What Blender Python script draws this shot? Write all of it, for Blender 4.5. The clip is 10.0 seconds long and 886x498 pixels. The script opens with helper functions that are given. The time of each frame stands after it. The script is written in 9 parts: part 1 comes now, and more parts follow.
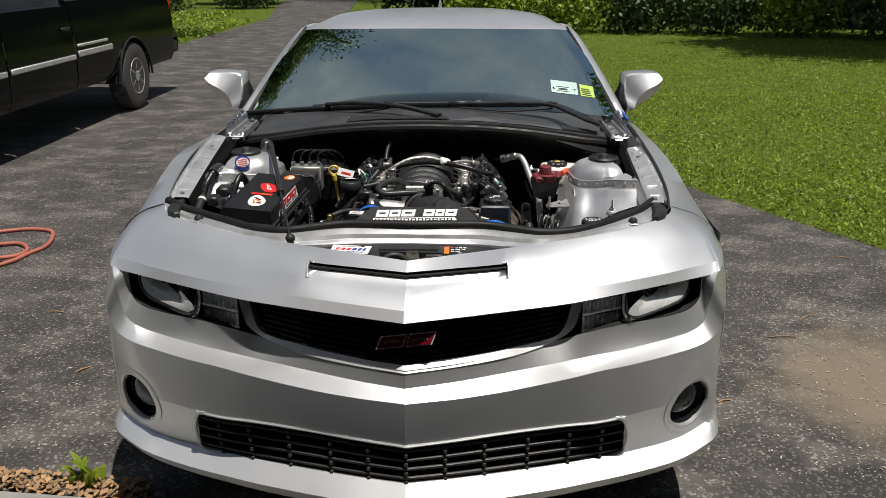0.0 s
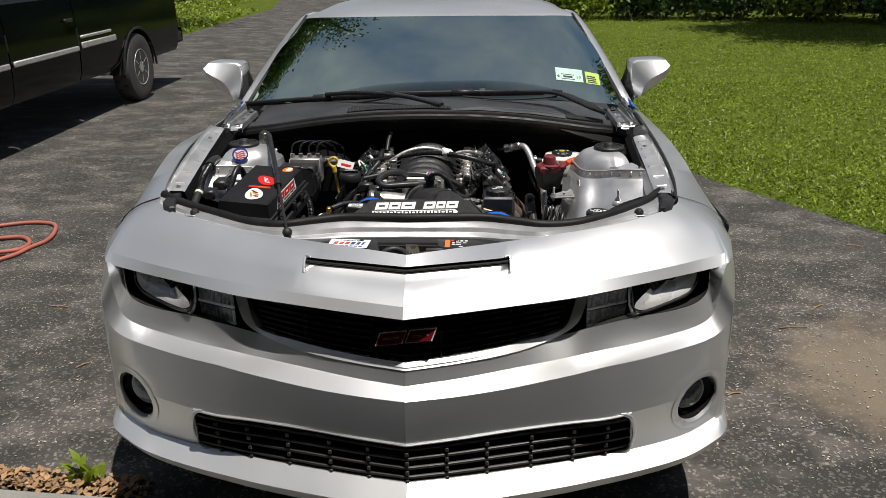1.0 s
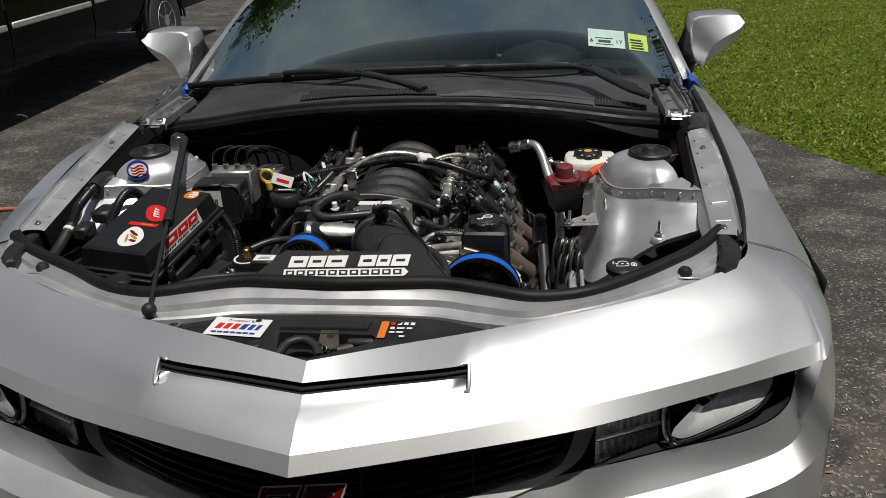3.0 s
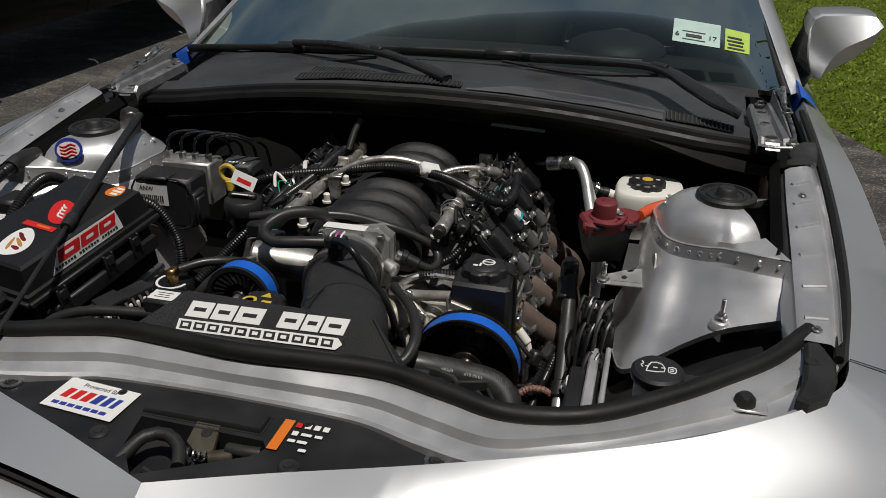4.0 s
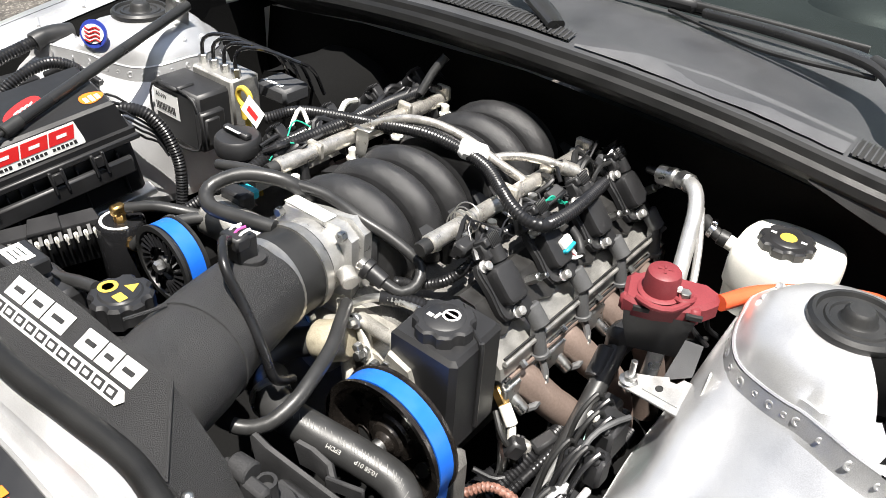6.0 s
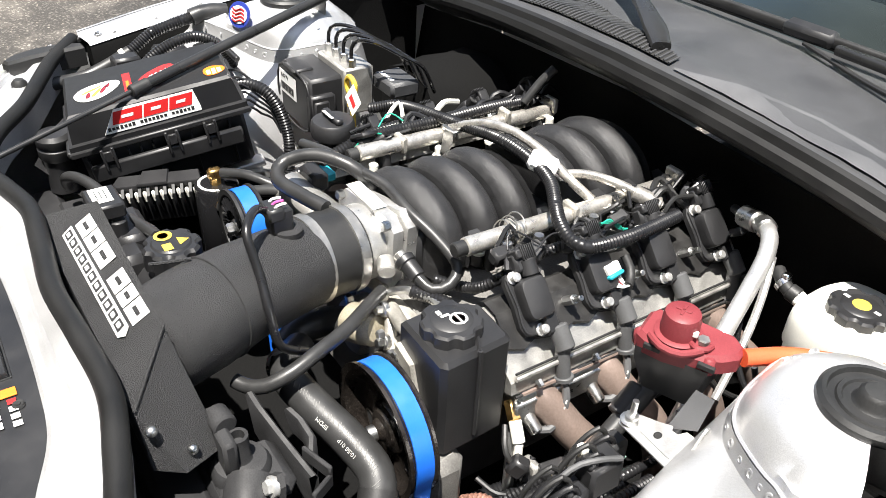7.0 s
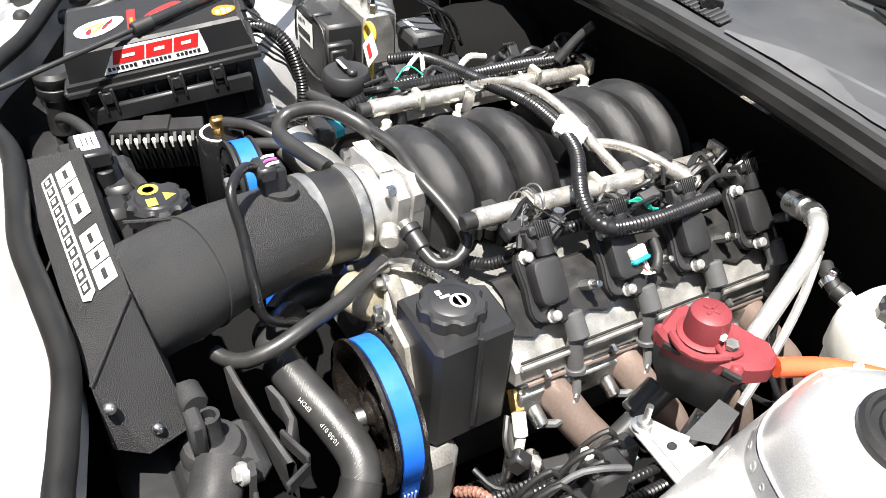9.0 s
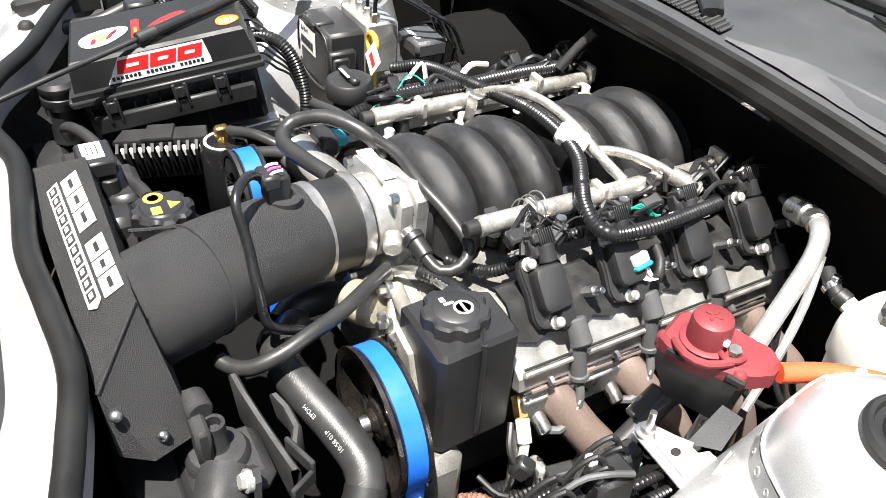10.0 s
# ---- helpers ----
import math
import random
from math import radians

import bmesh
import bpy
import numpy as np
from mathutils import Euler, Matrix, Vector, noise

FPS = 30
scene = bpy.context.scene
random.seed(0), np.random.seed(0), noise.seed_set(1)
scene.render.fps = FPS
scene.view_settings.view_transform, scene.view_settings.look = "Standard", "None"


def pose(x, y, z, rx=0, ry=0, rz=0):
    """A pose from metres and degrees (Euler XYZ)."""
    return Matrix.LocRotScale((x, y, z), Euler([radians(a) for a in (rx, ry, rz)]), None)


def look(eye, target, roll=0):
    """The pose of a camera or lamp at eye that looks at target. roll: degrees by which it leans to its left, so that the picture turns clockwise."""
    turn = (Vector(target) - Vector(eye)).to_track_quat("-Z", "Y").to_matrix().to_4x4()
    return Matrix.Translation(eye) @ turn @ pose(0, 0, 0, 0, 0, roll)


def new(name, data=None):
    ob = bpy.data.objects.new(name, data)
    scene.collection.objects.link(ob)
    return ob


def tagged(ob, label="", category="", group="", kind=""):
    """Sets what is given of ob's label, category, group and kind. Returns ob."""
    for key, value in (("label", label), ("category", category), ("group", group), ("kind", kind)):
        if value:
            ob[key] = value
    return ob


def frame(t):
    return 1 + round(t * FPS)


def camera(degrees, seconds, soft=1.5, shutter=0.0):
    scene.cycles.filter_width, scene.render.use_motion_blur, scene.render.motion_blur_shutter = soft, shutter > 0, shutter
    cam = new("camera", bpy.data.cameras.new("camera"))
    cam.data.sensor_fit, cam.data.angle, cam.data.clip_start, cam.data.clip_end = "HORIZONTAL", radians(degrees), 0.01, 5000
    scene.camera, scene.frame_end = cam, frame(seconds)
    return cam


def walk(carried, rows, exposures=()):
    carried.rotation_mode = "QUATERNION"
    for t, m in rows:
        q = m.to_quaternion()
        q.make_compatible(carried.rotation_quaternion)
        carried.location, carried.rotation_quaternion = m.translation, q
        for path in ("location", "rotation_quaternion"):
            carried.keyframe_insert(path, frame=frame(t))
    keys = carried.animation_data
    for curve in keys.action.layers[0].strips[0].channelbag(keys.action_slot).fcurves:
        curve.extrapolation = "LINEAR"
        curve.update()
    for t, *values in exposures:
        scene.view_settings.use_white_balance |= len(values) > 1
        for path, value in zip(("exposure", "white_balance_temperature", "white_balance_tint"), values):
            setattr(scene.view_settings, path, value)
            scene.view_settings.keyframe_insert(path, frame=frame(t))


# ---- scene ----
cam = camera(57.3, 10.0, soft=0.5)
PATH = [
    (0, (0.151, 0.105, 1.675), (0.098, 1.989, 1.004), -0.1),
    (0.5, (0.154, 0.118, 1.672), (0.091, 1.998, 0.992), -0.3),
    (1, (0.171, 0.163, 1.668), (0.097, 2.037, 0.971), -0.7),
    (1.5, (0.254, 0.281, 1.661), (0.08, 2.139, 0.941), -1.0),
    (2, (0.316, 0.458, 1.651), (0.098, 2.281, 0.859), -0.3),
    (2.5, (0.321, 0.741, 1.641), (0.21, 2.577, 0.856), -0.0),
    (2.7, (0.342, 0.849, 1.643), (0.197, 2.677, 0.844), -1.6),
    (3.8, (0.487, 1.421, 1.568), (0.021, 3.16, 0.697), -0.3),
    (4, (0.496, 1.525, 1.554), (0.04, 3.264, 0.678), 0.4),
    (4.5, (0.519, 1.733, 1.557), (0.006, 3.397, 0.573), 1.0),
    (5, (0.625, 1.913, 1.555), (-0.206, 3.4, 0.508), 2.2),
    (5.2, (0.664, 1.966, 1.555), (-0.245, 3.393, 0.489), 3.3),
    (6.3, (0.753, 2.195, 1.538), (-0.361, 3.397, 0.392), 3.3),
    (6.5, (0.807, 2.232, 1.54), (-0.428, 3.324, 0.407), 3.8),
    (7, (0.865, 2.296, 1.543), (-0.49, 3.234, 0.41), 2.8),
    (7.5, (0.832, 2.316, 1.523), (-0.487, 3.262, 0.354), 3.8),
    (8, (0.816, 2.352, 1.514), (-0.54, 3.187, 0.304), 3.3),
    (8.5, (0.808, 2.377, 1.509), (-0.54, 3.193, 0.277), 4.0),
    (9, (0.808, 2.382, 1.509), (-0.536, 3.203, 0.276), 4.1),
    (9.5, (0.812, 2.381, 1.51), (-0.541, 3.206, 0.289), 3.9),
    (10, (0.81, 2.378, 1.511), (-0.546, 3.201, 0.293), 3.8),
]
EXPOSURES = [(0, -0.1), (1.5, -0.1), (2.2, -0.25), (2.7, -0.4), (3.8, -0.85), (4.0, -0.8), (4.5, 0.56), (5.0, 0.97), (6.3, 1.38), (7.5, 1.53), (10, 1.70)]
walk(cam, [(t, look(eye, target, roll)) for t, eye, target, roll in PATH], EXPOSURES)

# ---- light ----
SUN = Vector((0.21, -0.22, 1.0)).normalized()
world = bpy.data.worlds.new("sky")
scene.world = world
world.use_nodes = True
wn, wl = world.node_tree.nodes, world.node_tree.links
wn.clear()
sky = wn.new("ShaderNodeTexSky")
sky.sky_type, sky.sun_disc = "NISHITA", False
sky.sun_elevation = math.asin(SUN.z)
sky.sun_rotation = math.atan2(SUN.x, SUN.y)
w_co = wn.new("ShaderNodeTexCoord")
w_no = wn.new("ShaderNodeTexNoise")
w_no.inputs["Scale"].default_value, w_no.inputs["Detail"].default_value = 2.6, 6.0
w_ramp = wn.new("ShaderNodeValToRGB")
w_ramp.color_ramp.elements[0].position, w_ramp.color_ramp.elements[1].position = 0.38, 0.70
w_ramp.color_ramp.elements[0].color, w_ramp.color_ramp.elements[1].color = (0, 0, 0, 1), (0.75, 0.75, 0.75, 1)
w_mix = wn.new("ShaderNodeMixRGB")
w_mix.inputs[2].default_value = (5.6, 5.7, 5.8, 1)
w_bg = wn.new("ShaderNodeBackground")
w_bg.inputs["Strength"].default_value = 0.058
w_out = wn.new("ShaderNodeOutputWorld")
wl.new(w_co.outputs["Generated"], w_no.inputs["Vector"])
wl.new(w_no.outputs[0], w_ramp.inputs[0])
wl.new(w_ramp.outputs[0], w_mix.inputs[0])
wl.new(sky.outputs[0], w_mix.inputs[1])
wl.new(w_mix.outputs[0], w_bg.inputs[0])
wl.new(w_bg.outputs[0], w_out.inputs[0])

sun = new("sun", bpy.data.lights.new("sun", "SUN"))
sun.data.energy, sun.data.angle, sun.data.color = 5.0, radians(0.5), (1.0, 0.955, 0.89)
sun.matrix_world = look((0, 0, 30), tuple(Vector((0, 0, 30)) - SUN))


# ---- materials ----
def mat(name, col, rough=0.5, metal=0.0, var=0.2, scale=25.0, bump=0.1, fine=400.0, coat=0.0, spec=0.5, spread=0.12, island=0.0):
    """A worn surface: two scales of colour change, uneven gloss and fine relief."""
    m = bpy.data.materials.new(name)
    m.use_nodes = True
    n, l = m.node_tree.nodes, m.node_tree.links
    b = n["Principled BSDF"]
    geo = n.new("ShaderNodeNewGeometry")
    big, small = n.new("ShaderNodeTexNoise"), n.new("ShaderNodeTexNoise")
    big.inputs["Scale"].default_value, big.inputs["Detail"].default_value = scale, 5.0
    small.inputs["Scale"].default_value, small.inputs["Detail"].default_value = fine, 3.0
    for t in (big, small):
        l.new(geo.outputs["Position"], t.inputs["Vector"])
    ramp = n.new("ShaderNodeValToRGB")
    ramp.color_ramp.elements[0].position, ramp.color_ramp.elements[1].position = 0.3, 0.7
    ramp.color_ramp.elements[0].color = tuple(c * (1 - var) for c in col[:3]) + (1,)
    ramp.color_ramp.elements[1].color = tuple(min(1, c * (1 + var)) for c in col[:3]) + (1,)
    mixer = n.new("ShaderNodeMath")
    mixer.operation = "MULTIPLY_ADD"
    mixer.inputs[1].default_value, mixer.inputs[2].default_value = 0.5, 0.25
    add = n.new("ShaderNodeMath")
    add.operation = "ADD"
    l.new(big.outputs[0], add.inputs[0])
    l.new(small.outputs[0], add.inputs[1])
    half = n.new("ShaderNodeMath")
    half.operation = "MULTIPLY"
    half.inputs[1].default_value = 0.5
    l.new(add.outputs[0], half.inputs[0])
    l.new(half.outputs[0], ramp.inputs[0])
    colour = ramp.outputs[0]
    if island:
        hue = n.new("ShaderNodeHueSaturation")
        mr = n.new("ShaderNodeMapRange")
        mr.inputs[3].default_value, mr.inputs[4].default_value = 1 - island, 1 + island
        l.new(geo.outputs["Random Per Island"], mr.inputs[0])
        l.new(mr.outputs[0], hue.inputs["Value"])
        l.new(colour, hue.inputs["Color"])
        colour = hue.outputs[0]
    l.new(colour, b.inputs["Base Color"])
    rr = n.new("ShaderNodeMapRange")
    rr.inputs[1].default_value, rr.inputs[2].default_value = 0.3, 0.7
    rr.inputs[3].default_value, rr.inputs[4].default_value = max(0.02, rough - spread), min(1, rough + spread)
    l.new(big.outputs[0], rr.inputs[0])
    l.new(rr.outputs[0], b.inputs["Roughness"])
    b.inputs["Metallic"].default_value = metal
    b.inputs["Coat Weight"].default_value = coat
    b.inputs["Coat Roughness"].default_value = 0.06
    b.inputs["Specular IOR Level"].default_value = spec
    if bump:
        bp = n.new("ShaderNodeBump")
        bp.inputs["Strength"].default_value, bp.inputs["Distance"].default_value = bump, 0.002
        l.new(small.outputs[0], bp.inputs["Height"])
        l.new(bp.outputs[0], b.inputs["Normal"])
    return m


def glassy(name, tint, ior=1.5, rough=0.0, gleam=(1, 1, 1)):
    """A thin clear pane: it lets light through straight, and shines by its angle."""
    m = bpy.data.materials.new(name)
    m.use_nodes = True
    n, l = m.node_tree.nodes, m.node_tree.links
    n.clear()
    out, mix = n.new("ShaderNodeOutputMaterial"), n.new("ShaderNodeMixShader")
    tr, gl, fr = n.new("ShaderNodeBsdfTransparent"), n.new("ShaderNodeBsdfGlossy"), n.new("ShaderNodeFresnel")
    tr.inputs[0].default_value = (*tint, 1)
    gl.inputs["Roughness"].default_value = rough
    gl.inputs[0].default_value = (*gleam, 1)
    fr.inputs["IOR"].default_value = ior
    l.new(fr.outputs[0], mix.inputs[0])
    l.new(tr.outputs[0], mix.inputs[1])
    l.new(gl.outputs[0], mix.inputs[2])
    l.new(mix.outputs[0], out.inputs[0])
    return m


PAINT = mat("silver_paint", (0.79, 0.795, 0.80), 0.40, 0.80, 0.04, 3.0, 0.05, 1800.0, coat=0.6, spread=0.03)
BAYPAINT = mat("silver_bay_paint", (0.61, 0.61, 0.615), 0.36, 0.62, 0.28, 12.0, 0.09, 900.0, coat=0.35, spread=0.08)
BLACK = mat("black_plastic", (0.018, 0.018, 0.019), 0.42, 0, 0.4, 18, 0.06, 1300)
COWLGREY = mat("weathered_cowl_plastic", (0.047, 0.048, 0.051), 0.46, 0, 0.25, 9, 0.25, 1500)
RUBBER = mat("black_rubber", (0.018, 0.018, 0.018), 0.52, 0, 0.3, 20, 0.1, 500)
SATIN = mat("satin_black_paint", (0.02, 0.02, 0.02), 0.3, 0, 0.2, 14, 0.04, 700)
DARK = mat("dark_underbody", (0.012, 0.012, 0.012), 0.8, 0, 0.4, 6, 0.2, 200)
GLOSSBLACK = mat("gloss_black", (0.012, 0.012, 0.013), 0.12, 0, 0.1, 8, 0.0, 200, coat=0.5, spread=0.05)
CHROME = mat("chrome", (0.75, 0.75, 0.76), 0.15, 1.0, 0.06, 30, 0.02, 400, spread=0.06)
STEEL = mat("zinc_steel", (0.55, 0.55, 0.54), 0.34, 1.0, 0.18, 60, 0.1, 600)
ALU = mat("cast_aluminium", (0.47, 0.46, 0.435), 0.42, 0.75, 0.38, 40, 0.10, 700)
WHITE = mat("white_print", (0.82, 0.82, 0.8), 0.45, 0, 0.04, 20, 0.03, 500)
RED = mat("red_print", (0.62, 0.02, 0.02), 0.4, 0, 0.08, 20, 0.03, 500)
BLUEPRINT = mat("blue_print", (0.03, 0.05, 0.30), 0.4, 0, 0.1, 20, 0.03, 500)
ORANGE = mat("orange_print", (0.75, 0.19, 0.02), 0.45, 0, 0.08, 20, 0.03, 500)
YELLOW = mat("yellow_print", (0.62, 0.44, 0.06), 0.45, 0, 0.08, 20, 0.03, 500)
GLASS = glassy("windscreen_glass", (0.34, 0.41, 0.39), 1.205, gleam=(0.86, 0.97, 0.82))
LENS = glassy("clear_lens", (0.9, 0.9, 0.9), 1.5)


# ---- shapes ----
class Geo:
    """Points and faces gathered for one mesh."""

    def __init__(self):
        self.v, self.f = [], []

    def put(self, verts, faces, m=None):
        k = len(self.v)
        self.v += [tuple(m @ Vector(p)) if m else tuple(p) for p in verts]
        self.f += [tuple(i + k for i in f) for f in faces]
        return self

    def box(self, c, s, m=None, bev=0.003):
        hx, hy, hz = (a / 2 for a in s)
        b = min(bev, hx * 0.9, hy * 0.9, hz * 0.9)
        vs, idx = [], {}
        for sx in (-1, 1):
            for sy in (-1, 1):
                for sz in (-1, 1):
                    for ax in range(3):
                        p = [sx * (hx - b), sy * (hy - b), sz * (hz - b)]
                        p[ax] += (sx, sy, sz)[ax] * b
                        idx[sx, sy, sz, ax] = len(vs)
                        vs.append((p[0] + c[0], p[1] + c[1], p[2] + c[2]))
        fs = []
        order = ((-1, -1), (1, -1), (1, 1), (-1, 1))
        for ax in range(3):
            for s0 in (-1, 1):
                q = []
                for a, d in order:
                    k = [0, 0, 0]
                    k[ax], k[(ax + 1) % 3], k[(ax + 2) % 3] = s0, a, d
                    q.append(idx[(*k, ax)])
                fs.append(q if s0 > 0 else q[::-1])
        for ax in range(3):
            a1, a2 = (ax + 1) % 3, (ax + 2) % 3
            for s1 in (-1, 1):
                for s2 in (-1, 1):
                    k, e = [0, 0, 0], [0, 0, 0]
                    k[a1] = e[a1] = s1
                    k[a2] = e[a2] = s2
                    k[ax], e[ax] = -1, 1
                    q = [idx[(*k, a1)], idx[(*e, a1)], idx[(*e, a2)], idx[(*k, a2)]]
                    fs.append(q if s1 * s2 < 0 else q[::-1])
        for sx in (-1, 1):
            for sy in (-1, 1):
                for sz in (-1, 1):
                    q = [idx[sx, sy, sz, a] for a in range(3)]
                    fs.append(q if sx * sy * sz > 0 else q[::-1])
        return self.put(vs, fs, m)

    def lathe(self, prof, m=None, seg=24, start=0.0, arc=360.0):
        """A profile of (radius, height) turned round local z."""
        full = arc >= 359.9
        cols = seg if full else seg + 1
        vs = []
        for i in range(cols):
            a = radians(start + arc * i / seg)
            vs += [(r * math.cos(a), r * math.sin(a), z) for r, z in prof]
        k, fs = len(prof), []
        for i in range(seg):
            j = (i + 1) % cols
            for p in range(k - 1):
                fs.append((i * k + p, j * k + p, j * k + p + 1, i * k + p + 1))
        if full:
            if prof[0][0] > 1e-6:
                fs.append([i * k for i in range(seg)][::-1])
            if prof[-1][0] > 1e-6:
                fs.append([i * k + k - 1 for i in range(seg)])
        return self.put(vs, fs, m)

    def rod(self, a, b, r, r2=None, seg=14):
        a, b = Vector(a), Vector(b)
        m = Matrix.Translation(a) @ (b - a).to_track_quat("Z", "Y").to_matrix().to_4x4()
        h = (b - a).length
        e = min(r, h) * 0.15
        r2 = r if r2 is None else r2
        return self.lathe([(0, 0), (r - e, 0), (r, e), (r2, h - e), (r2 - e, h), (0, h)], m, seg)

    def tube(self, pts, r, seg=10, step=0.01, ribs=0.0, depth=0.12, closed=False):
        """A hose along a smooth curve through the points; ribs: their spacing on split loom."""
        path = smooth(pts, step if not ribs else ribs / 2, closed)
        rs = [r] * len(path)
        if ribs:
            rs = [r * (1 if i % 2 else 1 - depth) for i in range(len(path))]
        vs, fs = [], []
        up = Vector((0.13, 0.31, 1)).normalized()
        n = len(path)
        for i, p in enumerate(path):
            d = (path[(i + 1) % n if closed else min(i + 1, n - 1)] - path[i - 1 if closed or i else 0]).normalized()
            s = d.cross(up)
            s = s.normalized() if s.length > 1e-4 else d.orthogonal().normalized()
            u = s.cross(d).normalized()
            up = u
            for j in range(seg):
                a = 2 * math.pi * j / seg
                vs.append(p + (s * math.cos(a) + u * math.sin(a)) * rs[i])
        for i in range(n if closed else n - 1):
            k = (i + 1) % n
            for j in range(seg):
                j2 = (j + 1) % seg
                fs.append((i * seg + j, i * seg + j2, k * seg + j2, k * seg + j))
        if not closed:
            fs.append(list(range(seg))[::-1])
            fs.append([(n - 1) * seg + j for j in range(seg)])
        return self.put(vs, fs)

    def prism(self, outline, z0, z1, m=None, bev=0.0):
        """An outline in local x, y, carried from z0 to z1, its upper rim bevelled."""
        n = len(outline)
        rings = [(outline, z0), (outline, z1 - bev)] if bev else [(outline, z0), (outline, z1)]
        if bev:
            inner = []
            area = sum(outline[i - 1][0] * outline[i][1] - outline[i][0] * outline[i - 1][1] for i in range(n))
            w = 1 if area > 0 else -1
            for i in range(n):
                a, b, c = (Vector(outline[k % n]) for k in (i - 1, i, i + 1))
                d1, d2 = (b - a).normalized(), (c - b).normalized()
                nn = Vector((-(d1.y + d2.y), d1.x + d2.x)) * w
                nn = nn.normalized() if nn.length > 1e-6 else Vector((0, 0))
                inner.append(tuple(b + nn * bev))
            rings.append((inner, z1))
        vs = [(p[0], p[1], z) for ring, z in rings for p in ring]
        fs = [tuple(range(n))[::-1], tuple(range((len(rings) - 1) * n, len(rings) * n))]
        for k in range(len(rings) - 1):
            for i in range(n):
                j = (i + 1) % n
                fs.append((k * n + i, k * n + j, (k + 1) * n + j, (k + 1) * n + i))
        return self.put(vs, fs, m)

    def loft(self, rails, closed=False):
        """A skin over rails that hold equally many points."""
        k = len(rails[0])
        vs = [p for r in rails for p in r]
        fs = []
        for i in range(len(rails) - 1):
            for j in range(k if closed else k - 1):
                j2 = (j + 1) % k
                fs.append((i * k + j, i * k + j2, (i + 1) * k + j2, (i + 1) * k + j))
        return self.put(vs, fs)

    def mirror(self):
        k = len(self.v)
        self.v += [(-x, y, z) for x, y, z in self.v]
        self.f += [tuple(i + k for i in f)[::-1] for f in self.f[:]]
        return self

    def ball(self, c, r, m=None, seg=16, rings=8, squash=1.0):
        prof = [(r * math.sin(math.pi * i / rings), -r * squash * math.cos(math.pi * i / rings)) for i in range(rings + 1)]
        prof[0], prof[-1] = (0, prof[0][1]), (0, prof[-1][1])
        t = Matrix.Translation(c)
        return self.lathe(prof, m @ t if m else t, seg)

    def mesh(self, name, sharp=38):
        me = bpy.data.meshes.new(name)
        me.from_pydata(self.v, [], self.f)
        me.validate()
        bm = bmesh.new()
        bm.from_mesh(me)
        bmesh.ops.remove_doubles(bm, verts=bm.verts, dist=1e-5)
        bmesh.ops.recalc_face_normals(bm, faces=bm.faces)
        for f in bm.faces:
            f.smooth = True
        bm.to_mesh(me)
        bm.free()
        me.set_sharp_from_angle(angle=radians(sharp))
        return me


def smooth(pts, step=0.01, closed=False):
    """A Catmull-Rom curve through the points, sampled about every step metres."""
    p = [Vector(q) for q in pts]
    n, out = len(p), []
    for i in range(n if closed else n - 1):
        a = p[i - 1] if (closed or i) else p[0] * 2 - p[1]
        b, c = p[i], p[(i + 1) % n]
        d = p[(i + 2) % n] if (closed or i + 2 < n) else c * 2 - b
        k = max(2, int((c - b).length / step))
        for j in range(k):
            t = j / k
            out.append(0.5 * (2 * b + (c - a) * t + (2 * a - 5 * b + 4 * c - d) * t * t + (3 * b - a - 3 * c + d) * t ** 3))
    if not closed:
        out.append(p[-1])
    return out


def rail(pts, per=5):
    """A rail with a set number of points between its knots, so that rails match one another."""
    p = [Vector(q) for q in pts]
    n, out = len(p), []
    for i in range(n - 1):
        a = p[i - 1] if i else p[0] * 2 - p[1]
        b, c = p[i], p[i + 1]
        d = p[i + 2] if i + 2 < n else c * 2 - b
        for j in range(per):
            t = j / per
            out.append(0.5 * (2 * b + (c - a) * t + (2 * a - 5 * b + 4 * c - d) * t * t + (3 * b - a - 3 * c + d) * t ** 3))
    out.append(p[-1])
    return out


def scallop(r, n, depth, m, z0, z1, bev=.003):
    """A cap with finger scallops round its rim."""
    ring = []
    for i in range(n * 8):
        a = 2 * math.pi * i / (n * 8)
        k = math.cos(n * a)
        ring.append(((r - depth * max(0, -k) ** .8) * math.cos(a), (r - depth * max(0, -k) ** .8) * math.sin(a)))
    return Geo().prism(ring, z0, z1, m, bev)


BASE = {}


def thing(name, at, label, category, group="", kind=""):
    ob = new(name)
    ob.location = at
    ob.empty_display_size = 0.1
    BASE[ob] = Vector(at)
    return tagged(ob, label, category, group, kind)


def part(name, geo, material, parent, label="", sharp=38):
    """One mesh under a thing or one of its parts; the shape is given in world metres."""
    me = geo.mesh(name, sharp) if isinstance(geo, Geo) else geo
    o = BASE.get(parent, Vector((0, 0, 0)))
    if isinstance(geo, Geo):
        me.transform(Matrix.Translation(-o))
    me.materials.clear()
    me.materials.append(material)
    ob = new(name, me)
    ob.parent = parent
    BASE[ob] = o
    if label:
        ob["label"] = label
    return ob


def solid(name, geo, material, label, category, kind="", group="", sharp=38):
    """A thing that is one mesh."""
    me = geo.mesh(name, sharp)
    me.materials.append(material)
    return tagged(new(name, me), label, category, group, kind)


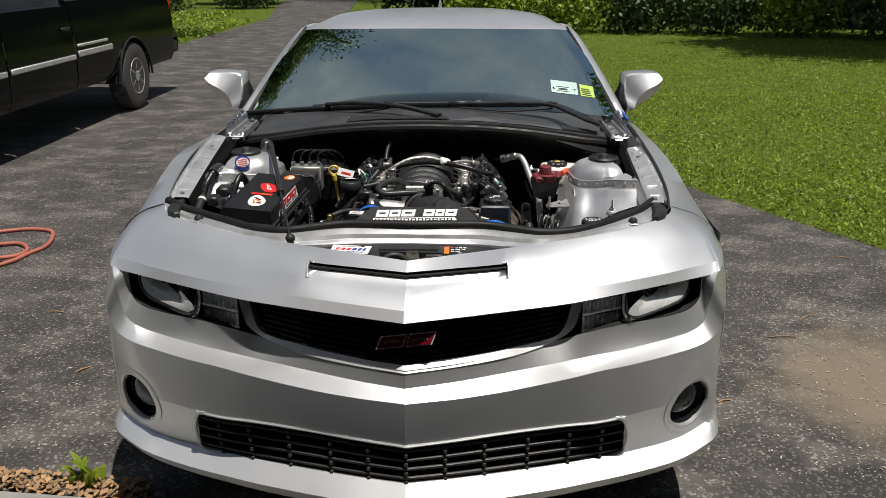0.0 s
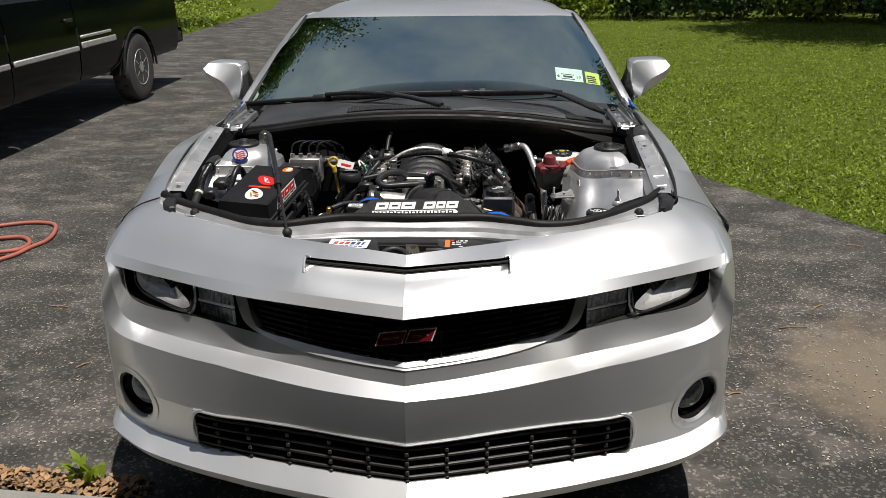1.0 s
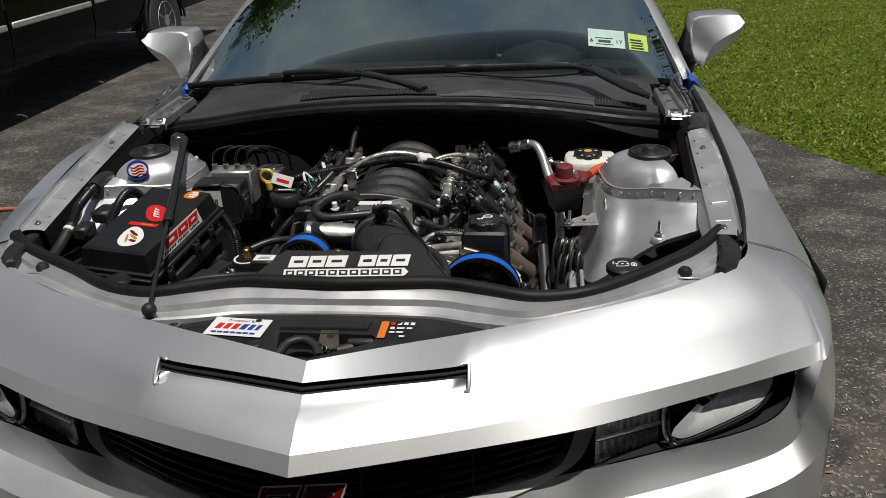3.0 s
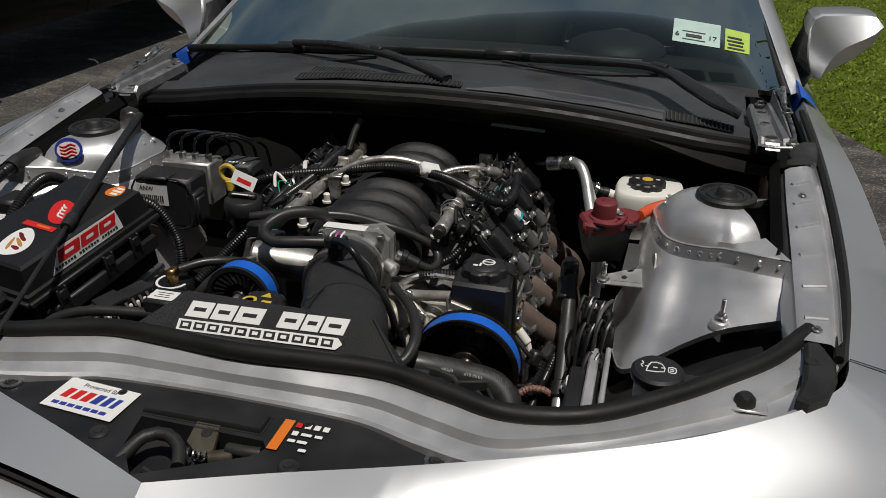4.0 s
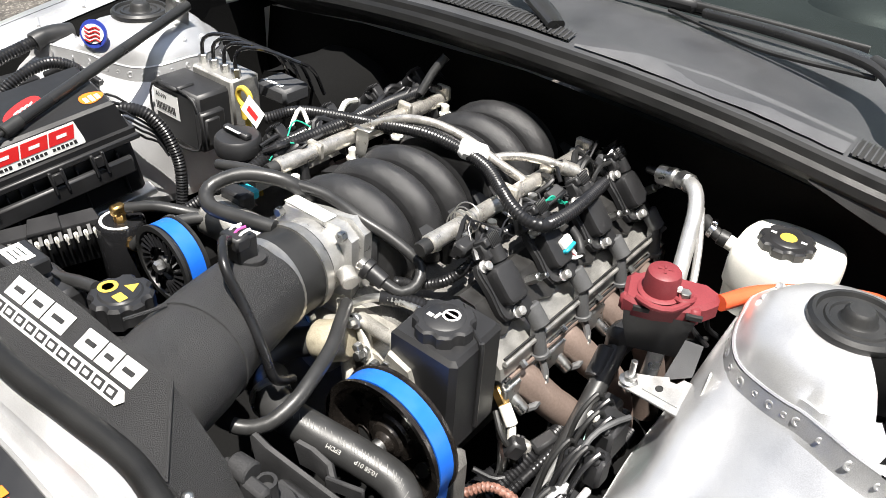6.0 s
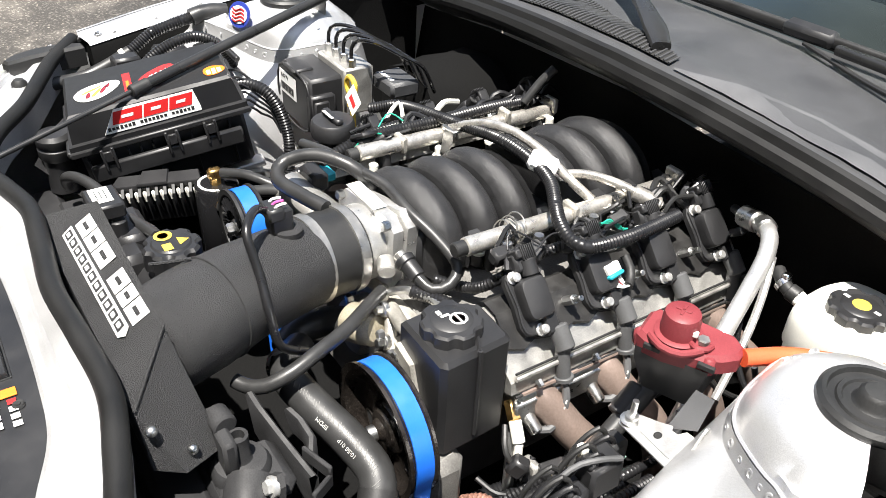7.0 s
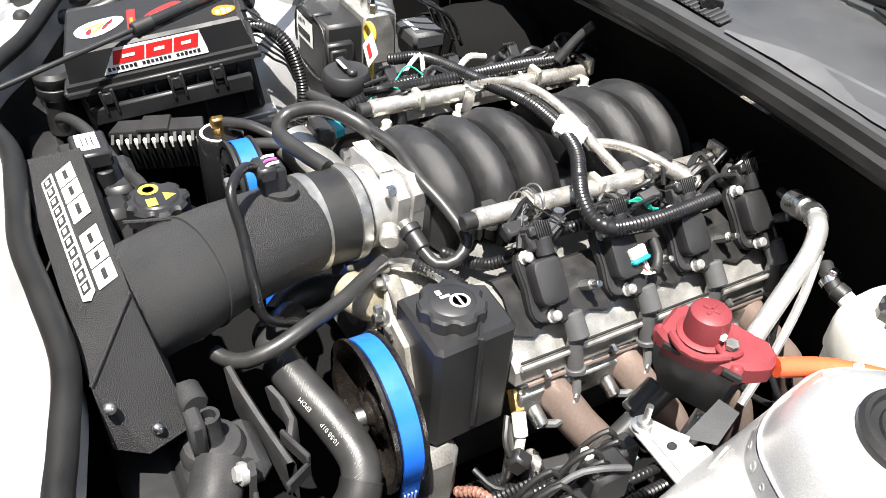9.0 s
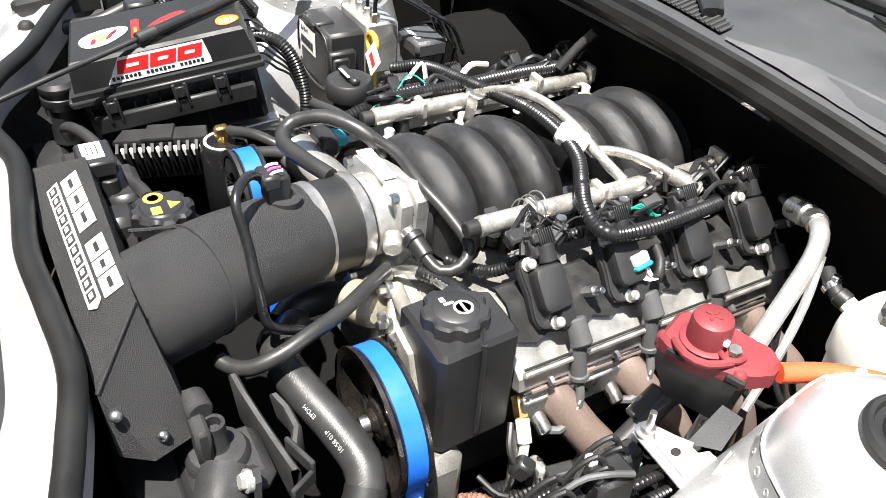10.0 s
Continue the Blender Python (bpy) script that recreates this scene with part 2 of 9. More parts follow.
def lettering(name, words, size, m, material, parent, label="", squeeze=1.0, depth=0.0006, bold=0.0, shear=0.0):
    """Words in the built-in font turned into a mesh; m places the text's own plane."""
    cu = bpy.data.curves.new(name, "FONT")
    cu.body, cu.size, cu.extrude, cu.offset, cu.shear = words, size, depth, bold, shear
    cu.align_x, cu.align_y = "CENTER", "CENTER"
    cu.resolution_u = 4
    ob = bpy.data.objects.new(name, cu)
    me = bpy.data.meshes.new_from_object(ob)
    bpy.data.objects.remove(ob)
    me.transform(m @ Matrix.Diagonal((squeeze, 1, 1, 1)))
    me.transform(Matrix.Translation(-BASE.get(parent, Vector((0, 0, 0)))))
    me.materials.clear()
    me.materials.append(material)
    t = new(name, me)
    t.parent = parent
    BASE[t] = BASE.get(parent, Vector((0, 0, 0)))
    if label:
        t["label"] = label
    return t


def plane(o, x_to, y_to):
    """A pose whose x runs from o to x_to and whose y leans towards y_to."""
    o = Vector(o)
    x = (Vector(x_to) - o).normalized()
    y = Vector(y_to) - o
    y = (y - x * y.dot(x)).normalized()
    z = x.cross(y)
    m = Matrix((x, y, z)).transposed().to_4x4()
    return Matrix.Translation(o) @ m


def disc_pose(c, axis):
    return Matrix.Translation(c) @ Vector(axis).to_track_quat("Z", "Y").to_matrix().to_4x4()

# ---- ground ----
def asphalt():
    m = mat("old_asphalt", (0.042, 0.0385, 0.035), 0.88, 0, 0.75, 1.6, 1.0, 260)
    n, l = m.node_tree.nodes, m.node_tree.links
    b = n["Principled BSDF"]
    geo = n.new("ShaderNodeNewGeometry")
    vo = n.new("ShaderNodeTexVoronoi")
    vo.inputs["Scale"].default_value = 105
    l.new(geo.outputs["Position"], vo.inputs["Vector"])
    pick = n.new("ShaderNodeValToRGB")
    pick.color_ramp.elements[0].position, pick.color_ramp.elements[1].position = 0.72, 0.96
    sep = n.new("ShaderNodeSeparateColor")
    l.new(vo.outputs["Color"], sep.inputs[0])
    l.new(sep.outputs[0], pick.inputs[0])
    wide = n.new("ShaderNodeTexNoise")
    wide.inputs["Scale"].default_value, wide.inputs["Detail"].default_value = 2.2, 13
    wide.inputs["Roughness"].default_value = 0.68
    mp = n.new("ShaderNodeMapping")
    mp.inputs["Rotation"].default_value, mp.inputs["Scale"].default_value = (0, 0, radians(24)), (1.0, 1.5, 1)
    l.new(geo.outputs["Position"], mp.inputs["Vector"])
    l.new(mp.outputs[0], wide.inputs["Vector"])
    wr = n.new("ShaderNodeValToRGB")
    wr.color_ramp.elements[0].position, wr.color_ramp.elements[1].position = 0.48, 0.66
    l.new(wide.outputs[0], wr.inputs[0])
    mul = n.new("ShaderNodeMath")
    mul.operation = "MULTIPLY_ADD"
    mul.inputs[2].default_value = 0.30
    l.new(pick.outputs[0], mul.inputs[0])
    l.new(wr.outputs[0], mul.inputs[1])
    fac = n.new("ShaderNodeMath")
    fac.operation = "MULTIPLY"
    fac.use_clamp = True
    l.new(mul.outputs[0], fac.inputs[0])
    l.new(pick.outputs[0], fac.inputs[1])
    mx = n.new("ShaderNodeMixRGB")
    mx.inputs[2].default_value = (0.34, 0.315, 0.28, 1)
    old = b.inputs["Base Color"].links[0].from_socket
    l.new(fac.outputs[0], mx.inputs[0])
    l.new(old, mx.inputs[1])
    dust = n.new("ShaderNodeMixRGB")
    dust.inputs[2].default_value = (0.19, 0.172, 0.15, 1)
    dm = n.new("ShaderNodeMath")
    dm.operation = "MULTIPLY"
    dm.inputs[1].default_value = 0.55
    l.new(wr.outputs[0], dm.inputs[0])
    l.new(dm.outputs[0], dust.inputs[0])
    l.new(mx.outputs[0], dust.inputs[1])
    far = n.new("ShaderNodeVectorMath")
    far.operation = "DISTANCE"
    far.inputs[1].default_value = (1.95, 3.15, 0)
    l.new(geo.outputs["Position"], far.inputs[0])
    rag = n.new("ShaderNodeTexNoise")
    rag.inputs["Scale"].default_value, rag.inputs["Detail"].default_value = 5, 6
    l.new(geo.outputs["Position"], rag.inputs["Vector"])
    ad = n.new("ShaderNodeMath")
    ad.operation = "MULTIPLY_ADD"
    ad.inputs[1].default_value = 0.7
    l.new(rag.outputs[0], ad.inputs[0])
    l.new(far.outputs["Value"], ad.inputs[2])
    sr = n.new("ShaderNodeValToRGB")
    sr.color_ramp.elements[0].position, sr.color_ramp.elements[1].position = 0.62, 0.98
    sr.color_ramp.elements[0].color, sr.color_ramp.elements[1].color = (0.8, 0.8, 0.8, 1), (0, 0, 0, 1)
    l.new(ad.outputs[0], sr.inputs[0])
    sand = n.new("ShaderNodeMixRGB")
    sand.inputs[2].default_value = (0.22, 0.175, 0.125, 1)
    l.new(sr.outputs[0], sand.inputs[0])
    l.new(dust.outputs[0], sand.inputs[1])
    l.new(sand.outputs[0], b.inputs["Base Color"])
    return m


ASPHALT = asphalt()
CONCRETE = mat("pale_concrete", (0.27, 0.26, 0.235), 0.85, 0, 0.25, 5, 0.6, 160)
SOIL = mat("lawn_soil", (0.085, 0.115, 0.018), 0.95, 0, 0.4, 3, 0.6, 60, spec=0.04)


def fan(outline, z0, z1):
    g = Geo()
    return g.prism(outline, z0, z1, None, 0.008)


solid("ground", Geo().put([(-400, -400, -0.03), (400, -400, -0.03), (400, 400, -0.03), (-400, 400, -0.03)], [(0, 1, 2, 3)]), SOIL,
               "grassy ground sheet reaching out to the horizon", "ground", "structure")
RIGHT_EDGE = [(4.6, 1.9), (3.45, 3.75), (2.73, 4.86), (1.99, 6.13), (1.45, 7.4), (0.8, 10), (-0.5, 15), (-2.2, 21), (-4.0, 30), (-5.5, 46)]
LEFT_EDGE = [(-9.2, 46), (-7.4, 34), (-5.9, 25.5), (-5.95, 17.7), (-6.7, 15.5), (-9.5, 12.5), (-13, 11), (-13, 3.4)]


def edge_y(x):
    return 2.33 - 0.09 * (x + 1.07)


solid("driveway", fan([(4.6, edge_y(4.6))] + RIGHT_EDGE[1:] + LEFT_EDGE + [(-13, edge_y(-13))], -0.12, 0.0), ASPHALT,
             "worn dark grey asphalt driveway with pale scuffs", "driveway", "structure", sharp=20)
solid("pavement", fan([(-13, -7), (6, -7), (6, edge_y(6) - 0.015), (-13, edge_y(-13) - 0.015)], -0.12, 0.012), CONCRETE,
              "pale concrete apron slab beside the driveway", "pavement", "structure", sharp=20)

# ---- the silver coupe: outer body ----
car = thing("car", (0, 4.3, 0), "silver two-door coupe with its bonnet removed, standing on asphalt", "car")

E0 = [(0, 2.11, .927), (.13, 2.16, .928), (.265, 2.205, .931), (.42, 2.262, .934), (.52, 2.303, .937), (.60, 2.34, .941), (.68, 2.388, .946), (.73, 2.425, .949), (.765, 2.465, .952), (.778, 2.49, .954), (.784, 2.51, .955), (.787, 2.53, .956)]
S2 = [(0, 2.074, .908), (.13, 2.10, .911), (.265, 2.128, .915), (.42, 2.20, .915), (.52, 2.245, .916), (.61, 2.285, .918), (.71, 2.335, .92), (.775, 2.378, .924), (.82, 2.43, .926), (.845, 2.465, .927), (.855, 2.50, .928), (.86, 2.545, .93)]
S1 = [(0, 2.02, .872), (.13, 2.055, .877), (.265, 2.092, .882), (.42, 2.155, .882), (.52, 2.20, .882), (.61, 2.245, .884), (.72, 2.297, .887), (.80, 2.345, .892), (.855, 2.39, .895), (.88, 2.43, .896), (.895, 2.48, .90), (.905, 2.55, .903)]
N1 = [(0, 1.972, .843), (.13, 2.01, .843), (.265, 2.052, .843), (.42, 2.108, .843), (.52, 2.15, .844), (.61, 2.19, .845), (.72, 2.242, .847), (.80, 2.285, .849), (.865, 2.318, .852), (.895, 2.35, .854), (.925, 2.43, .857), (.938, 2.55, .862)]
N2 = [(0, 1.965, .817), (.13, 2.003, .817), (.265, 2.045, .8175), (.42, 2.096, .818), (.52, 2.138, .8185), (.61, 2.178, .819), (.72, 2.226, .82), (.80, 2.263, .822), (.86, 2.29, .825), (.893, 2.315, .835), (.928, 2.42, .843), (.941, 2.55, .848)]
N3 = [(0, 2.02, .80), (.13, 2.05, .80), (.265, 2.09, .80), (.42, 2.15, .80), (.52, 2.20, .80), (.61, 2.24, .80), (.72, 2.29, .805), (.80, 2.32, .81), (.855, 2.33, .82), (.888, 2.325, .832), (.927, 2.42, .842), (.94, 2.55, .847)]
B0 = [(0, 1.975, .672), (.13, 2.01, .675), (.265, 2.058, .681), (.4, 2.125, .69), (.5, 2.155, .706), (.61, 2.21, .708), (.72, 2.264, .704), (.795, 2.305, .708), (.832, 2.328, .73), (.84, 2.334, .77), (.848, 2.335, .815), (.925, 2.42, .835), (.94, 2.55, .84)]
B1 = [(0, 1.95, .634), (.13, 1.985, .637), (.265, 2.03, .642), (.42, 2.08, .65), (.52, 2.115, .655), (.61, 2.15, .657), (.72, 2.195, .664), (.8, 2.232, .672), (.842, 2.256, .692), (.856, 2.264, .745), (.866, 2.268, .826), (.93, 2.42, .83), (.943, 2.55, .835)]
B2 = [(0, 1.941, .594), (.13, 1.965, .597), (.265, 1.998, .603), (.42, 2.04, .617), (.52, 2.075, .625), (.61, 2.105, .63), (.72, 2.155, .634), (.8, 2.193, .64), (.862, 2.236, .65), (.899, 2.275, .676), (.909, 2.288, .738), (.938, 2.42, .795), (.952, 2.55, .78)]
B3 = [(0, 1.937, .47), (.13, 1.965, .473), (.265, 2.0, .476), (.42, 2.035, .479), (.52, 2.053, .481), (.60, 2.08, .484), (.72, 2.13, .49), (.80, 2.18, .49), (.87, 2.24, .49), (.912, 2.29, .50), (.945, 2.42, .52), (.955, 2.55, .54)]
B4 = [(0, 1.922, .362), (.13, 1.95, .36), (.265, 1.985, .358), (.42, 2.03, .356), (.52, 2.065, .354), (.61, 2.098, .352), (.72, 2.14, .355), (.80, 2.18, .36), (.87, 2.235, .367), (.915, 2.285, .38), (.947, 2.42, .40), (.957, 2.55, .42)]
L1 = [(0, 1.905, .345), (.13, 1.933, .343), (.265, 1.968, .341), (.42, 2.013, .339), (.52, 2.047, .338), (.61, 2.078, .338), (.72, 2.12, .341), (.80, 2.158, .347), (.88, 2.212, .357), (.926, 2.275, .37), (.955, 2.42, .39), (.962, 2.55, .41)]
L2 = [(0, 1.925, .255), (.13, 1.953, .255), (.265, 1.988, .254), (.42, 2.033, .254), (.52, 2.067, .255), (.61, 2.098, .257), (.72, 2.14, .262), (.80, 2.175, .272), (.88, 2.225, .288), (.928, 2.28, .303), (.955, 2.42, .325), (.958, 2.55, .345)]
N2 = [(x, y - .014 * max(0, 1 - max(0, x - .5) / .25), z + .001) for x, y, z in N2]
for r_ in (E0, S2, S1, N1, N2, N3, B3, B4, L1, L2):
    r_.insert(9, tuple(rail(r_, 2)[17]))
L3 = [(x * .96, y + .09, z - .02) for x, y, z in L2]


def slide(pts, s, n=8, dy=0.0, dz=0.0):
    """A rail eased forward or back along a slant, fading out at the corners."""
    out = []
    for i, (x, y, z) in enumerate(pts):
        k = s * (1 if i < n else max(0, 1 - (i - n + 1) / 4))
        out.append((x, y + .86 * k, z - .5 * k))
    return out


PUSH = (0, 0, 0, 0, .018, .040, .050, .050, .044, .036, .022, 0, 0)
B0 = [(x - .10 * k, y - k, z + .42 * k) for (x, y, z), k in zip(B0, PUSH)]
B1, B2 = slide(B1, .018, 6), slide(B2, -.012, 6)
B4 = slide(B4, .022)
L1 = slide([tuple(Vector(a).lerp(Vector(b), .6)) for a, b in zip(L1, L2)], -.036)

def trim(pts, x0=None, x1=None, per=5):
    """The stretch of a rail between two knots."""
    r = rail(pts, per)
    return r[(x0 or 0) * per: (x1 if x1 is not None else 99) * per + 1]


g = Geo().loft([rail(N1), rail(S1)])
g.loft([trim(S1, 2), trim(S2, 2)])
g.loft([rail(S2), rail(E0), [p + Vector((0, .004, -.02)) for p in rail(E0)]])
g.loft([rail(N3), rail(N2), rail(N1)])
# scoop: floor ramp, end wall, lip
lo = [p + Vector((0, -.005, -.017)) for p in trim(S2, 0, 2)]
g.loft([trim(S1, 0, 2), [a.lerp(b, .5) - Vector((0, 0, .006)) for a, b in zip(trim(S1, 0, 2), lo)], lo])
g.put([trim(S1, 2, 2)[0], lo[-1], trim(S2, 2, 2)[0]], [(0, 1, 2)])
g.loft([[p + Vector((0, .012, -.008)) for p in trim(S2, 0, 2)], trim(S2, 0, 2)])
nose = part("nose_panel", g.mirror(), PAINT, car, "silver painted nose panel with a slim scoop", 60)
g = Geo().loft([[p + Vector((0, -.002, -.001)) for p in lo], [p + Vector((0, .010, -.007)) for p in trim(S2, 0, 2)]])
for k in (.45,):
    a = [p.lerp(q, k) + Vector((0, .0, 0)) for p, q in zip(lo, trim(S2, 0, 2))]
    g.loft([[p + Vector((0, 0, -.003)) for p in a], [p + Vector((0, -.003, 0)) for p in a], [p + Vector((0, 0, .003)) for p in a]])
part("scoop_mesh", g.mirror(), DARK, car, "black slotted scoop insert")
for s in (1, -1):
    e_ = [trim(S1, 2, 2)[0] + Vector((-.004, .006, .002)), trim(S1, 2, 2)[0] + Vector((.002, .004, .003)), trim(S1, 2, 2)[0].lerp(trim(S2, 2, 2)[0], .5) + Vector((.003, 0, .003)), trim(S2, 2, 2)[0] + Vector((.001, 0, .002)), trim(S2, 2, 2)[0] + Vector((-.012, -.004, .001))]
    part("scoop_lip", Geo().tube([(s * p.x, p.y, p.z) for p in e_], .0035, 8, .006), PAINT, car)

# bumper skin
g = Geo().loft([rail(B0), rail(B1), rail(B2)])
g.loft([rail(B2), [p.lerp(q, .5) + Vector((0, -.006, 0)) for p, q in zip(rail(B2), rail(B3))], rail(B3)])
g.loft([trim(B3, 5), trim(B4, 5)])
g.loft([rail(B4), rail(L1), rail(L2)])
back3 = [p + Vector((0, .05, -.012)) for p in trim(B3, 0, 5)]
back4 = [p + Vector((0, .05, .008)) for p in trim(B4, 0, 5)]
g.loft([trim(B3, 0, 5), back3])
g.loft([back4, trim(B4, 0, 5)])
g.put([trim(B3, 5, 5)[0], back3[-1], back4[-1], trim(B4, 5, 5)[0]], [(0, 1, 2, 3)])
bumper = part("front_bumper", g.mirror(), PAINT, car, "silver painted front bumper skin", 60)
def crease(ob, rails):
    """Sharp edges along the given rails and down the middle of the car."""
    o = BASE[ob]
    lines = [trim(r, 0, far) for r, far in rails]
    near = lambda p: {(n, k) for n, line in enumerate(lines) for k, q in enumerate(line) if abs(abs(p.x) - q.x) + abs(p.y - q.y) + abs(p.z - q.z) < .0015}
    me = ob.data
    on = [near(v.co + o) for v in me.vertices]
    for e in me.edges:
        i, j = e.vertices
        if any((n, k + 1) in on[j] or (n, k - 1) in on[j] for n, k in on[i]) or (abs(me.vertices[i].co.x) < 1e-5 and abs(me.vertices[j].co.x) < 1e-5):
            e.use_edge_sharp = True


crease(nose, [(N1, 9), (N2, 9)])
crease(bumper, [(B1, 10), (B2, 10), (B3, 7), (B4, 8), (L1, 8)])
part("bumper_undertray", Geo().loft([rail(L2), rail(L3), [Vector((p.x * .9, 2.62, p.z + .03)) for p in rail(L3)]]).mirror(), DARK, car, "black underbody panel")

# fenders
F0 = [(.787, 2.532, .956), (.815, 2.70, .97), (.835, 2.94, .986), (.848, 3.26, 1.003), (.848, 3.52, 1.02), (.838, 3.72, 1.035)]
F1 = [(.86, 2.547, .93), (.885, 2.70, .95), (.905, 2.94, .966), (.912, 3.26, .978), (.90, 3.52, .99), (.885, 3.72, 1.0)]
F2 = [(.938, 2.552, .862), (.952, 2.70, .868), (.958, 2.94, .875), (.955, 3.26, .885), (.948, 3.52, .895), (.942, 3.72, .90)]


def skin(y):
    """Half width of the body at its belt, along its length."""
    return .958 - .006 * max(0, (y - 3.0)) if y < 4.6 else .948 + .022 * min(1, (y - 4.6) / 1.0) - .10 * max(0, (y - 6.0) / .75) ** 2


def arch_z(y, low=.24):
    z = low
    for c in (2.90, 5.74):
        d = .385 ** 2 - (y - c) ** 2
        if d > 0:
            z = max(z, .35 + math.sqrt(d))
    return z


def side_rows(ys, top):
    rows = []
    for y in ys:
        zt, zb = top(y), arch_z(y)
        row = []
        for k in range(9):
            u = k / 8
            z = zt + (zb - zt) * u
            x = skin(y) - .010 * math.sin(math.pi * min(1, max(0, (z - .25) / .62))) * 0 - .05 * max(0, (.45 - z) / .2) ** 2 * (1 if zb < .3 else 0)
            x -= .008 * math.sin(math.pi * max(0, min(1, (z - .45) / .4)))
            row.append(Vector((x, y, z)))
        rows.append(row)
    return rows


g = Geo().loft([rail(F0), rail(F1), rail(F2)])
ys = [2.552 + (3.72 - 2.552) * i / 40 for i in range(41)]
g.loft(side_rows(ys, lambda y: .862 + .038 * (y - 2.552) / 1.17))
g.loft([[p + Vector((-.012, 0, -.03)) for p in rail(F0)], rail(F0)])
part("fender", g, PAINT, car, "silver front fender, edge taped blue")


def crown(y, z):
    """How much higher this side's crown stands than the other's."""
    along = min(max((y - 2.50) / .45, 0), 1) * min(max((3.44 - y) / .35, 0), 1)
    return along * .032 * min(max((z - .86) / .08, 0), 1)


part("fender", Geo().put([(-x, y, z + crown(y, z)) for x, y, z in g.v], [f[::-1] for f in g.f]), PAINT, car, "silver front fender, edge taped blue")

# doors and quarters
for s in (1, -1):
    for nm, a, b in (("door", 3.726, 4.95), ("quarter_panel", 4.956, 6.70)):
        ys = [a + (b - a) * i / 40 for i in range(41)]
        top = lambda y: .90 + .06 * (y - 3.72) / 2.0 if y < 5.7 else .96 + .05 * (y - 5.7)
        g = Geo().loft(side_rows(ys, top))
        inner = [Vector((skin(y) - .09, y, 1.0 + .03 * (y - 3.7) / 2)) for y in ys]
        g.loft([inner, [Vector((skin(y) - .012, y, top(y) + .03)) for y in ys], [Vector((skin(y), y, top(y))) for y in ys]])
        g = g if s > 0 else Geo().put([(-x, y, z) for x, y, z in g.v], [f[::-1] for f in g.f])
        part(nm, g, PAINT, car, "silver painted body panel")

# roof, glass, pillars
G0 = [(0, 3.53, 1.085), (.25, 3.535, 1.082), (.5, 3.55, 1.07), (.7, 3.585, 1.05), (.815, 3.63, 1.03)]
G1 = [(0, 4.19, 1.367), (.25, 4.195, 1.366), (.45, 4.215, 1.363), (.58, 4.245, 1.36), (.665, 4.285, 1.352)]
GM = [tuple(Vector(a).lerp(Vector(b), .5) + Vector((0, -.012, .016))) for a, b in zip(G0, G1)]
R1 = [(0, 4.75, 1.428), (.25, 4.75, 1.425), (.45, 4.75, 1.412), (.58, 4.76, 1.385), (.66, 4.78, 1.34)]
R2 = [(0, 5.25, 1.405), (.25, 5.25, 1.402), (.45, 5.25, 1.388), (.57, 5.26, 1.36), (.645, 5.27, 1.31)]
R3 = [(0, 5.95, 1.12), (.25, 5.95, 1.12), (.45, 5.94, 1.115), (.6, 5.92, 1.10), (.70, 5.90, 1.08)]
ws = part("windscreen", Geo().loft([rail(G0), rail(GM), rail(G1)]).mirror(), GLASS, car, "tinted windscreen reflecting trees and clouds", 60)
ws.visible_shadow = False
lipf = [p + Vector((0, -.012, -.004)) for p in rail(G1)]
part("roof", Geo().loft([[p + Vector((0, 0, -.02)) for p in lipf], lipf, [p + Vector((0, .02, .008)) for p in rail(G1)], rail(R1), rail(R2)]).mirror(), PAINT, car, "silver painted roof")
part("rear_glass", Geo().loft([rail(R2), [a.lerp(b, .5) + Vector((0, 0, .02)) for a, b in zip(rail(R2), rail(R3))], rail(R3)]).mirror(), GLASS, car, "dark rear window")
part("roof_antenna", Geo().loft([[Vector((-.012, 4.95, 1.42)), Vector((0, 4.90, 1.42)), Vector((.012, 4.95, 1.42)), Vector((0, 5.05, 1.41))], [Vector((-.004, 5.0, 1.465)), Vector((0, 4.98, 1.467)), Vector((.004, 5.0, 1.465)), Vector((0, 5.03, 1.46))]], True), PAINT, car)
for s in (1, -1):
    a, b = [(s * .838, 3.60, 1.03), (s * .775, 3.90, 1.20), (s * .672, 4.28, 1.353)], .0
    inn = rail([(s * .822, 3.628, 1.03), (s * .745, 3.94, 1.195), (s * .660, 4.30, 1.356), (s * .655, 4.78, 1.345), (s * .64, 5.27, 1.315), (s * .72, 5.95, 1.05)])
    out = rail([(s * .862, 3.66, 1.02), (s * .79, 3.97, 1.18), (s * .700, 4.32, 1.335), (s * .690, 4.78, 1.315), (s * .70, 5.30, 1.27), (s * .86, 5.95, 1.02)])
    low = [p + Vector((s * .012, .02, -.03)) for p in out]
    part("roof_pillar", Geo().loft([[p + Vector((0, .01, -.02)) for p in inn], inn, [p.lerp(q, .5) + Vector((0, 0, .008)) for p, q in zip(inn, out)], out, low]), PAINT, car, "silver windscreen pillar and roof rail")
    belt = rail([(s * .862, 3.70, 1.0), (s * .868, 3.97, 1.005), (s * .868, 4.32, 1.01), (s * .868, 4.78, 1.02), (s * .87, 5.30, 1.03), (s * .87, 5.9, 1.035)])
    part("side_window", Geo().loft([low, belt]), GLASS, car, "dark side window")
    part("pillar_trim", Geo().tube([(s * .812, 3.615, 1.032), (s * .735, 3.935, 1.192), (s * .652, 4.288, 1.36)], .006, 8, .03), BLACK, car)
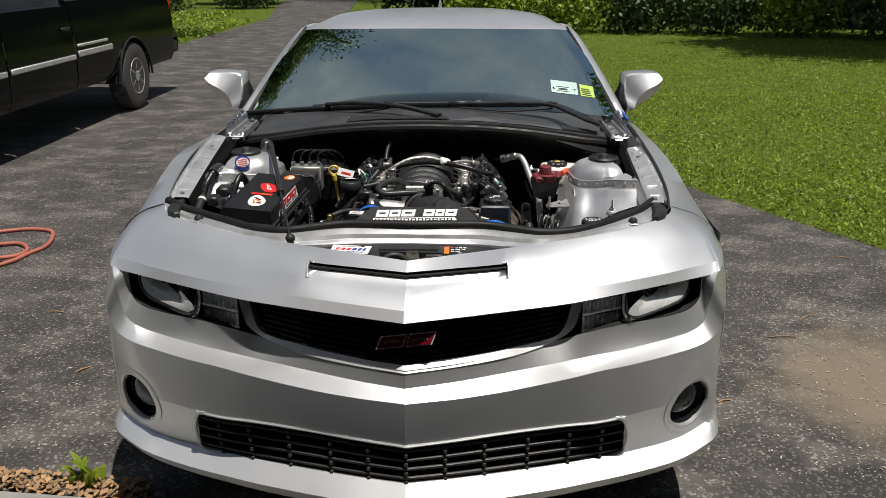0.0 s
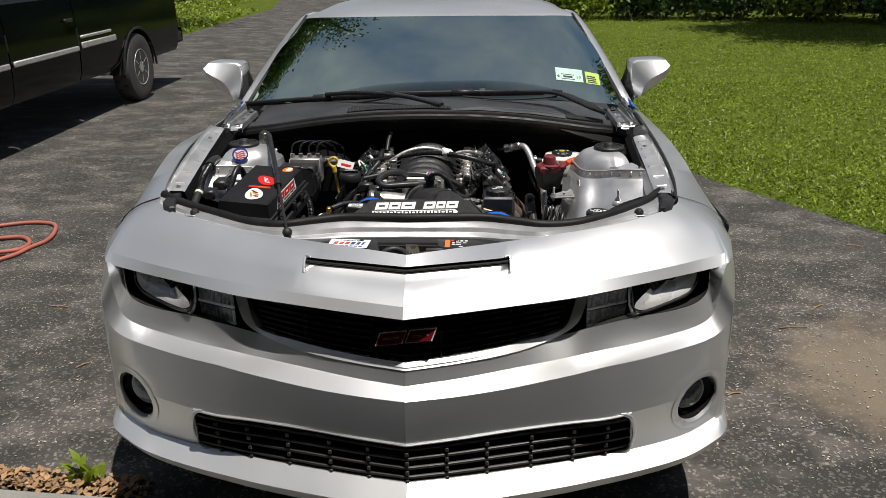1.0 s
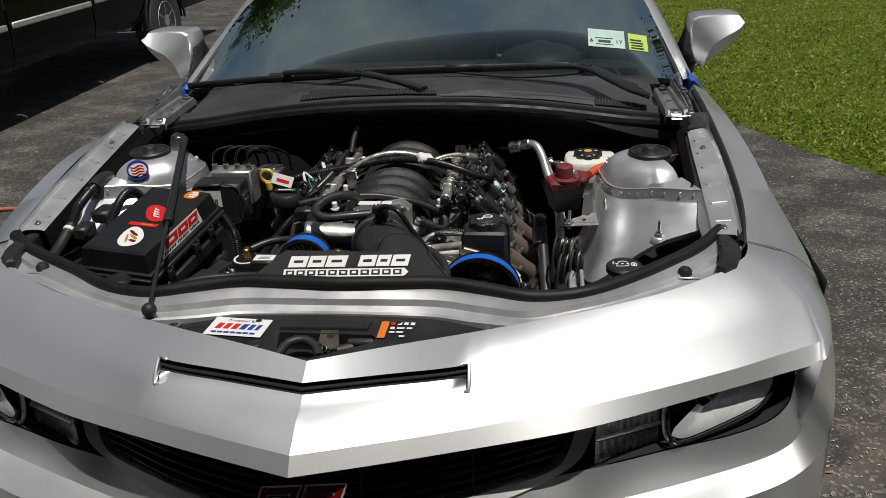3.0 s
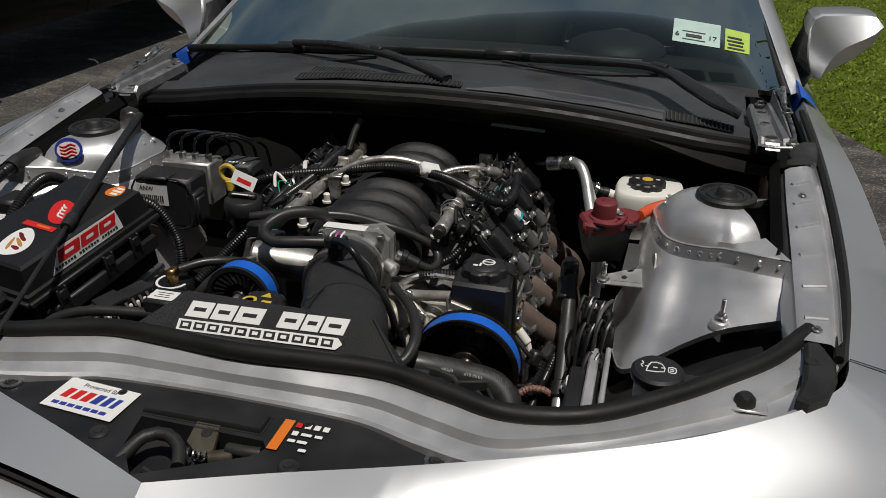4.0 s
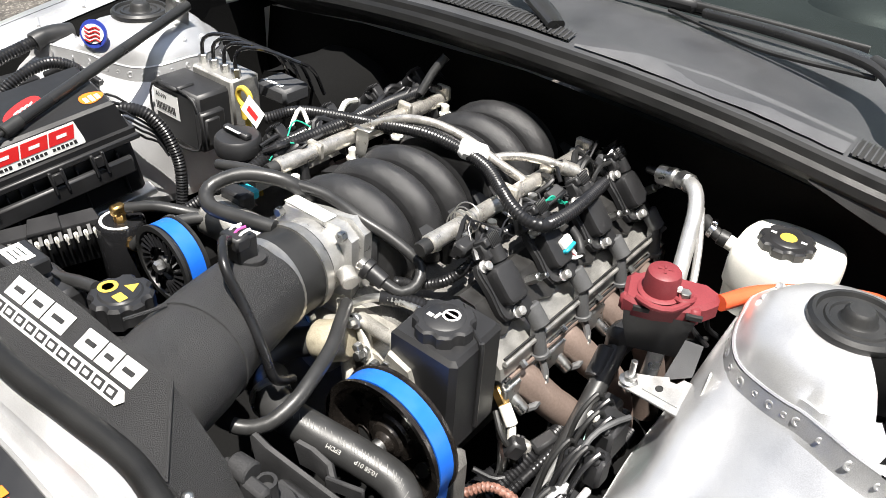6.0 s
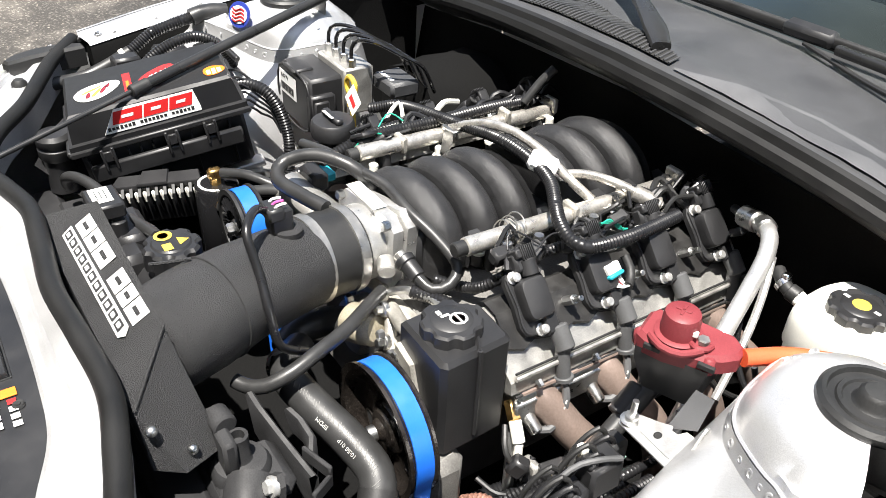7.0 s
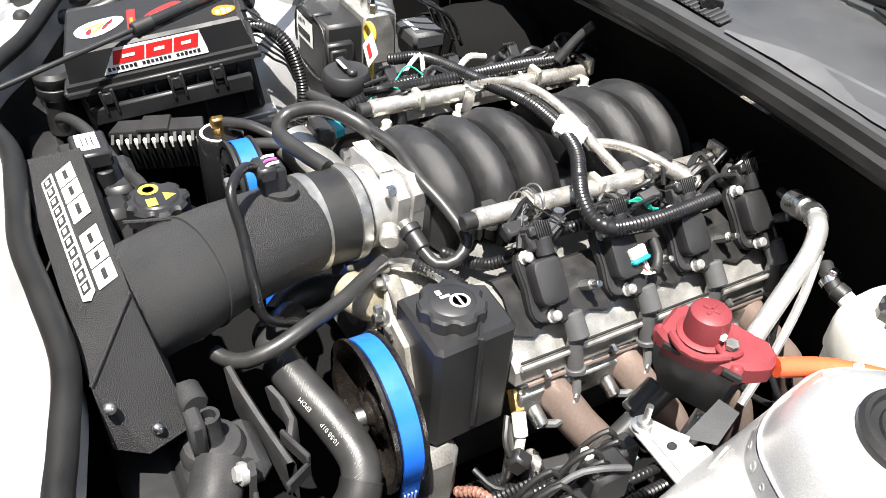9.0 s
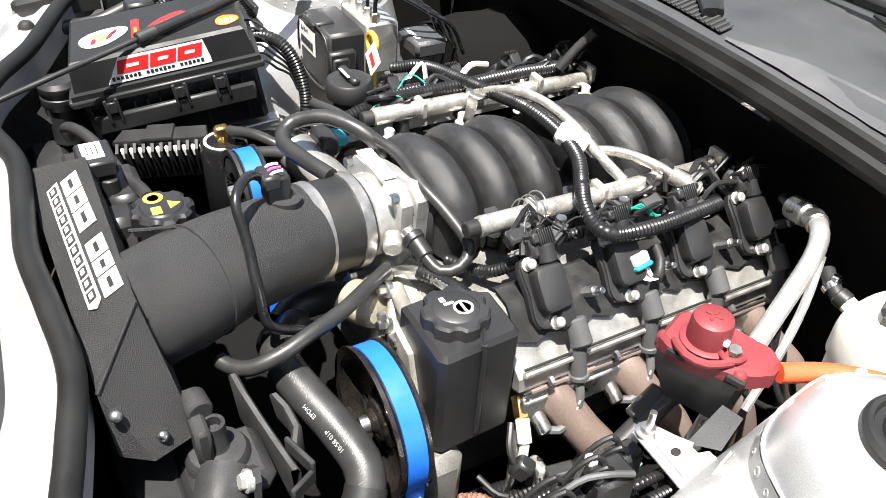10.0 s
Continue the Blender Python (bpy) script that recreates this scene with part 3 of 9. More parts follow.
part("trunk_lid", Geo().loft([rail(R3), rail([(0, 6.55, 1.08), (.25, 6.54, 1.08), (.45, 6.52, 1.075), (.62, 6.48, 1.06), (.84, 6.40, 1.02)])]).mirror(), PAINT, car)
rb = [(0, 6.72), (.25, 6.71), (.45, 6.69), (.65, 6.65), (.87, 6.55)]
part("rear_bumper", Geo().loft([rail([(x, y - .15, z) for (x, y), z in zip(rb, (1.08, 1.08, 1.075, 1.06, 1.02))]), rail([(x, y, .95) for x, y in rb]), rail([(x, y + .05, .6) for x, y in rb]), rail([(x, y, .25) for x, y in rb])]).mirror(), PAINT, car)
part("floor_pan", Geo().box((0, 4.65, .22), (1.5, 3.8, .06)), DARK, car)

# mirrors
for s in (1, -1):
    prof = []
    for y, sc in ((3.808, .985), (3.825, 1.0), (3.87, 1.0), (3.92, .975), (3.95, .93)):
        ring = [(.862, 1.160), (.866, 1.186), (.882, 1.196), (.985, 1.202), (1.014, 1.198), (1.027, 1.182), (1.028, 1.142), (1.0, 1.108), (.955, 1.072), (.915, 1.042), (.895, 1.036), (.872, 1.085)]
        c = Vector((.945, 1.13))
        prof.append([Vector((s * (c.x + (x - c.x) * sc), y, c.y + (z - c.y) * sc)) for x, z in ring])
    g = Geo().loft(prof, True)
    # front shell: an upper facet leaning back over a darker lower one
    top = [(.890, 1.037), (.872, 1.085), (.863, 1.160), (.868, 1.187), (.884, 1.196), (.94, 1.199), (.985, 1.201), (1.012, 1.197), (1.025, 1.182)]
    crease = [(.904, 1.038), (.913, 1.066), (.922, 1.090), (.934, 1.108), (.948, 1.122), (.968, 1.134), (.990, 1.146), (1.010, 1.160), (1.0255, 1.178)]
    low = [(.914, 1.041), (.925, 1.049), (.938, 1.058), (.953, 1.070), (.970, 1.082), (.988, 1.097), (1.004, 1.112), (1.016, 1.126), (1.028, 1.145)]
    curve = lambda q, y: [Vector((s * x, y, z)) for x, z in q]
    T, C, L = curve(top, 3.810), curve(crease, 3.768), curve(low, 3.806)
    g.loft([T, [a.lerp(b, .06) + Vector((0, -.006, 0)) for a, b in zip(T, C)], C])
    g.loft([[p + Vector((0, .0005, 0)) for p in C], L])
    mirror = part("wing_mirror", g, PAINT, car, "silver wing mirror housing", 28)
    gg = Geo().loft([[Vector((p.x, p.y + .002, p.z)) for p in prof[-1]], [Vector((p.x * .995, p.y - .01, p.z)) for p in prof[-1]]], True)
    gg.put([Vector((p.x, p.y - .006, p.z)) for p in prof[-1]], [tuple(range(12))])
    part("mirror_glass", gg, GLOSSBLACK, mirror)
    part("mirror_foot", Geo().loft([[Vector((s * x, y, z)) for x, y, z in q] for q in (((.865, 3.76, 1.01), (.838, 3.86, 1.015), (.825, 3.95, 1.02), (.86, 3.96, 1.01)), ((.905, 3.81, 1.06), (.868, 3.82, 1.15), (.866, 3.93, 1.15), (.90, 3.93, 1.06)))], True), SATIN, mirror)

# wheels
for x, y in ((.82, 2.90), (-.82, 2.90), (.82, 5.74), (-.82, 5.74)):
    s = 1 if x > 0 else -1
    m = disc_pose((x - s * .12, y, .355), (s, 0, 0))
    wheel = part("wheel", Geo().lathe([(.25, .02), (.262, .10), (.262, .20), (.25, .235), (.235, .24), (.23, .20), (.06, .18), (.05, .21), (0, .21)], m, 40), STEEL, car, "grey alloy wheel")
    part("tyre", Geo().lathe([(.25, .0), (.30, -.005), (.345, .012), (.357, .04), (.357, .20), (.345, .228), (.30, .245), (.25, .24)], m, 48), RUBBER, wheel, "black rubber tyre")
# wheel wells
for s in (1, -1):
    for c in (2.90, 5.74):
        arc = [(c + .40 * math.cos(a), .35 + .40 * math.sin(a)) for a in [math.pi * i / 16 for i in range(17)]]
        part("wheel_liner", Geo().loft([[Vector((s * .94, y, z)) for y, z in arc], [Vector((s * .60, y, z)) for y, z in arc]]), DARK, car)

# ---- front of the coupe: grille, lamps, badge ----
from mathutils.bvhtree import BVHTree

HONEY = mat("black_grille_plastic", (0.016, 0.015, 0.0155), 0.34, 0, 0.2, 12, 0.03, 400)
LAMPSILVER = mat("lamp_reflector", (0.86, 0.865, 0.87), 0.30, 0.35, 0.08, 20, 0.02, 300, spread=0.05)
DARKRED = mat("dark_red_enamel", (0.20, 0.008, 0.014), 0.22, 0, 0.15, 40, 0.02, 300, coat=0.5, spread=0.05)
LAMPGREY = mat("lamp_bezel", (0.20, 0.205, 0.21), 0.35, 0.3, 0.1, 20, 0.03, 300)
HEADLENS = glassy("headlamp_lens", (0.96, 0.96, 0.96), 1.18)
RIB = mat("ribbed_clear_plastic", (0.58, 0.585, 0.59), 0.25, 0.2, 0.2, 60, 0.25, 300)


def between(a, b, k, dy=0.0, n0=0, n1=99):
    return [p.lerp(q, k) + Vector((0, dy, 0)) for p, q in zip(trim(a, n0, n1), trim(b, n0, n1))]


GT = [(x, y + .01, z) for x, y, z in N3]
# upper grille: dark backing and thin slats
g = Geo().loft([between(GT, B0, 0, .055, 0, 4), between(GT, B0, 1, .055, 0, 4)])
g.loft([between(GT, B0, 1, .055, 0, 4), between(GT, B0, 1, .0, 0, 4)])
grille = part("grille", g.mirror(), DARK, car, "black upper grille with thin slats")
for i in range(8):
    k = .08 + .86 * i / 7
    a = between(GT, B0, k, .008, 0, 3)
    g = Geo().loft([[p + Vector((0, .02, .0)) for p in a], [p + Vector((0, 0, .003)) for p in a], [p + Vector((0, -.001, -.001)) for p in a], [p + Vector((0, .012, -.005)) for p in a], [p + Vector((0, .02, -.005)) for p in a]])
    part("slat", g.mirror(), HONEY, grille)
for x in (-.36, -.27, -.18, -.09, .09, .18, .27, .36):
    j = min(range(16), key=lambda q: abs(between(GT, B0, 0, 0, 0, 3)[q].x - abs(x)))
    t, b = between(GT, B0, .03, .012, 0, 3)[j], between(GT, B0, .97, .012, 0, 3)[j]
    part("grille_rib", Geo().rod((x, t.y, t.z), (x, b.y, b.z), .0022, seg=6), HONEY, grille)
# bright surround under the grille, rising to the nose at each end
sur = rail([(0, 1.976, .676), (.13, 2.011, .679), (.265, 2.057, .686), (.385, 2.118, .697), (.425, 2.143, .72), (.443, 2.168, .76), (.452, 2.175, .80)])
wid = [.010, .010, .011, .015, .026, .030, .028]
o2 = []
for i, p in enumerate(sur):
    w = wid[min(6, i // 5)] * (1 - (i % 5) / 5) + wid[min(6, i // 5 + 1)] * (i % 5) / 5
    u = min(1, max(0, (p.x - .30) / .12))
    o2.append(p + Vector((w * u, -.0045 * (1 - u) - .0005, -w * (1 - u))))
sur = [p + Vector((0, .010, .006)) * (1 - min(1, max(0, (p.x - .30) / .12))) for p in sur]
part("grille_surround", Geo().loft([[p + Vector((0, .04, 0)) for p in sur], sur, o2, [p + Vector((.004, .010, -.001)) for p in o2]]).mirror(), PAINT, car, "silver strip framing the upper grille")
# badge: slanted plain bars, red with bright rims
bm_ = plane((-.075, 1.989, .739), (.082, 1.985, .758), (-.075, 2.000, .798))
badge = part("badge", Geo().box((.08, .006, -.003), (.150, .012, .002), bm_, .0008), HONEY, car, "dark red and chrome slanted bar badge")
for k in (0, 1):
    x0 = .006 + k * .076
    slant = lambda a, b, c, d, grow: [(x0 + a + .55 * b - grow, b - grow * .7), (x0 + c + .55 * b + grow, b - grow * .7), (x0 + c + .55 * d + grow, d + grow * .7), (x0 + a + .55 * d - grow, d + grow * .7)]
    part("badge_rim", Geo().prism(slant(0, -.009, .064, .020, .0034), 0, .0018, bm_, .0006), LAMPSILVER, badge, "thin chrome rim")
    part("badge_bar", Geo().prism(slant(0, -.009, .064, .020, 0), .0016, .0030, bm_, .0005), DARKRED, badge, "dark red enamel bar")
    for b, d in ((.0042, .0068),):
        part("badge_slit", Geo().prism(slant(.014, b, .050, d, .0012), .0028, .0036, bm_), LAMPSILVER, badge)
        part("badge_slit", Geo().prism(slant(.014, b, .050, d, 0), .0034, .0042, bm_), HONEY, badge)

# lamps
for s in (1, -1):
    f = lambda v: Vector((s * v[0], v[1], v[2]))
    lamp = part("headlamp", Geo().loft([[f(p) for p in between(N3, B0, 0, .004, 3, 10)], [f(p) for p in between(N3, B0, 0, .10, 3, 10)], [f(p) for p in between(N3, B0, 1, .10, 3, 10)], [f(p) for p in between(N3, B0, 1, .004, 3, 10)]]), DARK, car, "clear headlamp in a dark bezel")
    # turn signal: two ribbed blocks between bezels
    ax, bx = Vector((s * .476, 2.150, .004)), Vector((s * .588, 2.200, .004))
    for z0, z1 in ((.712, .752), (.760, .797)):
        g = Geo()
        for i in range(9):
            a, b = ax.lerp(bx, i / 9), ax.lerp(bx, (i + 1) / 9)
            g.put([(a.x, a.y, z0), (b.x, b.y, z0), (b.x, b.y, z1), (a.x, a.y, z1), ((a.x + b.x) / 2, (a.y + b.y) / 2 - .006, z0 + .002), ((a.x + b.x) / 2, (a.y + b.y) / 2 - .006, z1)],
                  [(0, 4, 5, 3), (4, 1, 2, 5)])
        part("signal_lens", g, RIB, lamp, "ribbed clear turn signal lens")
    for z in (.706, .756):
        part("signal_bar", Geo().tube([ax + Vector((0, -.004, z)), bx + Vector((0, -.004, z + .002))], .0042, 8, .05), LAMPSILVER, lamp)
    part("signal_bezel", Geo().loft([[ax + Vector((0, .004, z)) for z in (.70, .755, .805)], [bx + Vector((0, .004, z)) for z in (.706, .757, .808)]]), LAMPGREY, lamp)
    out = [(.612, 2.214, .728), (.604, 2.216, .77), (.606, 2.222, .806), (.70, 2.268, .810), (.795, 2.316, .812), (.806, 2.322, .788), (.798, 2.316, .758), (.768, 2.298, .735), (.70, 2.262, .721), (.640, 2.230, .715)]
    drop = lambda z: .020 + .030 * max(0, min(1, (.812 - z) / .09))
    out = [(x - .16 * drop(z), y - drop(z), z + .42 * drop(z)) for x, y, z in out]
    part("lamp_rim", Geo().tube([f(p) for p in out], .004, 8, .012, closed=True), GLOSSBLACK, lamp)
    part("lamp_trim", Geo().tube([f((.628, 2.196, .719)), f((.608, 2.183, .728)), f((.596, 2.181, .752)), f((.593, 2.184, .785)), f((.594, 2.190, .812))], .0042, 8, .01), LAMPSILVER, lamp, "bright curved trim beside the signal")
    c = f((.714, 2.290, .806))
    g = Geo().put([f((x, y - .004, z)) for x, y, z in out], [tuple(range(10))])
    lens = part("lamp_lens", g, HEADLENS, lamp, "clear moulded lens")
    lens.visible_shadow = False
    m = disc_pose(c, (s * .25, -.95, .15))
    part("reflector", Geo().lathe([(.010, -.05), (.030, -.045), (.046, -.02), (.054, .006), (.057, .006), (.060, -.03)], m, 32), LAMPSILVER, lamp, "bright reflector bowl")
    part("projector", Geo().lathe([(.036, -.03), (.036, .0), (.033, .004), (.030, .004), (.026, .012), (.014, .018), (0, .020)], m, 28), GLOSSBLACK, lamp)
    part("projector_ring", Geo().lathe([(.036, .0), (.038, .004), (.042, .004), (.044, 0)], m, 32), CHROME, lamp)
    part("lamp_glint", Geo().tube([m @ Vector((.074 * math.cos(a), .074 * math.sin(a), .004)) for a in [math.radians(200 + 12 * q) for q in range(13)]], .0018, 6), CHROME, lamp)
    low = rail([(.612, 2.214, .732), (.640, 2.230, .718), (.70, 2.262, .724), (.768, 2.298, .738), (.798, 2.316, .760), (.806, 2.322, .79)], 5)
    low = [p + Vector((-.16, -1, .42)) * drop(p.z) for p in low]
    part("lamp_shelf", Geo().loft([[f(p + Vector((0, .003, .002))) for p in low], [f(p + Vector((-.05 * (p.x - .70), .006, .016))) for p in low], [f(p + Vector((-.22 * (p.x - .70), .016, .030))) for p in low], [f(p + Vector((-.5 * (p.x - .70), .040, .044))) for p in low]]), LAMPSILVER, lamp, "bright silver reflector shelf")

# lower grille
lower = part("lower_grille", Geo().loft([between(B3, B4, 0, .045, 0, 5), between(B3, B4, 1, .045, 0, 5)]).mirror(), DARK, car, "black lower grille with square studs")
# paler than the upper grille: sunlight on the slats is put into the colour
SLATGREY = mat("sunlit_slat_plastic", (0.035, 0.033, 0.032), 0.42, 0, 0.25, 12, 0.05, 500)
for k in (.16, .40, .64, .88):
    a = between(B3, B4, k, .004, 0, 5)
    part("slat", Geo().loft([[p + Vector((0, .03, .004)) for p in a], [p + Vector((0, .002, .0045)) for p in a], [p + Vector((0, -.002, .002)) for p in a], [p + Vector((0, -.002, -.004)) for p in a], [p + Vector((0, .004, -.008)) for p in a], [p + Vector((0, .03, -.008)) for p in a]]).mirror(), SLATGREY, lower)
    for x in (.0, .11, .22, .33, .44, .54):
        j = min(range(len(a)), key=lambda q: abs(a[q].x - x))
        for s in ((1, -1) if x else (1,)):
            part("stud", Geo().box((s * a[j].x, a[j].y + .003, a[j].z - .013), (.010, .016, .012), None, .0015), SLATGREY, lower)
a = between(B3, B4, 0, 0, 0, 5)
part("grille_edge", Geo().tube([(-p.x, p.y - .001, p.z - .002) for p in a[::-1]] + [(p.x, p.y - .001, p.z - .002) for p in a[1:]], .0035, 8, .03), PAINT, lower)

for s in (1, -1):
    t_, b_ = trim(B3, 5, 5)[0], trim(B4, 5, 5)[0]
    part("grille_bezel", Geo().tube([(s * (t_.x - .05), t_.y - .008, t_.z + .002), (s * (t_.x - .012), t_.y - .006, t_.z - .004), (s * (t_.x + .003), t_.y, t_.z - .022), (s * (b_.x + .006), (t_.y + b_.y) / 2 - .002, (t_.z + b_.z) / 2), (s * (b_.x + .002), b_.y - .002, b_.z + .02), (s * (b_.x - .014), b_.y - .008, b_.z + .004), (s * (b_.x - .05), b_.y - .008, b_.z - .006)], .006, 10, .012), PAINT, lower, "rounded silver bezel at the grille end")

# fog lamps, sunk into the bumper skin
tree = BVHTree.FromPolygons([v.co + Vector(BASE[car]) for v in bumper.data.vertices], [tuple(p.vertices) for p in bumper.data.polygons])
bm = bmesh.new()
bm.from_mesh(bumper.data)
fog_c, fog_n = Vector((.808, 2.20, .459)), Vector((.26, -.96, .02)).normalized()
bmesh.ops.subdivide_edges(bm, edges=[e for e in bm.edges if all((Vector((abs(v.co.x), v.co.y, v.co.z)) + Vector((0, 4.3, 0)) - fog_c).length < .19 for v in e.verts)], cuts=4, use_grid_fill=True)
for s in (1, -1):
    c, n = Vector((s * fog_c.x, fog_c.y, fog_c.z)), Vector((s * fog_n.x, fog_n.y, fog_n.z))
    dead = []
    for fc in bm.faces:
        d = fc.calc_center_median() + Vector((0, 4.3, 0)) - c
        if (d - n * d.dot(n)).length < .080 and d.length < .13:
            dead.append(fc)
    bmesh.ops.delete(bm, geom=dead, context="FACES")
bm.to_mesh(bumper.data)
bm.free()
for s in (1, -1):
    c, n = Vector((s * fog_c.x, fog_c.y, fog_c.z)), Vector((s * fog_n.x, fog_n.y, fog_n.z))
    m = disc_pose(c, n)
    rings = []
    for r, lift in ((.071, -.012), (.074, .001), (.079, .004), (.094, .0016)):
        ring = []
        for i in range(40):
            a = 2 * math.pi * i / 40
            p = m @ Vector((r * math.cos(a) * 1.04, r * math.sin(a) * .98, .08))
            hit = tree.ray_cast(p, -n)
            q = hit[0] if hit[0] else p - n * .08
            ring.append(q + n * lift)
        rings.append(ring)
    fog = part("fog_lamp", Geo().loft(rings, True), PAINT, car, "round fog lamp in a black cup")
    inner = [m.inverted() @ p for p in rings[0]]
    cup = [rings[0]] + [[m @ Vector((p.x * k, p.y * k, p.z * (1 - w) + d * w)) for p in inner] for k, d, w in ((.98, -.025, .5), (.95, -.045, 1), (.66, -.052, 1), (.3, -.055, 1))]
    part("fog_cup", Geo().loft(cup, True), GLOSSBLACK, fog)
    mm = disc_pose(m @ Vector((0, 0, -.034)) + Vector((-s * .020, 0, .012)), (s * .2, -.97, .05))
    part("fog_reflector", Geo().lathe([(.0, -.016), (.026, -.012), (.046, 0), (.051, .012), (.054, .012), (.055, -.02)], mm, 28), LAMPSILVER, fog)
    g = Geo().lathe([(.0, .026), (.028, .022), (.051, .012)], mm, 28)
    fl = part("fog_lens", g, LENS, fog)
    fl.visible_shadow = False
    for k_ in range(5):
        part("fog_flute", Geo().rod(mm @ Vector((-.032 + .016 * k_, -.034, .004)), mm @ Vector((-.032 + .016 * k_, .034, .004)), .0022, seg=6), LAMPSILVER, fog)
    part("fog_bulb", Geo().lathe([(.010, 0), (.010, .012), (.006, .016), (0, .017)], mm, 14), CHROME, fog)
# seams and trim on the flanks
for s in (1, -1):
    part("seam", Geo().tube([(s * .789, 2.532, .957), (s * .862, 2.547, .931), (s * .912, 2.551, .898), (s * .940, 2.553, .862), (s * .953, 2.555, .78), (s * .956, 2.556, .66)], .0016, 6, .02), CHROME if s > 0 else DARK, car)

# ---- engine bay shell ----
BAYDARK = mat("near_black_matte", (0.005, 0.005, 0.005), 0.9, 0, 0.35, 9, 0.3, 300, spec=0.12)
SEALRUB = mat("seal_rubber", (0.011, 0.011, 0.011), 0.52, 0, 0.25, 20, 0.14, 600, spec=0.28)
HINGE = mat("worn_hinge_steel", (0.26, 0.26, 0.265), 0.40, 0.6, 0.4, 40, 0.1, 400)
TAPE = mat("blue_masking_tape", (0.01, 0.10, 0.55), 0.6, 0, 0.12, 30, 0.2, 300)
W = [(.748, 2.60, .950), (.692, 2.525, .942), (.62, 2.46, .937), (.565, 2.415, .934), (.49, 2.362, .932), (.43, 2.337, .931), (.36, 2.325, .934), (.29, 2.340, .939), (.20, 2.357, .944), (.10, 2.352, .946), (0, 2.345, .947)]
WL = [(.786, 2.546, .957), (.712, 2.490, .948), (.625, 2.444, .939), (.565, 2.412, .934)] + W[4:]
WFULL = W + [(-x, y, z) for x, y, z in WL[-2::-1]]
part("bonnet_seal", Geo().tube([(x, y, z + .004) for x, y, z in WFULL], .0132, 12, .012), SEALRUB, car, "black rubber bonnet seal along the front of the bay")

# silver latch support panel between the seal and the nose
FR = [(.775, 2.52, .950), (.74, 2.44, .946), (.69, 2.395, .942), (.61, 2.352, .938), (.53, 2.312, .934), (.45, 2.278, .931), (.36, 2.243, .924), (.27, 2.266, .915), (.19, 2.292, .911), (.10, 2.299, .910), (0, 2.301, .910)]


def latch_half(inner, outer):
    """One half of the panel, from the seal's edge to the nose's."""
    def step(k, dz):
        return rail([tuple(Vector(a).lerp(Vector(b), k) + Vector((0, 0, dz))) for a, b in zip(inner, outer)])
    return Geo().loft([rail([(x, y + .008, z - .05) for x, y, z in inner]), rail([(x, y + .004, z) for x, y, z in inner]), rail(inner), step(.30, .002), step(.52, .002), step(.60, -.007), step(.86, -.007), step(.93, .001), rail(outer), rail([(x, y - .002, z - .03) for x, y, z in outer])])


g = latch_half(W, FR)
gl = latch_half(WL, [(.80, 2.505, .952)] + FR[1:])
g.put([(-x, y, z) for x, y, z in gl.v], [q[::-1] for q in gl.f])
part("latch_panel", g, BAYPAINT, car, "silver painted latch panel with pressed ridges", 30)

# black radiator cover with its latch recess
cv = [(-.36, 2.247), (-.27, 2.272), (-.19, 2.298), (-.10, 2.305), (.10, 2.305), (.19, 2.298), (.27, 2.272), (.36, 2.247), (.36, 2.20), (.27, 2.16), (0, 2.08), (-.27, 2.16), (-.36, 2.20)]
cz = lambda y: .906 + (y - 2.28) * .02
rim = [(-.088, 2.238), (.084, 2.234), (.093, 2.222), (.079, 2.204), (-.040, 2.140), (-.078, 2.185)]
g = Geo()
pts = [(x, y, cz(y)) for x, y in cv]
ri = [(x, y, cz(y)) for x, y in rim]
k = pts + ri
g.put(k, [(0, 1, 2, 18, 12), (2, 3, 13, 18), (3, 4, 14, 13), (4, 5, 15, 14), (5, 6, 7, 8, 16, 15), (8, 9, 10, 16), (10, 11, 17, 16), (11, 12, 18, 17)])
g.loft([[Vector(p) for p in ri], [Vector(p) + Vector((0, 0, -.035)) for p in ri]], True)
g.put([(x, y, z - .035) for x, y, z in ri], [(0, 1, 2, 3, 4, 5)])
cover = part("radiator_cover", g, BLACK, car, "black plastic radiator cover with warning sticker")
for a_, b_ in (((-.092, 2.243), (-.092, 2.277)), ((-.092, 2.277), (.076, 2.277)), ((.076, 2.277), (.076, 2.243)), ((.076, 2.243), (-.092, 2.243))):
    part("latch_lid", Geo().rod((a_[0], a_[1], cz(a_[1])), (b_[0], b_[1], cz(b_[1])), .0016, seg=6), RUBBER, cover)
part("latch_lid", Geo().prism([(-.090, 2.245), (.074, 2.245), (.074, 2.275), (-.090, 2.275)], .903, .9125, None, .003), BLACK, cover)
STRIKER = mat("bronze_zinc", (0.10, 0.088, 0.065), 0.5, 0.6, 0.2, 60, 0.1, 400)
part("latch", Geo().prism([(-.014, .02), (-.012, -.03), (.010, -.045), (.030, -.045), (.016, .02)], -.004, .002, plane((.0, 2.245, .905), (.03, 2.245, .905), (.0, 2.27, .912)), .001).rod((.025, 2.205, .888), (.055, 2.212, .892), .010, seg=14), STRIKER, cover, "bronze-plated steel bonnet latch")
part("latch_hole", Geo().lathe([(0, .0005), (.007, .0005), (.0075, 0)], disc_pose((.008, 2.232, .9035), (0, -.3, 1)), 16), DARK, cover)
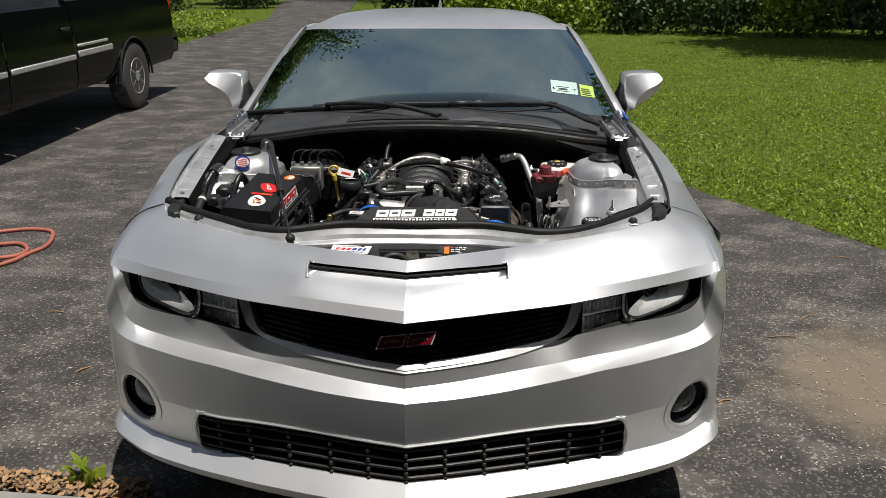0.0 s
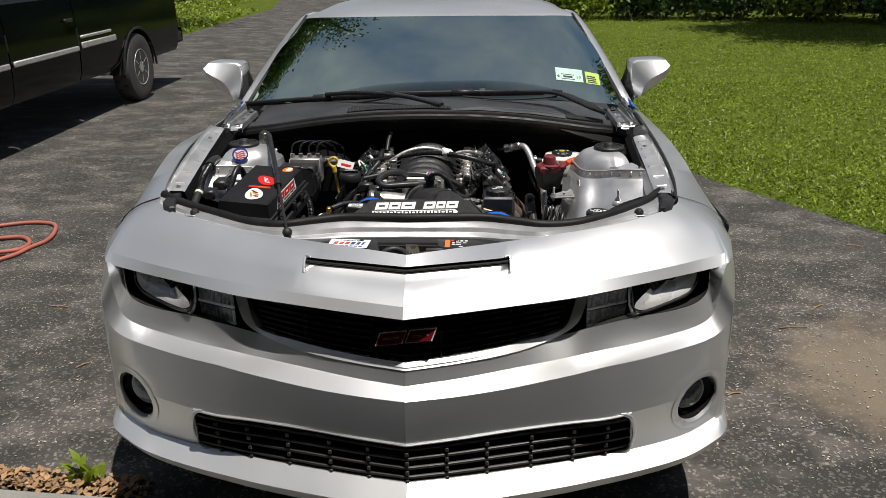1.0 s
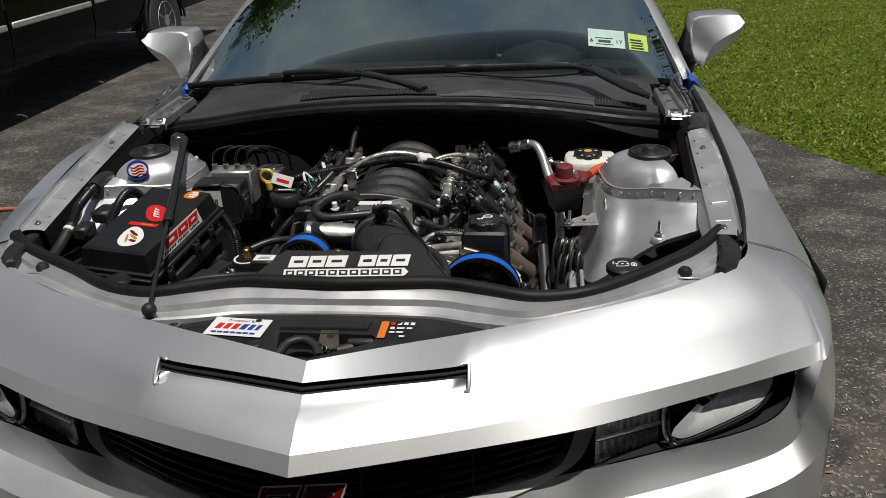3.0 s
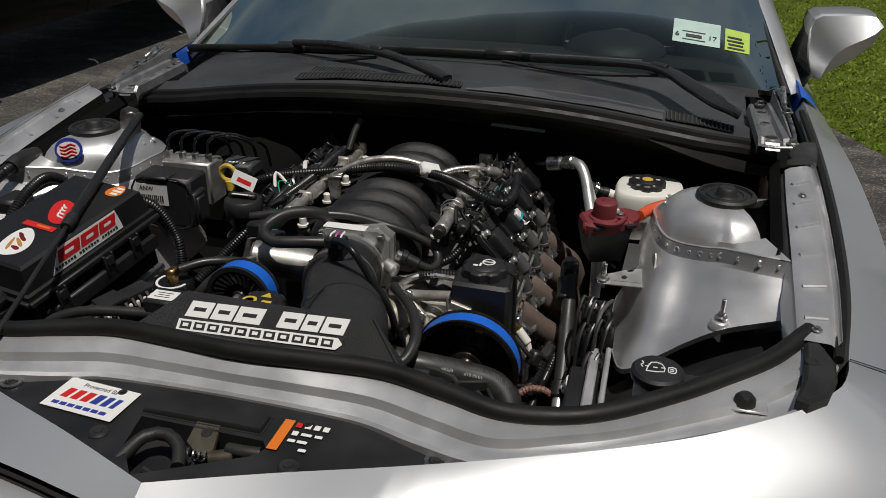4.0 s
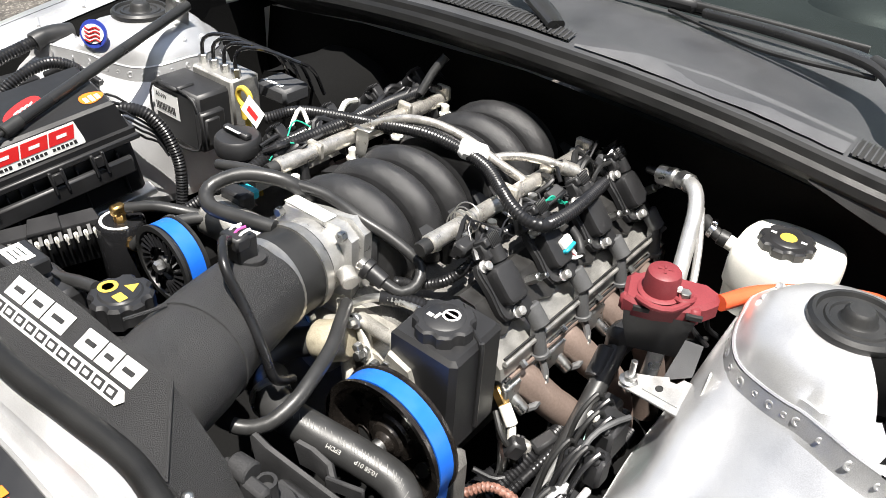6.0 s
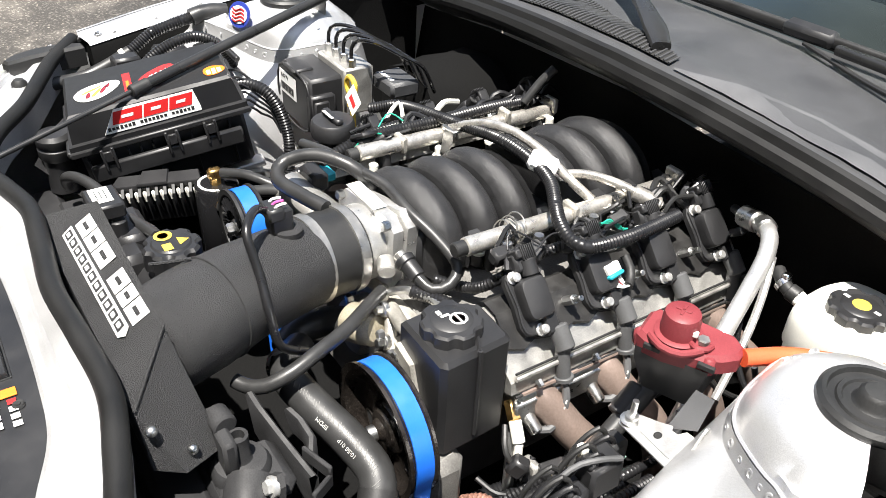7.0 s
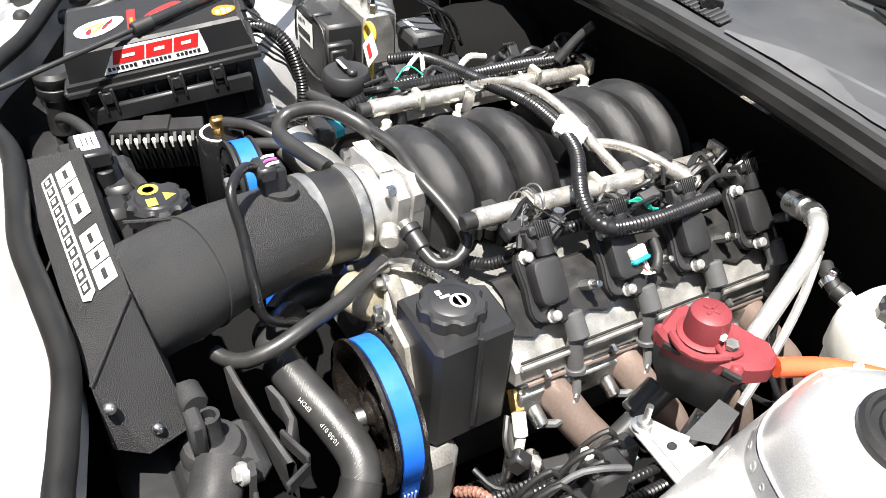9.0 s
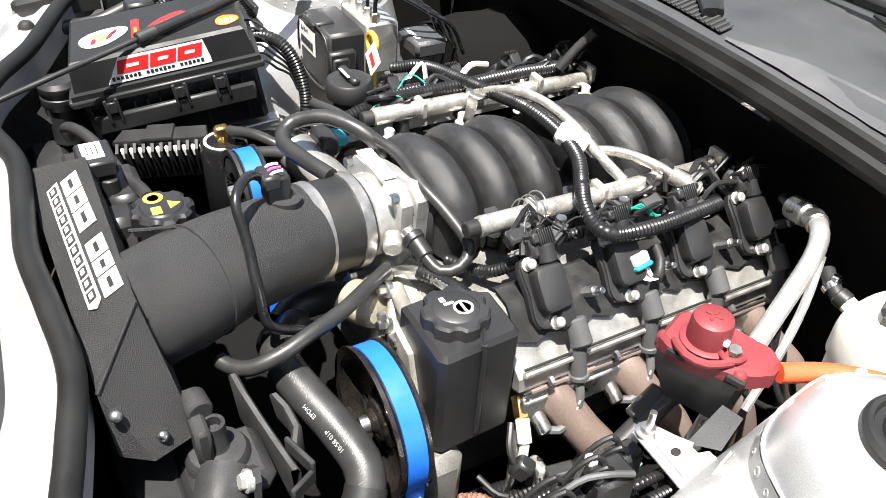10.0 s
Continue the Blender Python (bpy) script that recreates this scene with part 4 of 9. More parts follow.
part("latch_lever", Geo().tube([(-.075, 2.165, .896), (-.062, 2.205, .904), (-.035, 2.214, .905), (-.012, 2.20, .90), (.0, 2.175, .895)], .0085, 10).tube([(.045, 2.216, .899), (.07, 2.214, .901), (.088, 2.217, .90)], .008, 10).tube([(-.04, 2.165, .89), (-.015, 2.158, .888), (.005, 2.16, .888)], .005, 8), RUBBER, cover)
part("latch_spring", Geo().tube([(-.01 + .0015 * i, 2.20 + .006 * math.cos(i * 1.2), .895 + .006 * math.sin(i * 1.2)) for i in range(24)], .0014, 6, .004), STEEL, cover)
for x, y, r in ((-.299, 2.256, .010), (-.121, 2.196, .013), (.133, 2.199, .013), (.125, 2.276, .007), (-.138, 2.272, .007), (.300, 2.252, .010)):
    m = Matrix.Translation((x, y, cz(y) + .001))
    part("push_clip", Geo().lathe([(0, .004), (r * .4, .004), (r * .45, .0025), (r * .8, .003), (r, 0)], m, 18), RUBBER, cover)
    if r == .010:
        part("clip_ring", Geo().lathe([(r, .0), (r * 1.05, .002), (r * 1.55, .002), (r * 1.6, 0)], m, 20), STEEL, cover)
# stickers on the cover: plain bars where words stand
st = plane((-.228, 2.222, .9078), (-.121, 2.213, .9078), (-.238, 2.285, .9085))
sticker = part("sticker", Geo().box((.055, .032, 0), (.112, .062, .0008), st, .0003), WHITE, cover, "white sticker with red and blue bars")
for i, (x, w) in enumerate(((.012, .014), (.028, .014), (.044, .014), (.060, .014), (.076, .012), (.090, .010))):
    part("print_bar", Geo().prism([(x, .023), (x + w - .003, .023), (x + w, .042), (x + .003, .042)], .0006, .0010, st), RED if i < 3 else BLUEPRINT, sticker)
lettering("lettering", "Protected By", .0105, st @ Matrix.Translation((.055, .053, .0006)), RUBBER, sticker, depth=.0002)
for i in range(7):
    part("print_bar", Geo().box((.016 + .0125 * i, .011, .0007), (.010, .006, .0005), st, .0001), BLUEPRINT, sticker)
wm = plane((.098, 2.219, .9078), (.15, 2.219, .9078), (.098, 2.28, .9078))
warn = part("warning_sticker", Geo().box((.003, .03, 0), (.014, .058, .0008), wm, .0002), ORANGE, cover, "orange warning sticker with white pictograms")
for i in range(4):
    part("pictogram", Geo().box((.018 + .012 * i, .052, 0), (.008, .009, .0008), wm, .0002), WHITE if i else RED, warn)
for i, (x, y, w) in enumerate(((.019, .036, .008), (.034, .036, .014), (.050, .036, .010), (.02, .022, .010), (.034, .022, .013), (.04, .008, .010))):
    part("print_bar", Geo().box((x, y, 0), (w, .005 if i else .008, .0008), wm, .0002), WHITE, warn)

# corner pieces: bump stops and black end caps
for s in (1, -1):
    stop = part("bump_stop", Geo().lathe([(0, .026), (.008, .026), (.013, .020), (.014, .008), (.011, 0)], Matrix.Translation((s * .652, 2.423, .926)), 16), RUBBER, car, "black rubber bump stop")
    part("stop_pad", Geo().box((s * .655, 2.43, .936), (.05, .045, .004), pose(0, 0, 0), .002), BAYPAINT, stop)
    cap_ = part("end_cap", Geo().prism([(s * x, y) for x, y in ((.735, 2.556), (.728, 2.505), (.722, 2.462), (.708, 2.418), (.722, 2.410), (.748, 2.432), (.764, 2.472), (.768, 2.515), (.755, 2.556))], .925, .9635, None, .005), RUBBER, car, "black rubber corner cap with a hole")
    part("cap_hole", Geo().lathe([(0, .9640), (.005, .9640), (.006, .9650), (.0085, .9645), (.0095, .9630)], Matrix.Translation((s * .737, 2.503, 0)), 16), DARK, cap_)
    # inner fender rail, ribbed
    up = lambda y: 0 if s > 0 else .008 + .055 * min(max(y - 2.56, 0), .55)
    RI = [(s * .728, 2.565, .955), (s * .736, 2.70, .968), (s * .744, 2.85, .982), (s * .752, 3.0, .993), (s * .762, 3.14, 1.002)]
    RO = [(s * .775, 2.555, .958), (s * .79, 2.70, .972), (s * .802, 2.88, .985), (s * .808, 3.03, .996), (s * .812, 3.17, 1.003)]
    RI, RO = ([(x, y, z + up(y)) for x, y, z in q] for q in (RI, RO))
    g = Geo().loft([rail(RI), rail(RI), [a.lerp(b, .18) + Vector((0, 0, .004)) for a, b in zip(rail(RI), rail(RO))], [a.lerp(b, .85) + Vector((0, 0, .004)) for a, b in zip(rail(RI), rail(RO))], rail(RO), [p + Vector((s * .006, 0, .012)) for p in rail(RO)]])
    rl = part("fender_rail", g, BAYPAINT, car, "silver ribbed rail inside the fender")
    # the skirt is silver on the right, near-black on the left
    part("rail_skirt", Geo().loft([[p + Vector((s * .002, 0, -.0015)) for p in rail(RI)], [p + Vector((-s * .003, 0, -.010)) for p in rail(RI)], [p + Vector((-s * .010, 0, -.05)) for p in rail(RI)]]), BAYPAINT if s > 0 else BAYDARK, rl, "" if s > 0 else "near-black skirt under the rail")
    for k in (2, 5, 8, 11, 14, 17):
        a, b = rail(RI)[k], rail(RO)[k]
        part("rail_rib", Geo().tube([a.lerp(b, .2) + Vector((0, 0, .004)), a.lerp(b, .82) + Vector((0, .004, .004))], .004, 8), BAYPAINT, rl)
    for k in (1, 15):
        a, b = rail(RI)[k], rail(RO)[k]
        part("bolt", Geo().lathe([(0, .005), (.004, .005), (.005, .002), (.0075, .0015), (.0075, 0)], Matrix.Translation(a.lerp(b, .5) + Vector((0, 0, .005))), 12), STEEL, rl)
    # gutter between rail and fender edge
    g = Geo().loft([[p + Vector((s * .004, 0, .010)) for p in rail(RO)], [p + Vector((s * .012, 0, -.012)) for p in rail(RO)], [Vector((s * (q[0] - .012), q[1], q[2] - .03 + (crown(q[1], 1) if s < 0 else 0))) for q in rail(F0)[:21]]])
    part("gutter_seal", g, RUBBER, car, "black seal in the fender gutter")
    part("gutter_bead", Geo().tube([(s * (x - .012), y, z - .002 + (crown(y, 1) if s < 0 else 0)) for x, y, z in F0[:5]], .007, 8, .03), SEALRUB, car)
    # inner fender wall and strut tower
    sx_, sy_, sz_ = (0, 0, 0) if s > 0 else (.013, -.021, .022)
    tc = Vector((s * (.643 - sx_), 2.948 + sy_, sz_))
    FL = [(.742, 2.785, .972), (.697, 2.80, .969), (.646, 2.83, .961), (.62, 2.841, .955), (.59, 2.856, .949), (.558, 2.876, .946), (.538, 2.908, .948), (.528, 2.955, .952), (.53, 3.02, .952), (.60, 3.075, .955), (.742, 3.085, .96)]
    LE = [(.744, 2.705, .912), (.70, 2.704, .898), (.645, 2.703, .878), (.595, 2.700, .848), (.55, 2.695, .815), (.502, 2.692, .784), (.482, 2.78, .75), (.470, 2.90, .74), (.480, 3.05, .74), (.58, 3.13, .74), (.744, 3.14, .78)]
    fl, le = [Vector((s * (x - sx_), y + sy_, z + sz_)) for x, y, z in rail(FL)], [Vector((s * (x - sx_), y + sy_, z + sz_ * .6)) for x, y, z in rail(LE)]
    ang = [math.atan2(p.y - tc.y, (p.x - tc.x) * s) for p in fl]
    far = [math.hypot(p.x - tc.x, p.y - tc.y) for p in fl]
    ring = lambda r, z: [tc + Vector((s * min(r, d * r / .122) * math.cos(a), min(r, d * r / .122) * math.sin(a), z)) for a, d in zip(ang, far)]
    base = [tc + Vector((s * min(.120, d - .004) * math.cos(a), min(.120, d - .004) * math.sin(a), p.z - sz_ + .010)) for p, a, d in zip(fl, ang, far)]
    out = [Vector((p.x - tc.x, p.y - tc.y, 0)).normalized() for p in fl]
    strip = [p + o * .0025 + Vector((0, 0, -.001)) for p, o in zip(fl, out)]
    strip2 = [p + o * .006 + Vector((0, 0, -.024)) for p, o in zip(fl, out)]
    kick = [p + o * .010 + Vector((0, 0, -.029)) for p, o in zip(fl, out)]
    mid1 = [p.lerp(q, .32) + Vector((0, 0, .004 * math.sin(i * .3))) - o * .012 * math.exp(-((i - 19) / 4) ** 2) for i, (p, q, o) in enumerate(zip(kick, le, out))]
    dent = [math.exp(-((i - 17) / 3.6) ** 2) - .6 * math.exp(-((i - 9) / 3.0) ** 2) for i in range(len(le))]
    mid2 = [p.lerp(q, .68) - o * (.010 + .016 * d) for p, q, o, d in zip(kick, le, out, dent)]
    g = Geo().loft([ring(.036, 1.006), ring(.054, 1.006), ring(.072, 1.002), ring(.090, .994), ring(.104, .982), ring(.113, .969), base, fl])
    tower = part("strut_tower", g, BAYPAINT, car, "silver strut tower with a welded flange and flared apron", 50)
    g = Geo().loft([strip, strip2, kick, mid1, mid2, le, [p + Vector((0, -.004, .003)) for p in le], [p + Vector((0, .004, -.012)) for p in le]])
    part("tower_apron", g, BAYPAINT, tower, "flared silver apron", 24)
    part("tower_seam", Geo().tube(fl[2:44:3], .0024, 6, .02), BAYPAINT, tower)
    for i in range(2, 44, 3):
        p, o = strip[i].lerp(strip2[i], .5), out[i]
        big = .0055 if i % 2 else .0038
        part("spot_weld", Geo().lathe([(big * .5, -.0006), (big * .62, .0007), (big, .0004), (big * 1.2, -.0008)], disc_pose(p, o + Vector((0, 0, .15))), 12), BAYPAINT, tower)
    for x, y, z in ((.544, 2.964, .981), (.547, 3.005, .976)):
        part("spot_weld", Geo().lathe([(.002, -.0004), (.004, .0006), (.006, -.001)], disc_pose((s * (x - sx_), y + sy_, z + sz_), (-s * .35, -.5, .8)), 12), BAYPAINT, tower)
    part("stud_pad", Geo().lathe([(.008, .888), (.013, .8875), (.016, .885), (.018, .876)], Matrix.Translation((s * .643, 2.718, 0)), 24), BAYPAINT, tower)
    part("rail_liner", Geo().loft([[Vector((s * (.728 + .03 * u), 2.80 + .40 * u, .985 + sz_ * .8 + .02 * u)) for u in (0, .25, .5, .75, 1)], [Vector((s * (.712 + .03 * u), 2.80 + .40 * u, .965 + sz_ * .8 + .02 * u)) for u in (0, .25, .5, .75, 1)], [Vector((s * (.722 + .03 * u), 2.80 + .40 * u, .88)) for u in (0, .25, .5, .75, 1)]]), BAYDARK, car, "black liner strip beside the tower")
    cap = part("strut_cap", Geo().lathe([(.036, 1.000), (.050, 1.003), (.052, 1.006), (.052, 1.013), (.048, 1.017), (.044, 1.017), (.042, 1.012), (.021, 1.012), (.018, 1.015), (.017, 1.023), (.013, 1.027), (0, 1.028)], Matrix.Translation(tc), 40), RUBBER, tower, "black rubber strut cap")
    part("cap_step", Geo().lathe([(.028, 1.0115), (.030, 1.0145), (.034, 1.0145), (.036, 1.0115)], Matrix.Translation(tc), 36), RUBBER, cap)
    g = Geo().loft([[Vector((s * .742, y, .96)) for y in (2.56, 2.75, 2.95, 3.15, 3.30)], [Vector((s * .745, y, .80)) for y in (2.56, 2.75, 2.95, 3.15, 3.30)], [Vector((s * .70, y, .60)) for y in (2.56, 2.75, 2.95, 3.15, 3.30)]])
    # same wall both sides: silver on the right, coloured near-black on the left
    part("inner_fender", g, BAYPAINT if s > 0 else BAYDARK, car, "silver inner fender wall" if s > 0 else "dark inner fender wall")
    part("stud", Geo().rod((s * .643, 2.718, .88), (s * .643, 2.718, .925), .0035, seg=10).lathe([(.010, 0), (.010, .005), (.006, .006), (.006, .011), (0, .011)], Matrix.Translation((s * .643, 2.718, .889)), 12), STEEL, tower)
    # front corner liner
    part("splash_liner", Geo().loft([[Vector((s * x, y, z)) for x, y, z in q] for q in (((.50, 2.40, .86), (.60, 2.45, .87), (.70, 2.53, .88), (.745, 2.60, .90)), ((.47, 2.50, .74), (.58, 2.60, .80), (.68, 2.68, .845), (.745, 2.70, .87)), ((.45, 2.72, .70), (.56, 2.76, .76), (.66, 2.77, .82), (.745, 2.76, .86)))]), BLACK, car, "black plastic splash liner")
bp = plane((-.6175, 2.8225, 1.0185), (-.592, 2.8345, 1.0205), (-.6115, 2.8325, 1.0415))
part("oval_badge", Geo().prism([(.0265 * math.cos(a), .0245 * math.sin(a)) for a in [2 * math.pi * i / 28 for i in range(28)]], -.003, .0004, bp), BLUEPRINT, car, "round blue, white and red sticker on the tower")
bp = bp @ Matrix.Translation((0, 0, .0012)) @ Matrix.Scale(1.15, 4)
part("badge_disc", Geo().prism([(.019 * math.cos(a), .0145 * math.sin(a)) for a in [2 * math.pi * i / 28 for i in range(28)]], 0, .0006, bp), WHITE, car)
for i in range(4):
    part("badge_stripe", Geo().tube([bp @ Vector((x, -.010 + .006 * i + .002 * math.sin(x * 300), .0012)) for x in (-.013, -.006, 0, .006, .013)], .0016, 6, .004), RED, car)

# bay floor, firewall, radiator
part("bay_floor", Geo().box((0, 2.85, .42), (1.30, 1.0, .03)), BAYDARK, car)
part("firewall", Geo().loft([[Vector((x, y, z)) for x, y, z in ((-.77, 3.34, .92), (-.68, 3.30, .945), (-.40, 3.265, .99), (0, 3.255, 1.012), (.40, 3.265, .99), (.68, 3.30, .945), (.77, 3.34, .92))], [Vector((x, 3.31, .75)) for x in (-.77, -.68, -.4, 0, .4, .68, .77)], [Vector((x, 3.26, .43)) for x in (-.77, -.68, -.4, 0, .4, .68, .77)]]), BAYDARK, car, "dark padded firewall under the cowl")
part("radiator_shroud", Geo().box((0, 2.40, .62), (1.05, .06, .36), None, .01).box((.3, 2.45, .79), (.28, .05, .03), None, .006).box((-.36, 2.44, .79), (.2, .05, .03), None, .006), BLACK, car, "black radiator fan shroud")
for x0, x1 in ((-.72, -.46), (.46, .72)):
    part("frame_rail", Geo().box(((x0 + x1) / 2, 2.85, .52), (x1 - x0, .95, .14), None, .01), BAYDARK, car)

# cowl, seal, vents
SF = [(.765, 3.222, .976), (.70, 3.180, 1.004), (.60, 3.155, 1.020), (.40, 3.142, 1.050), (.20, 3.132, 1.068), (0, 3.13, 1.073)]
SR = [(x, y + .085, z + .014) for x, y, z in SF]
CM = [(x, y + .19, z + .016) for x, y, z in SF]
CB = [(.71, 3.60, 1.040), (.67, 3.575, 1.048), (.58, 3.55, 1.062), (.40, 3.535, 1.074), (.20, 3.525, 1.080), (0, 3.52, 1.082)]
g = Geo().loft([rail([(x, y + dy, z + dz) for x, y, z in SF]) for dy, dz in ((.13, -.06), (.075, -.030), (.056, -.016), (.050, -.006), (.053, .005), (.059, .011), (.063, .004), (.069, .005), (.073, .016), (.081, .019), (.085, .010), (.092, .010))])
part("cowl_seal", g.mirror(), SEALRUB, car, "ribbed black rubber seal along the cowl", 22)
SR[0], CM[0] = (.705, 3.275, 1.016), (.705, 3.38, 1.02)
cowl = part("cowl_panel", Geo().loft([rail(SR), rail([tuple(Vector(a).lerp(Vector(b), .45) + Vector((0, 0, .012))) for a, b in zip(SR, CM)]), rail(CM), rail([tuple(Vector(a).lerp(Vector(b), .5) + Vector((0, 0, .004))) for a, b in zip(CM, CB)]), rail(CB)]).mirror(), COWLGREY, car, "weathered grey-black plastic cowl panel", 30)


def cowl_z(x, y):
    a = abs(x)
    i = next(k for k in range(5) if SF[k + 1][0] <= a)
    t = (a - SF[i + 1][0]) / (SF[i][0] - SF[i + 1][0])
    f = lambda L, c: L[i + 1][c] + t * (L[i][c] - L[i + 1][c])
    y0, y1, y2 = f(SR, 1), f(CM, 1), f(CB, 1)
    if y < y1:
        u = (y - y0) / (y1 - y0)
        return f(SR, 2) + u * (f(CM, 2) - f(SR, 2)) + .012 * (1 - abs(u - .45) / .55)
    return f(CM, 2) + (y - y1) / (y2 - y1) * (f(CB, 2) - f(CM, 2)) + .004


for x0, x1, n, dy0, dy1 in ((-.31, .085, 40, .13, .022), (.53, .668, 17, .050, .026)):
    base = lambda u: (3.14 - .008 * u if x0 < .3 else 3.148 + .018 * u) + .10
    deep = lambda u: dy0 + (dy1 - dy0) * u
    at = lambda u, k, lift: Vector((x0 + (x1 - x0) * u, base(u) + deep(u) * k, cowl_z(x0 + (x1 - x0) * u, base(u) + deep(u) * k) + lift))
    ks = (0, .2, .4, .6, .8, 1)
    vent = part("cowl_vent", Geo().loft([[at(q / 12, k, .004) for q in range(13)] for k in ks]), DARK, cowl, "slotted air vent")
    for i in range(n):
        part("slat", Geo().tube([at(i / (n - 1), k, .0052) for k in ks], .0018, 6, .02), COWLGREY, vent)

# sun glare on the cowl, painted as a paler wedge between the vents
GLAREPLATE = mat("cowl_glare_and_plate_grey", (0.085, 0.086, 0.09), 0.46, 0, 0.3, 14, 0.25, 1200)
fr, bk = [], []
for i in range(19):
    x = .10 + (.522 - .10) * i / 18
    y0 = rail(SR, 5)[min(range(26), key=lambda q: abs(rail(SR, 5)[q].x - x))].y
    fr.append(Vector((x, y0 + .012, cowl_z(x, y0 + .012) + .003)))
    y1 = y0 + .016 + .062 * min(1, i / 9) - .012 * max(0, i - 9) / 9
    bk.append(Vector((x, y1, cowl_z(x, y1) + .003)))
part("cowl_glare", Geo().loft([fr, [a.lerp(b, .5) + Vector((0, 0, .002)) for a, b in zip(fr, bk)], bk]), GLAREPLATE, cowl, "paler grey wedge of the cowl, sun glare put into its colour")


def strap(knots, widths, thick):
    """A flattened arm whose width changes from knot to knot."""
    path = rail(knots, 6)
    rings = []
    for i, p in enumerate(path):
        d = (path[min(i + 1, len(path) - 1)] - path[max(i - 1, 0)]).normalized()
        side = d.cross(Vector((0, 0, 1))).normalized()
        up = side.cross(d)
        k = min(len(widths) - 2, i // 6)
        u = i / 6 - k
        w = widths[k] + (widths[k + 1] - widths[k]) * u
        rings.append([p + side * (w / 2 * math.copysign(abs(math.cos(b)) ** .6, math.cos(b))) + up * (thick / 2 * math.copysign(abs(math.sin(b)) ** .7, math.sin(b))) for b in [2 * math.pi * q / 14 for q in range(14)]])
    g = Geo().loft(rings, True)
    g.put(rings[0], [tuple(range(14))])
    return g.put(rings[-1], [tuple(range(14))])


def wiper(knots, widths, blade, clip):
    arm = part("wiper_arm", strap(knots, widths, .016), SATIN, car, "black wiper arm and blade")
    part("arm_joint", Geo().rod(Vector(knots[3]) + Vector((-.016, .012, .004)), Vector(knots[3]) + Vector((.016, -.012, .004)), .010, seg=12), RUBBER, arm)
    a, b = Vector(blade[0]), Vector(blade[1])
    part("wiper_blade", strap([a, a.lerp(b, .33) + Vector((0, -.002, .004)), a.lerp(b, .66) + Vector((0, -.002, .004)), b], [.008, .014, .014, .008], .018), RUBBER, arm)
    part("wiper_rubber", Geo().tube([a + Vector((0, .006, -.010)), b + Vector((0, .006, -.010))], .004, 6, .05), RUBBER, arm)
    c = a.lerp(b, clip)
    part("wiper_clip", Geo().box((0, 0, .006), (.095, .030, .024), plane(c, b, c + Vector((0, 1, .3))), .007), BLACK, arm)
    part("washer_line", Geo().tube([Vector(knots[3]) + Vector((0, -.01, -.012)), Vector(knots[3]).lerp(c, .5) + Vector((0, -.02, -.022)), c + Vector((0, -.012, -.01))], .004, 8), RUBBER, arm)


wiper([(.676, 3.282, 1.066), (.632, 3.288, 1.086), (.582, 3.325, 1.104), (.503, 3.408, 1.122), (.36, 3.445, 1.122), (.20, 3.478, 1.112)], [.044, .062, .048, .036, .024, .016], [(-.28, 3.508, 1.102), (.46, 3.515, 1.108)], .55)
wiper([(.050, 3.250, 1.106), (.0, 3.285, 1.114), (-.08, 3.335, 1.122), (-.16, 3.385, 1.125), (-.30, 3.455, 1.120), (-.44, 3.525, 1.102)], [.030, .038, .028, .032, .022, .016], [(-.80, 3.590, 1.054), (-.14, 3.505, 1.104)], .52)

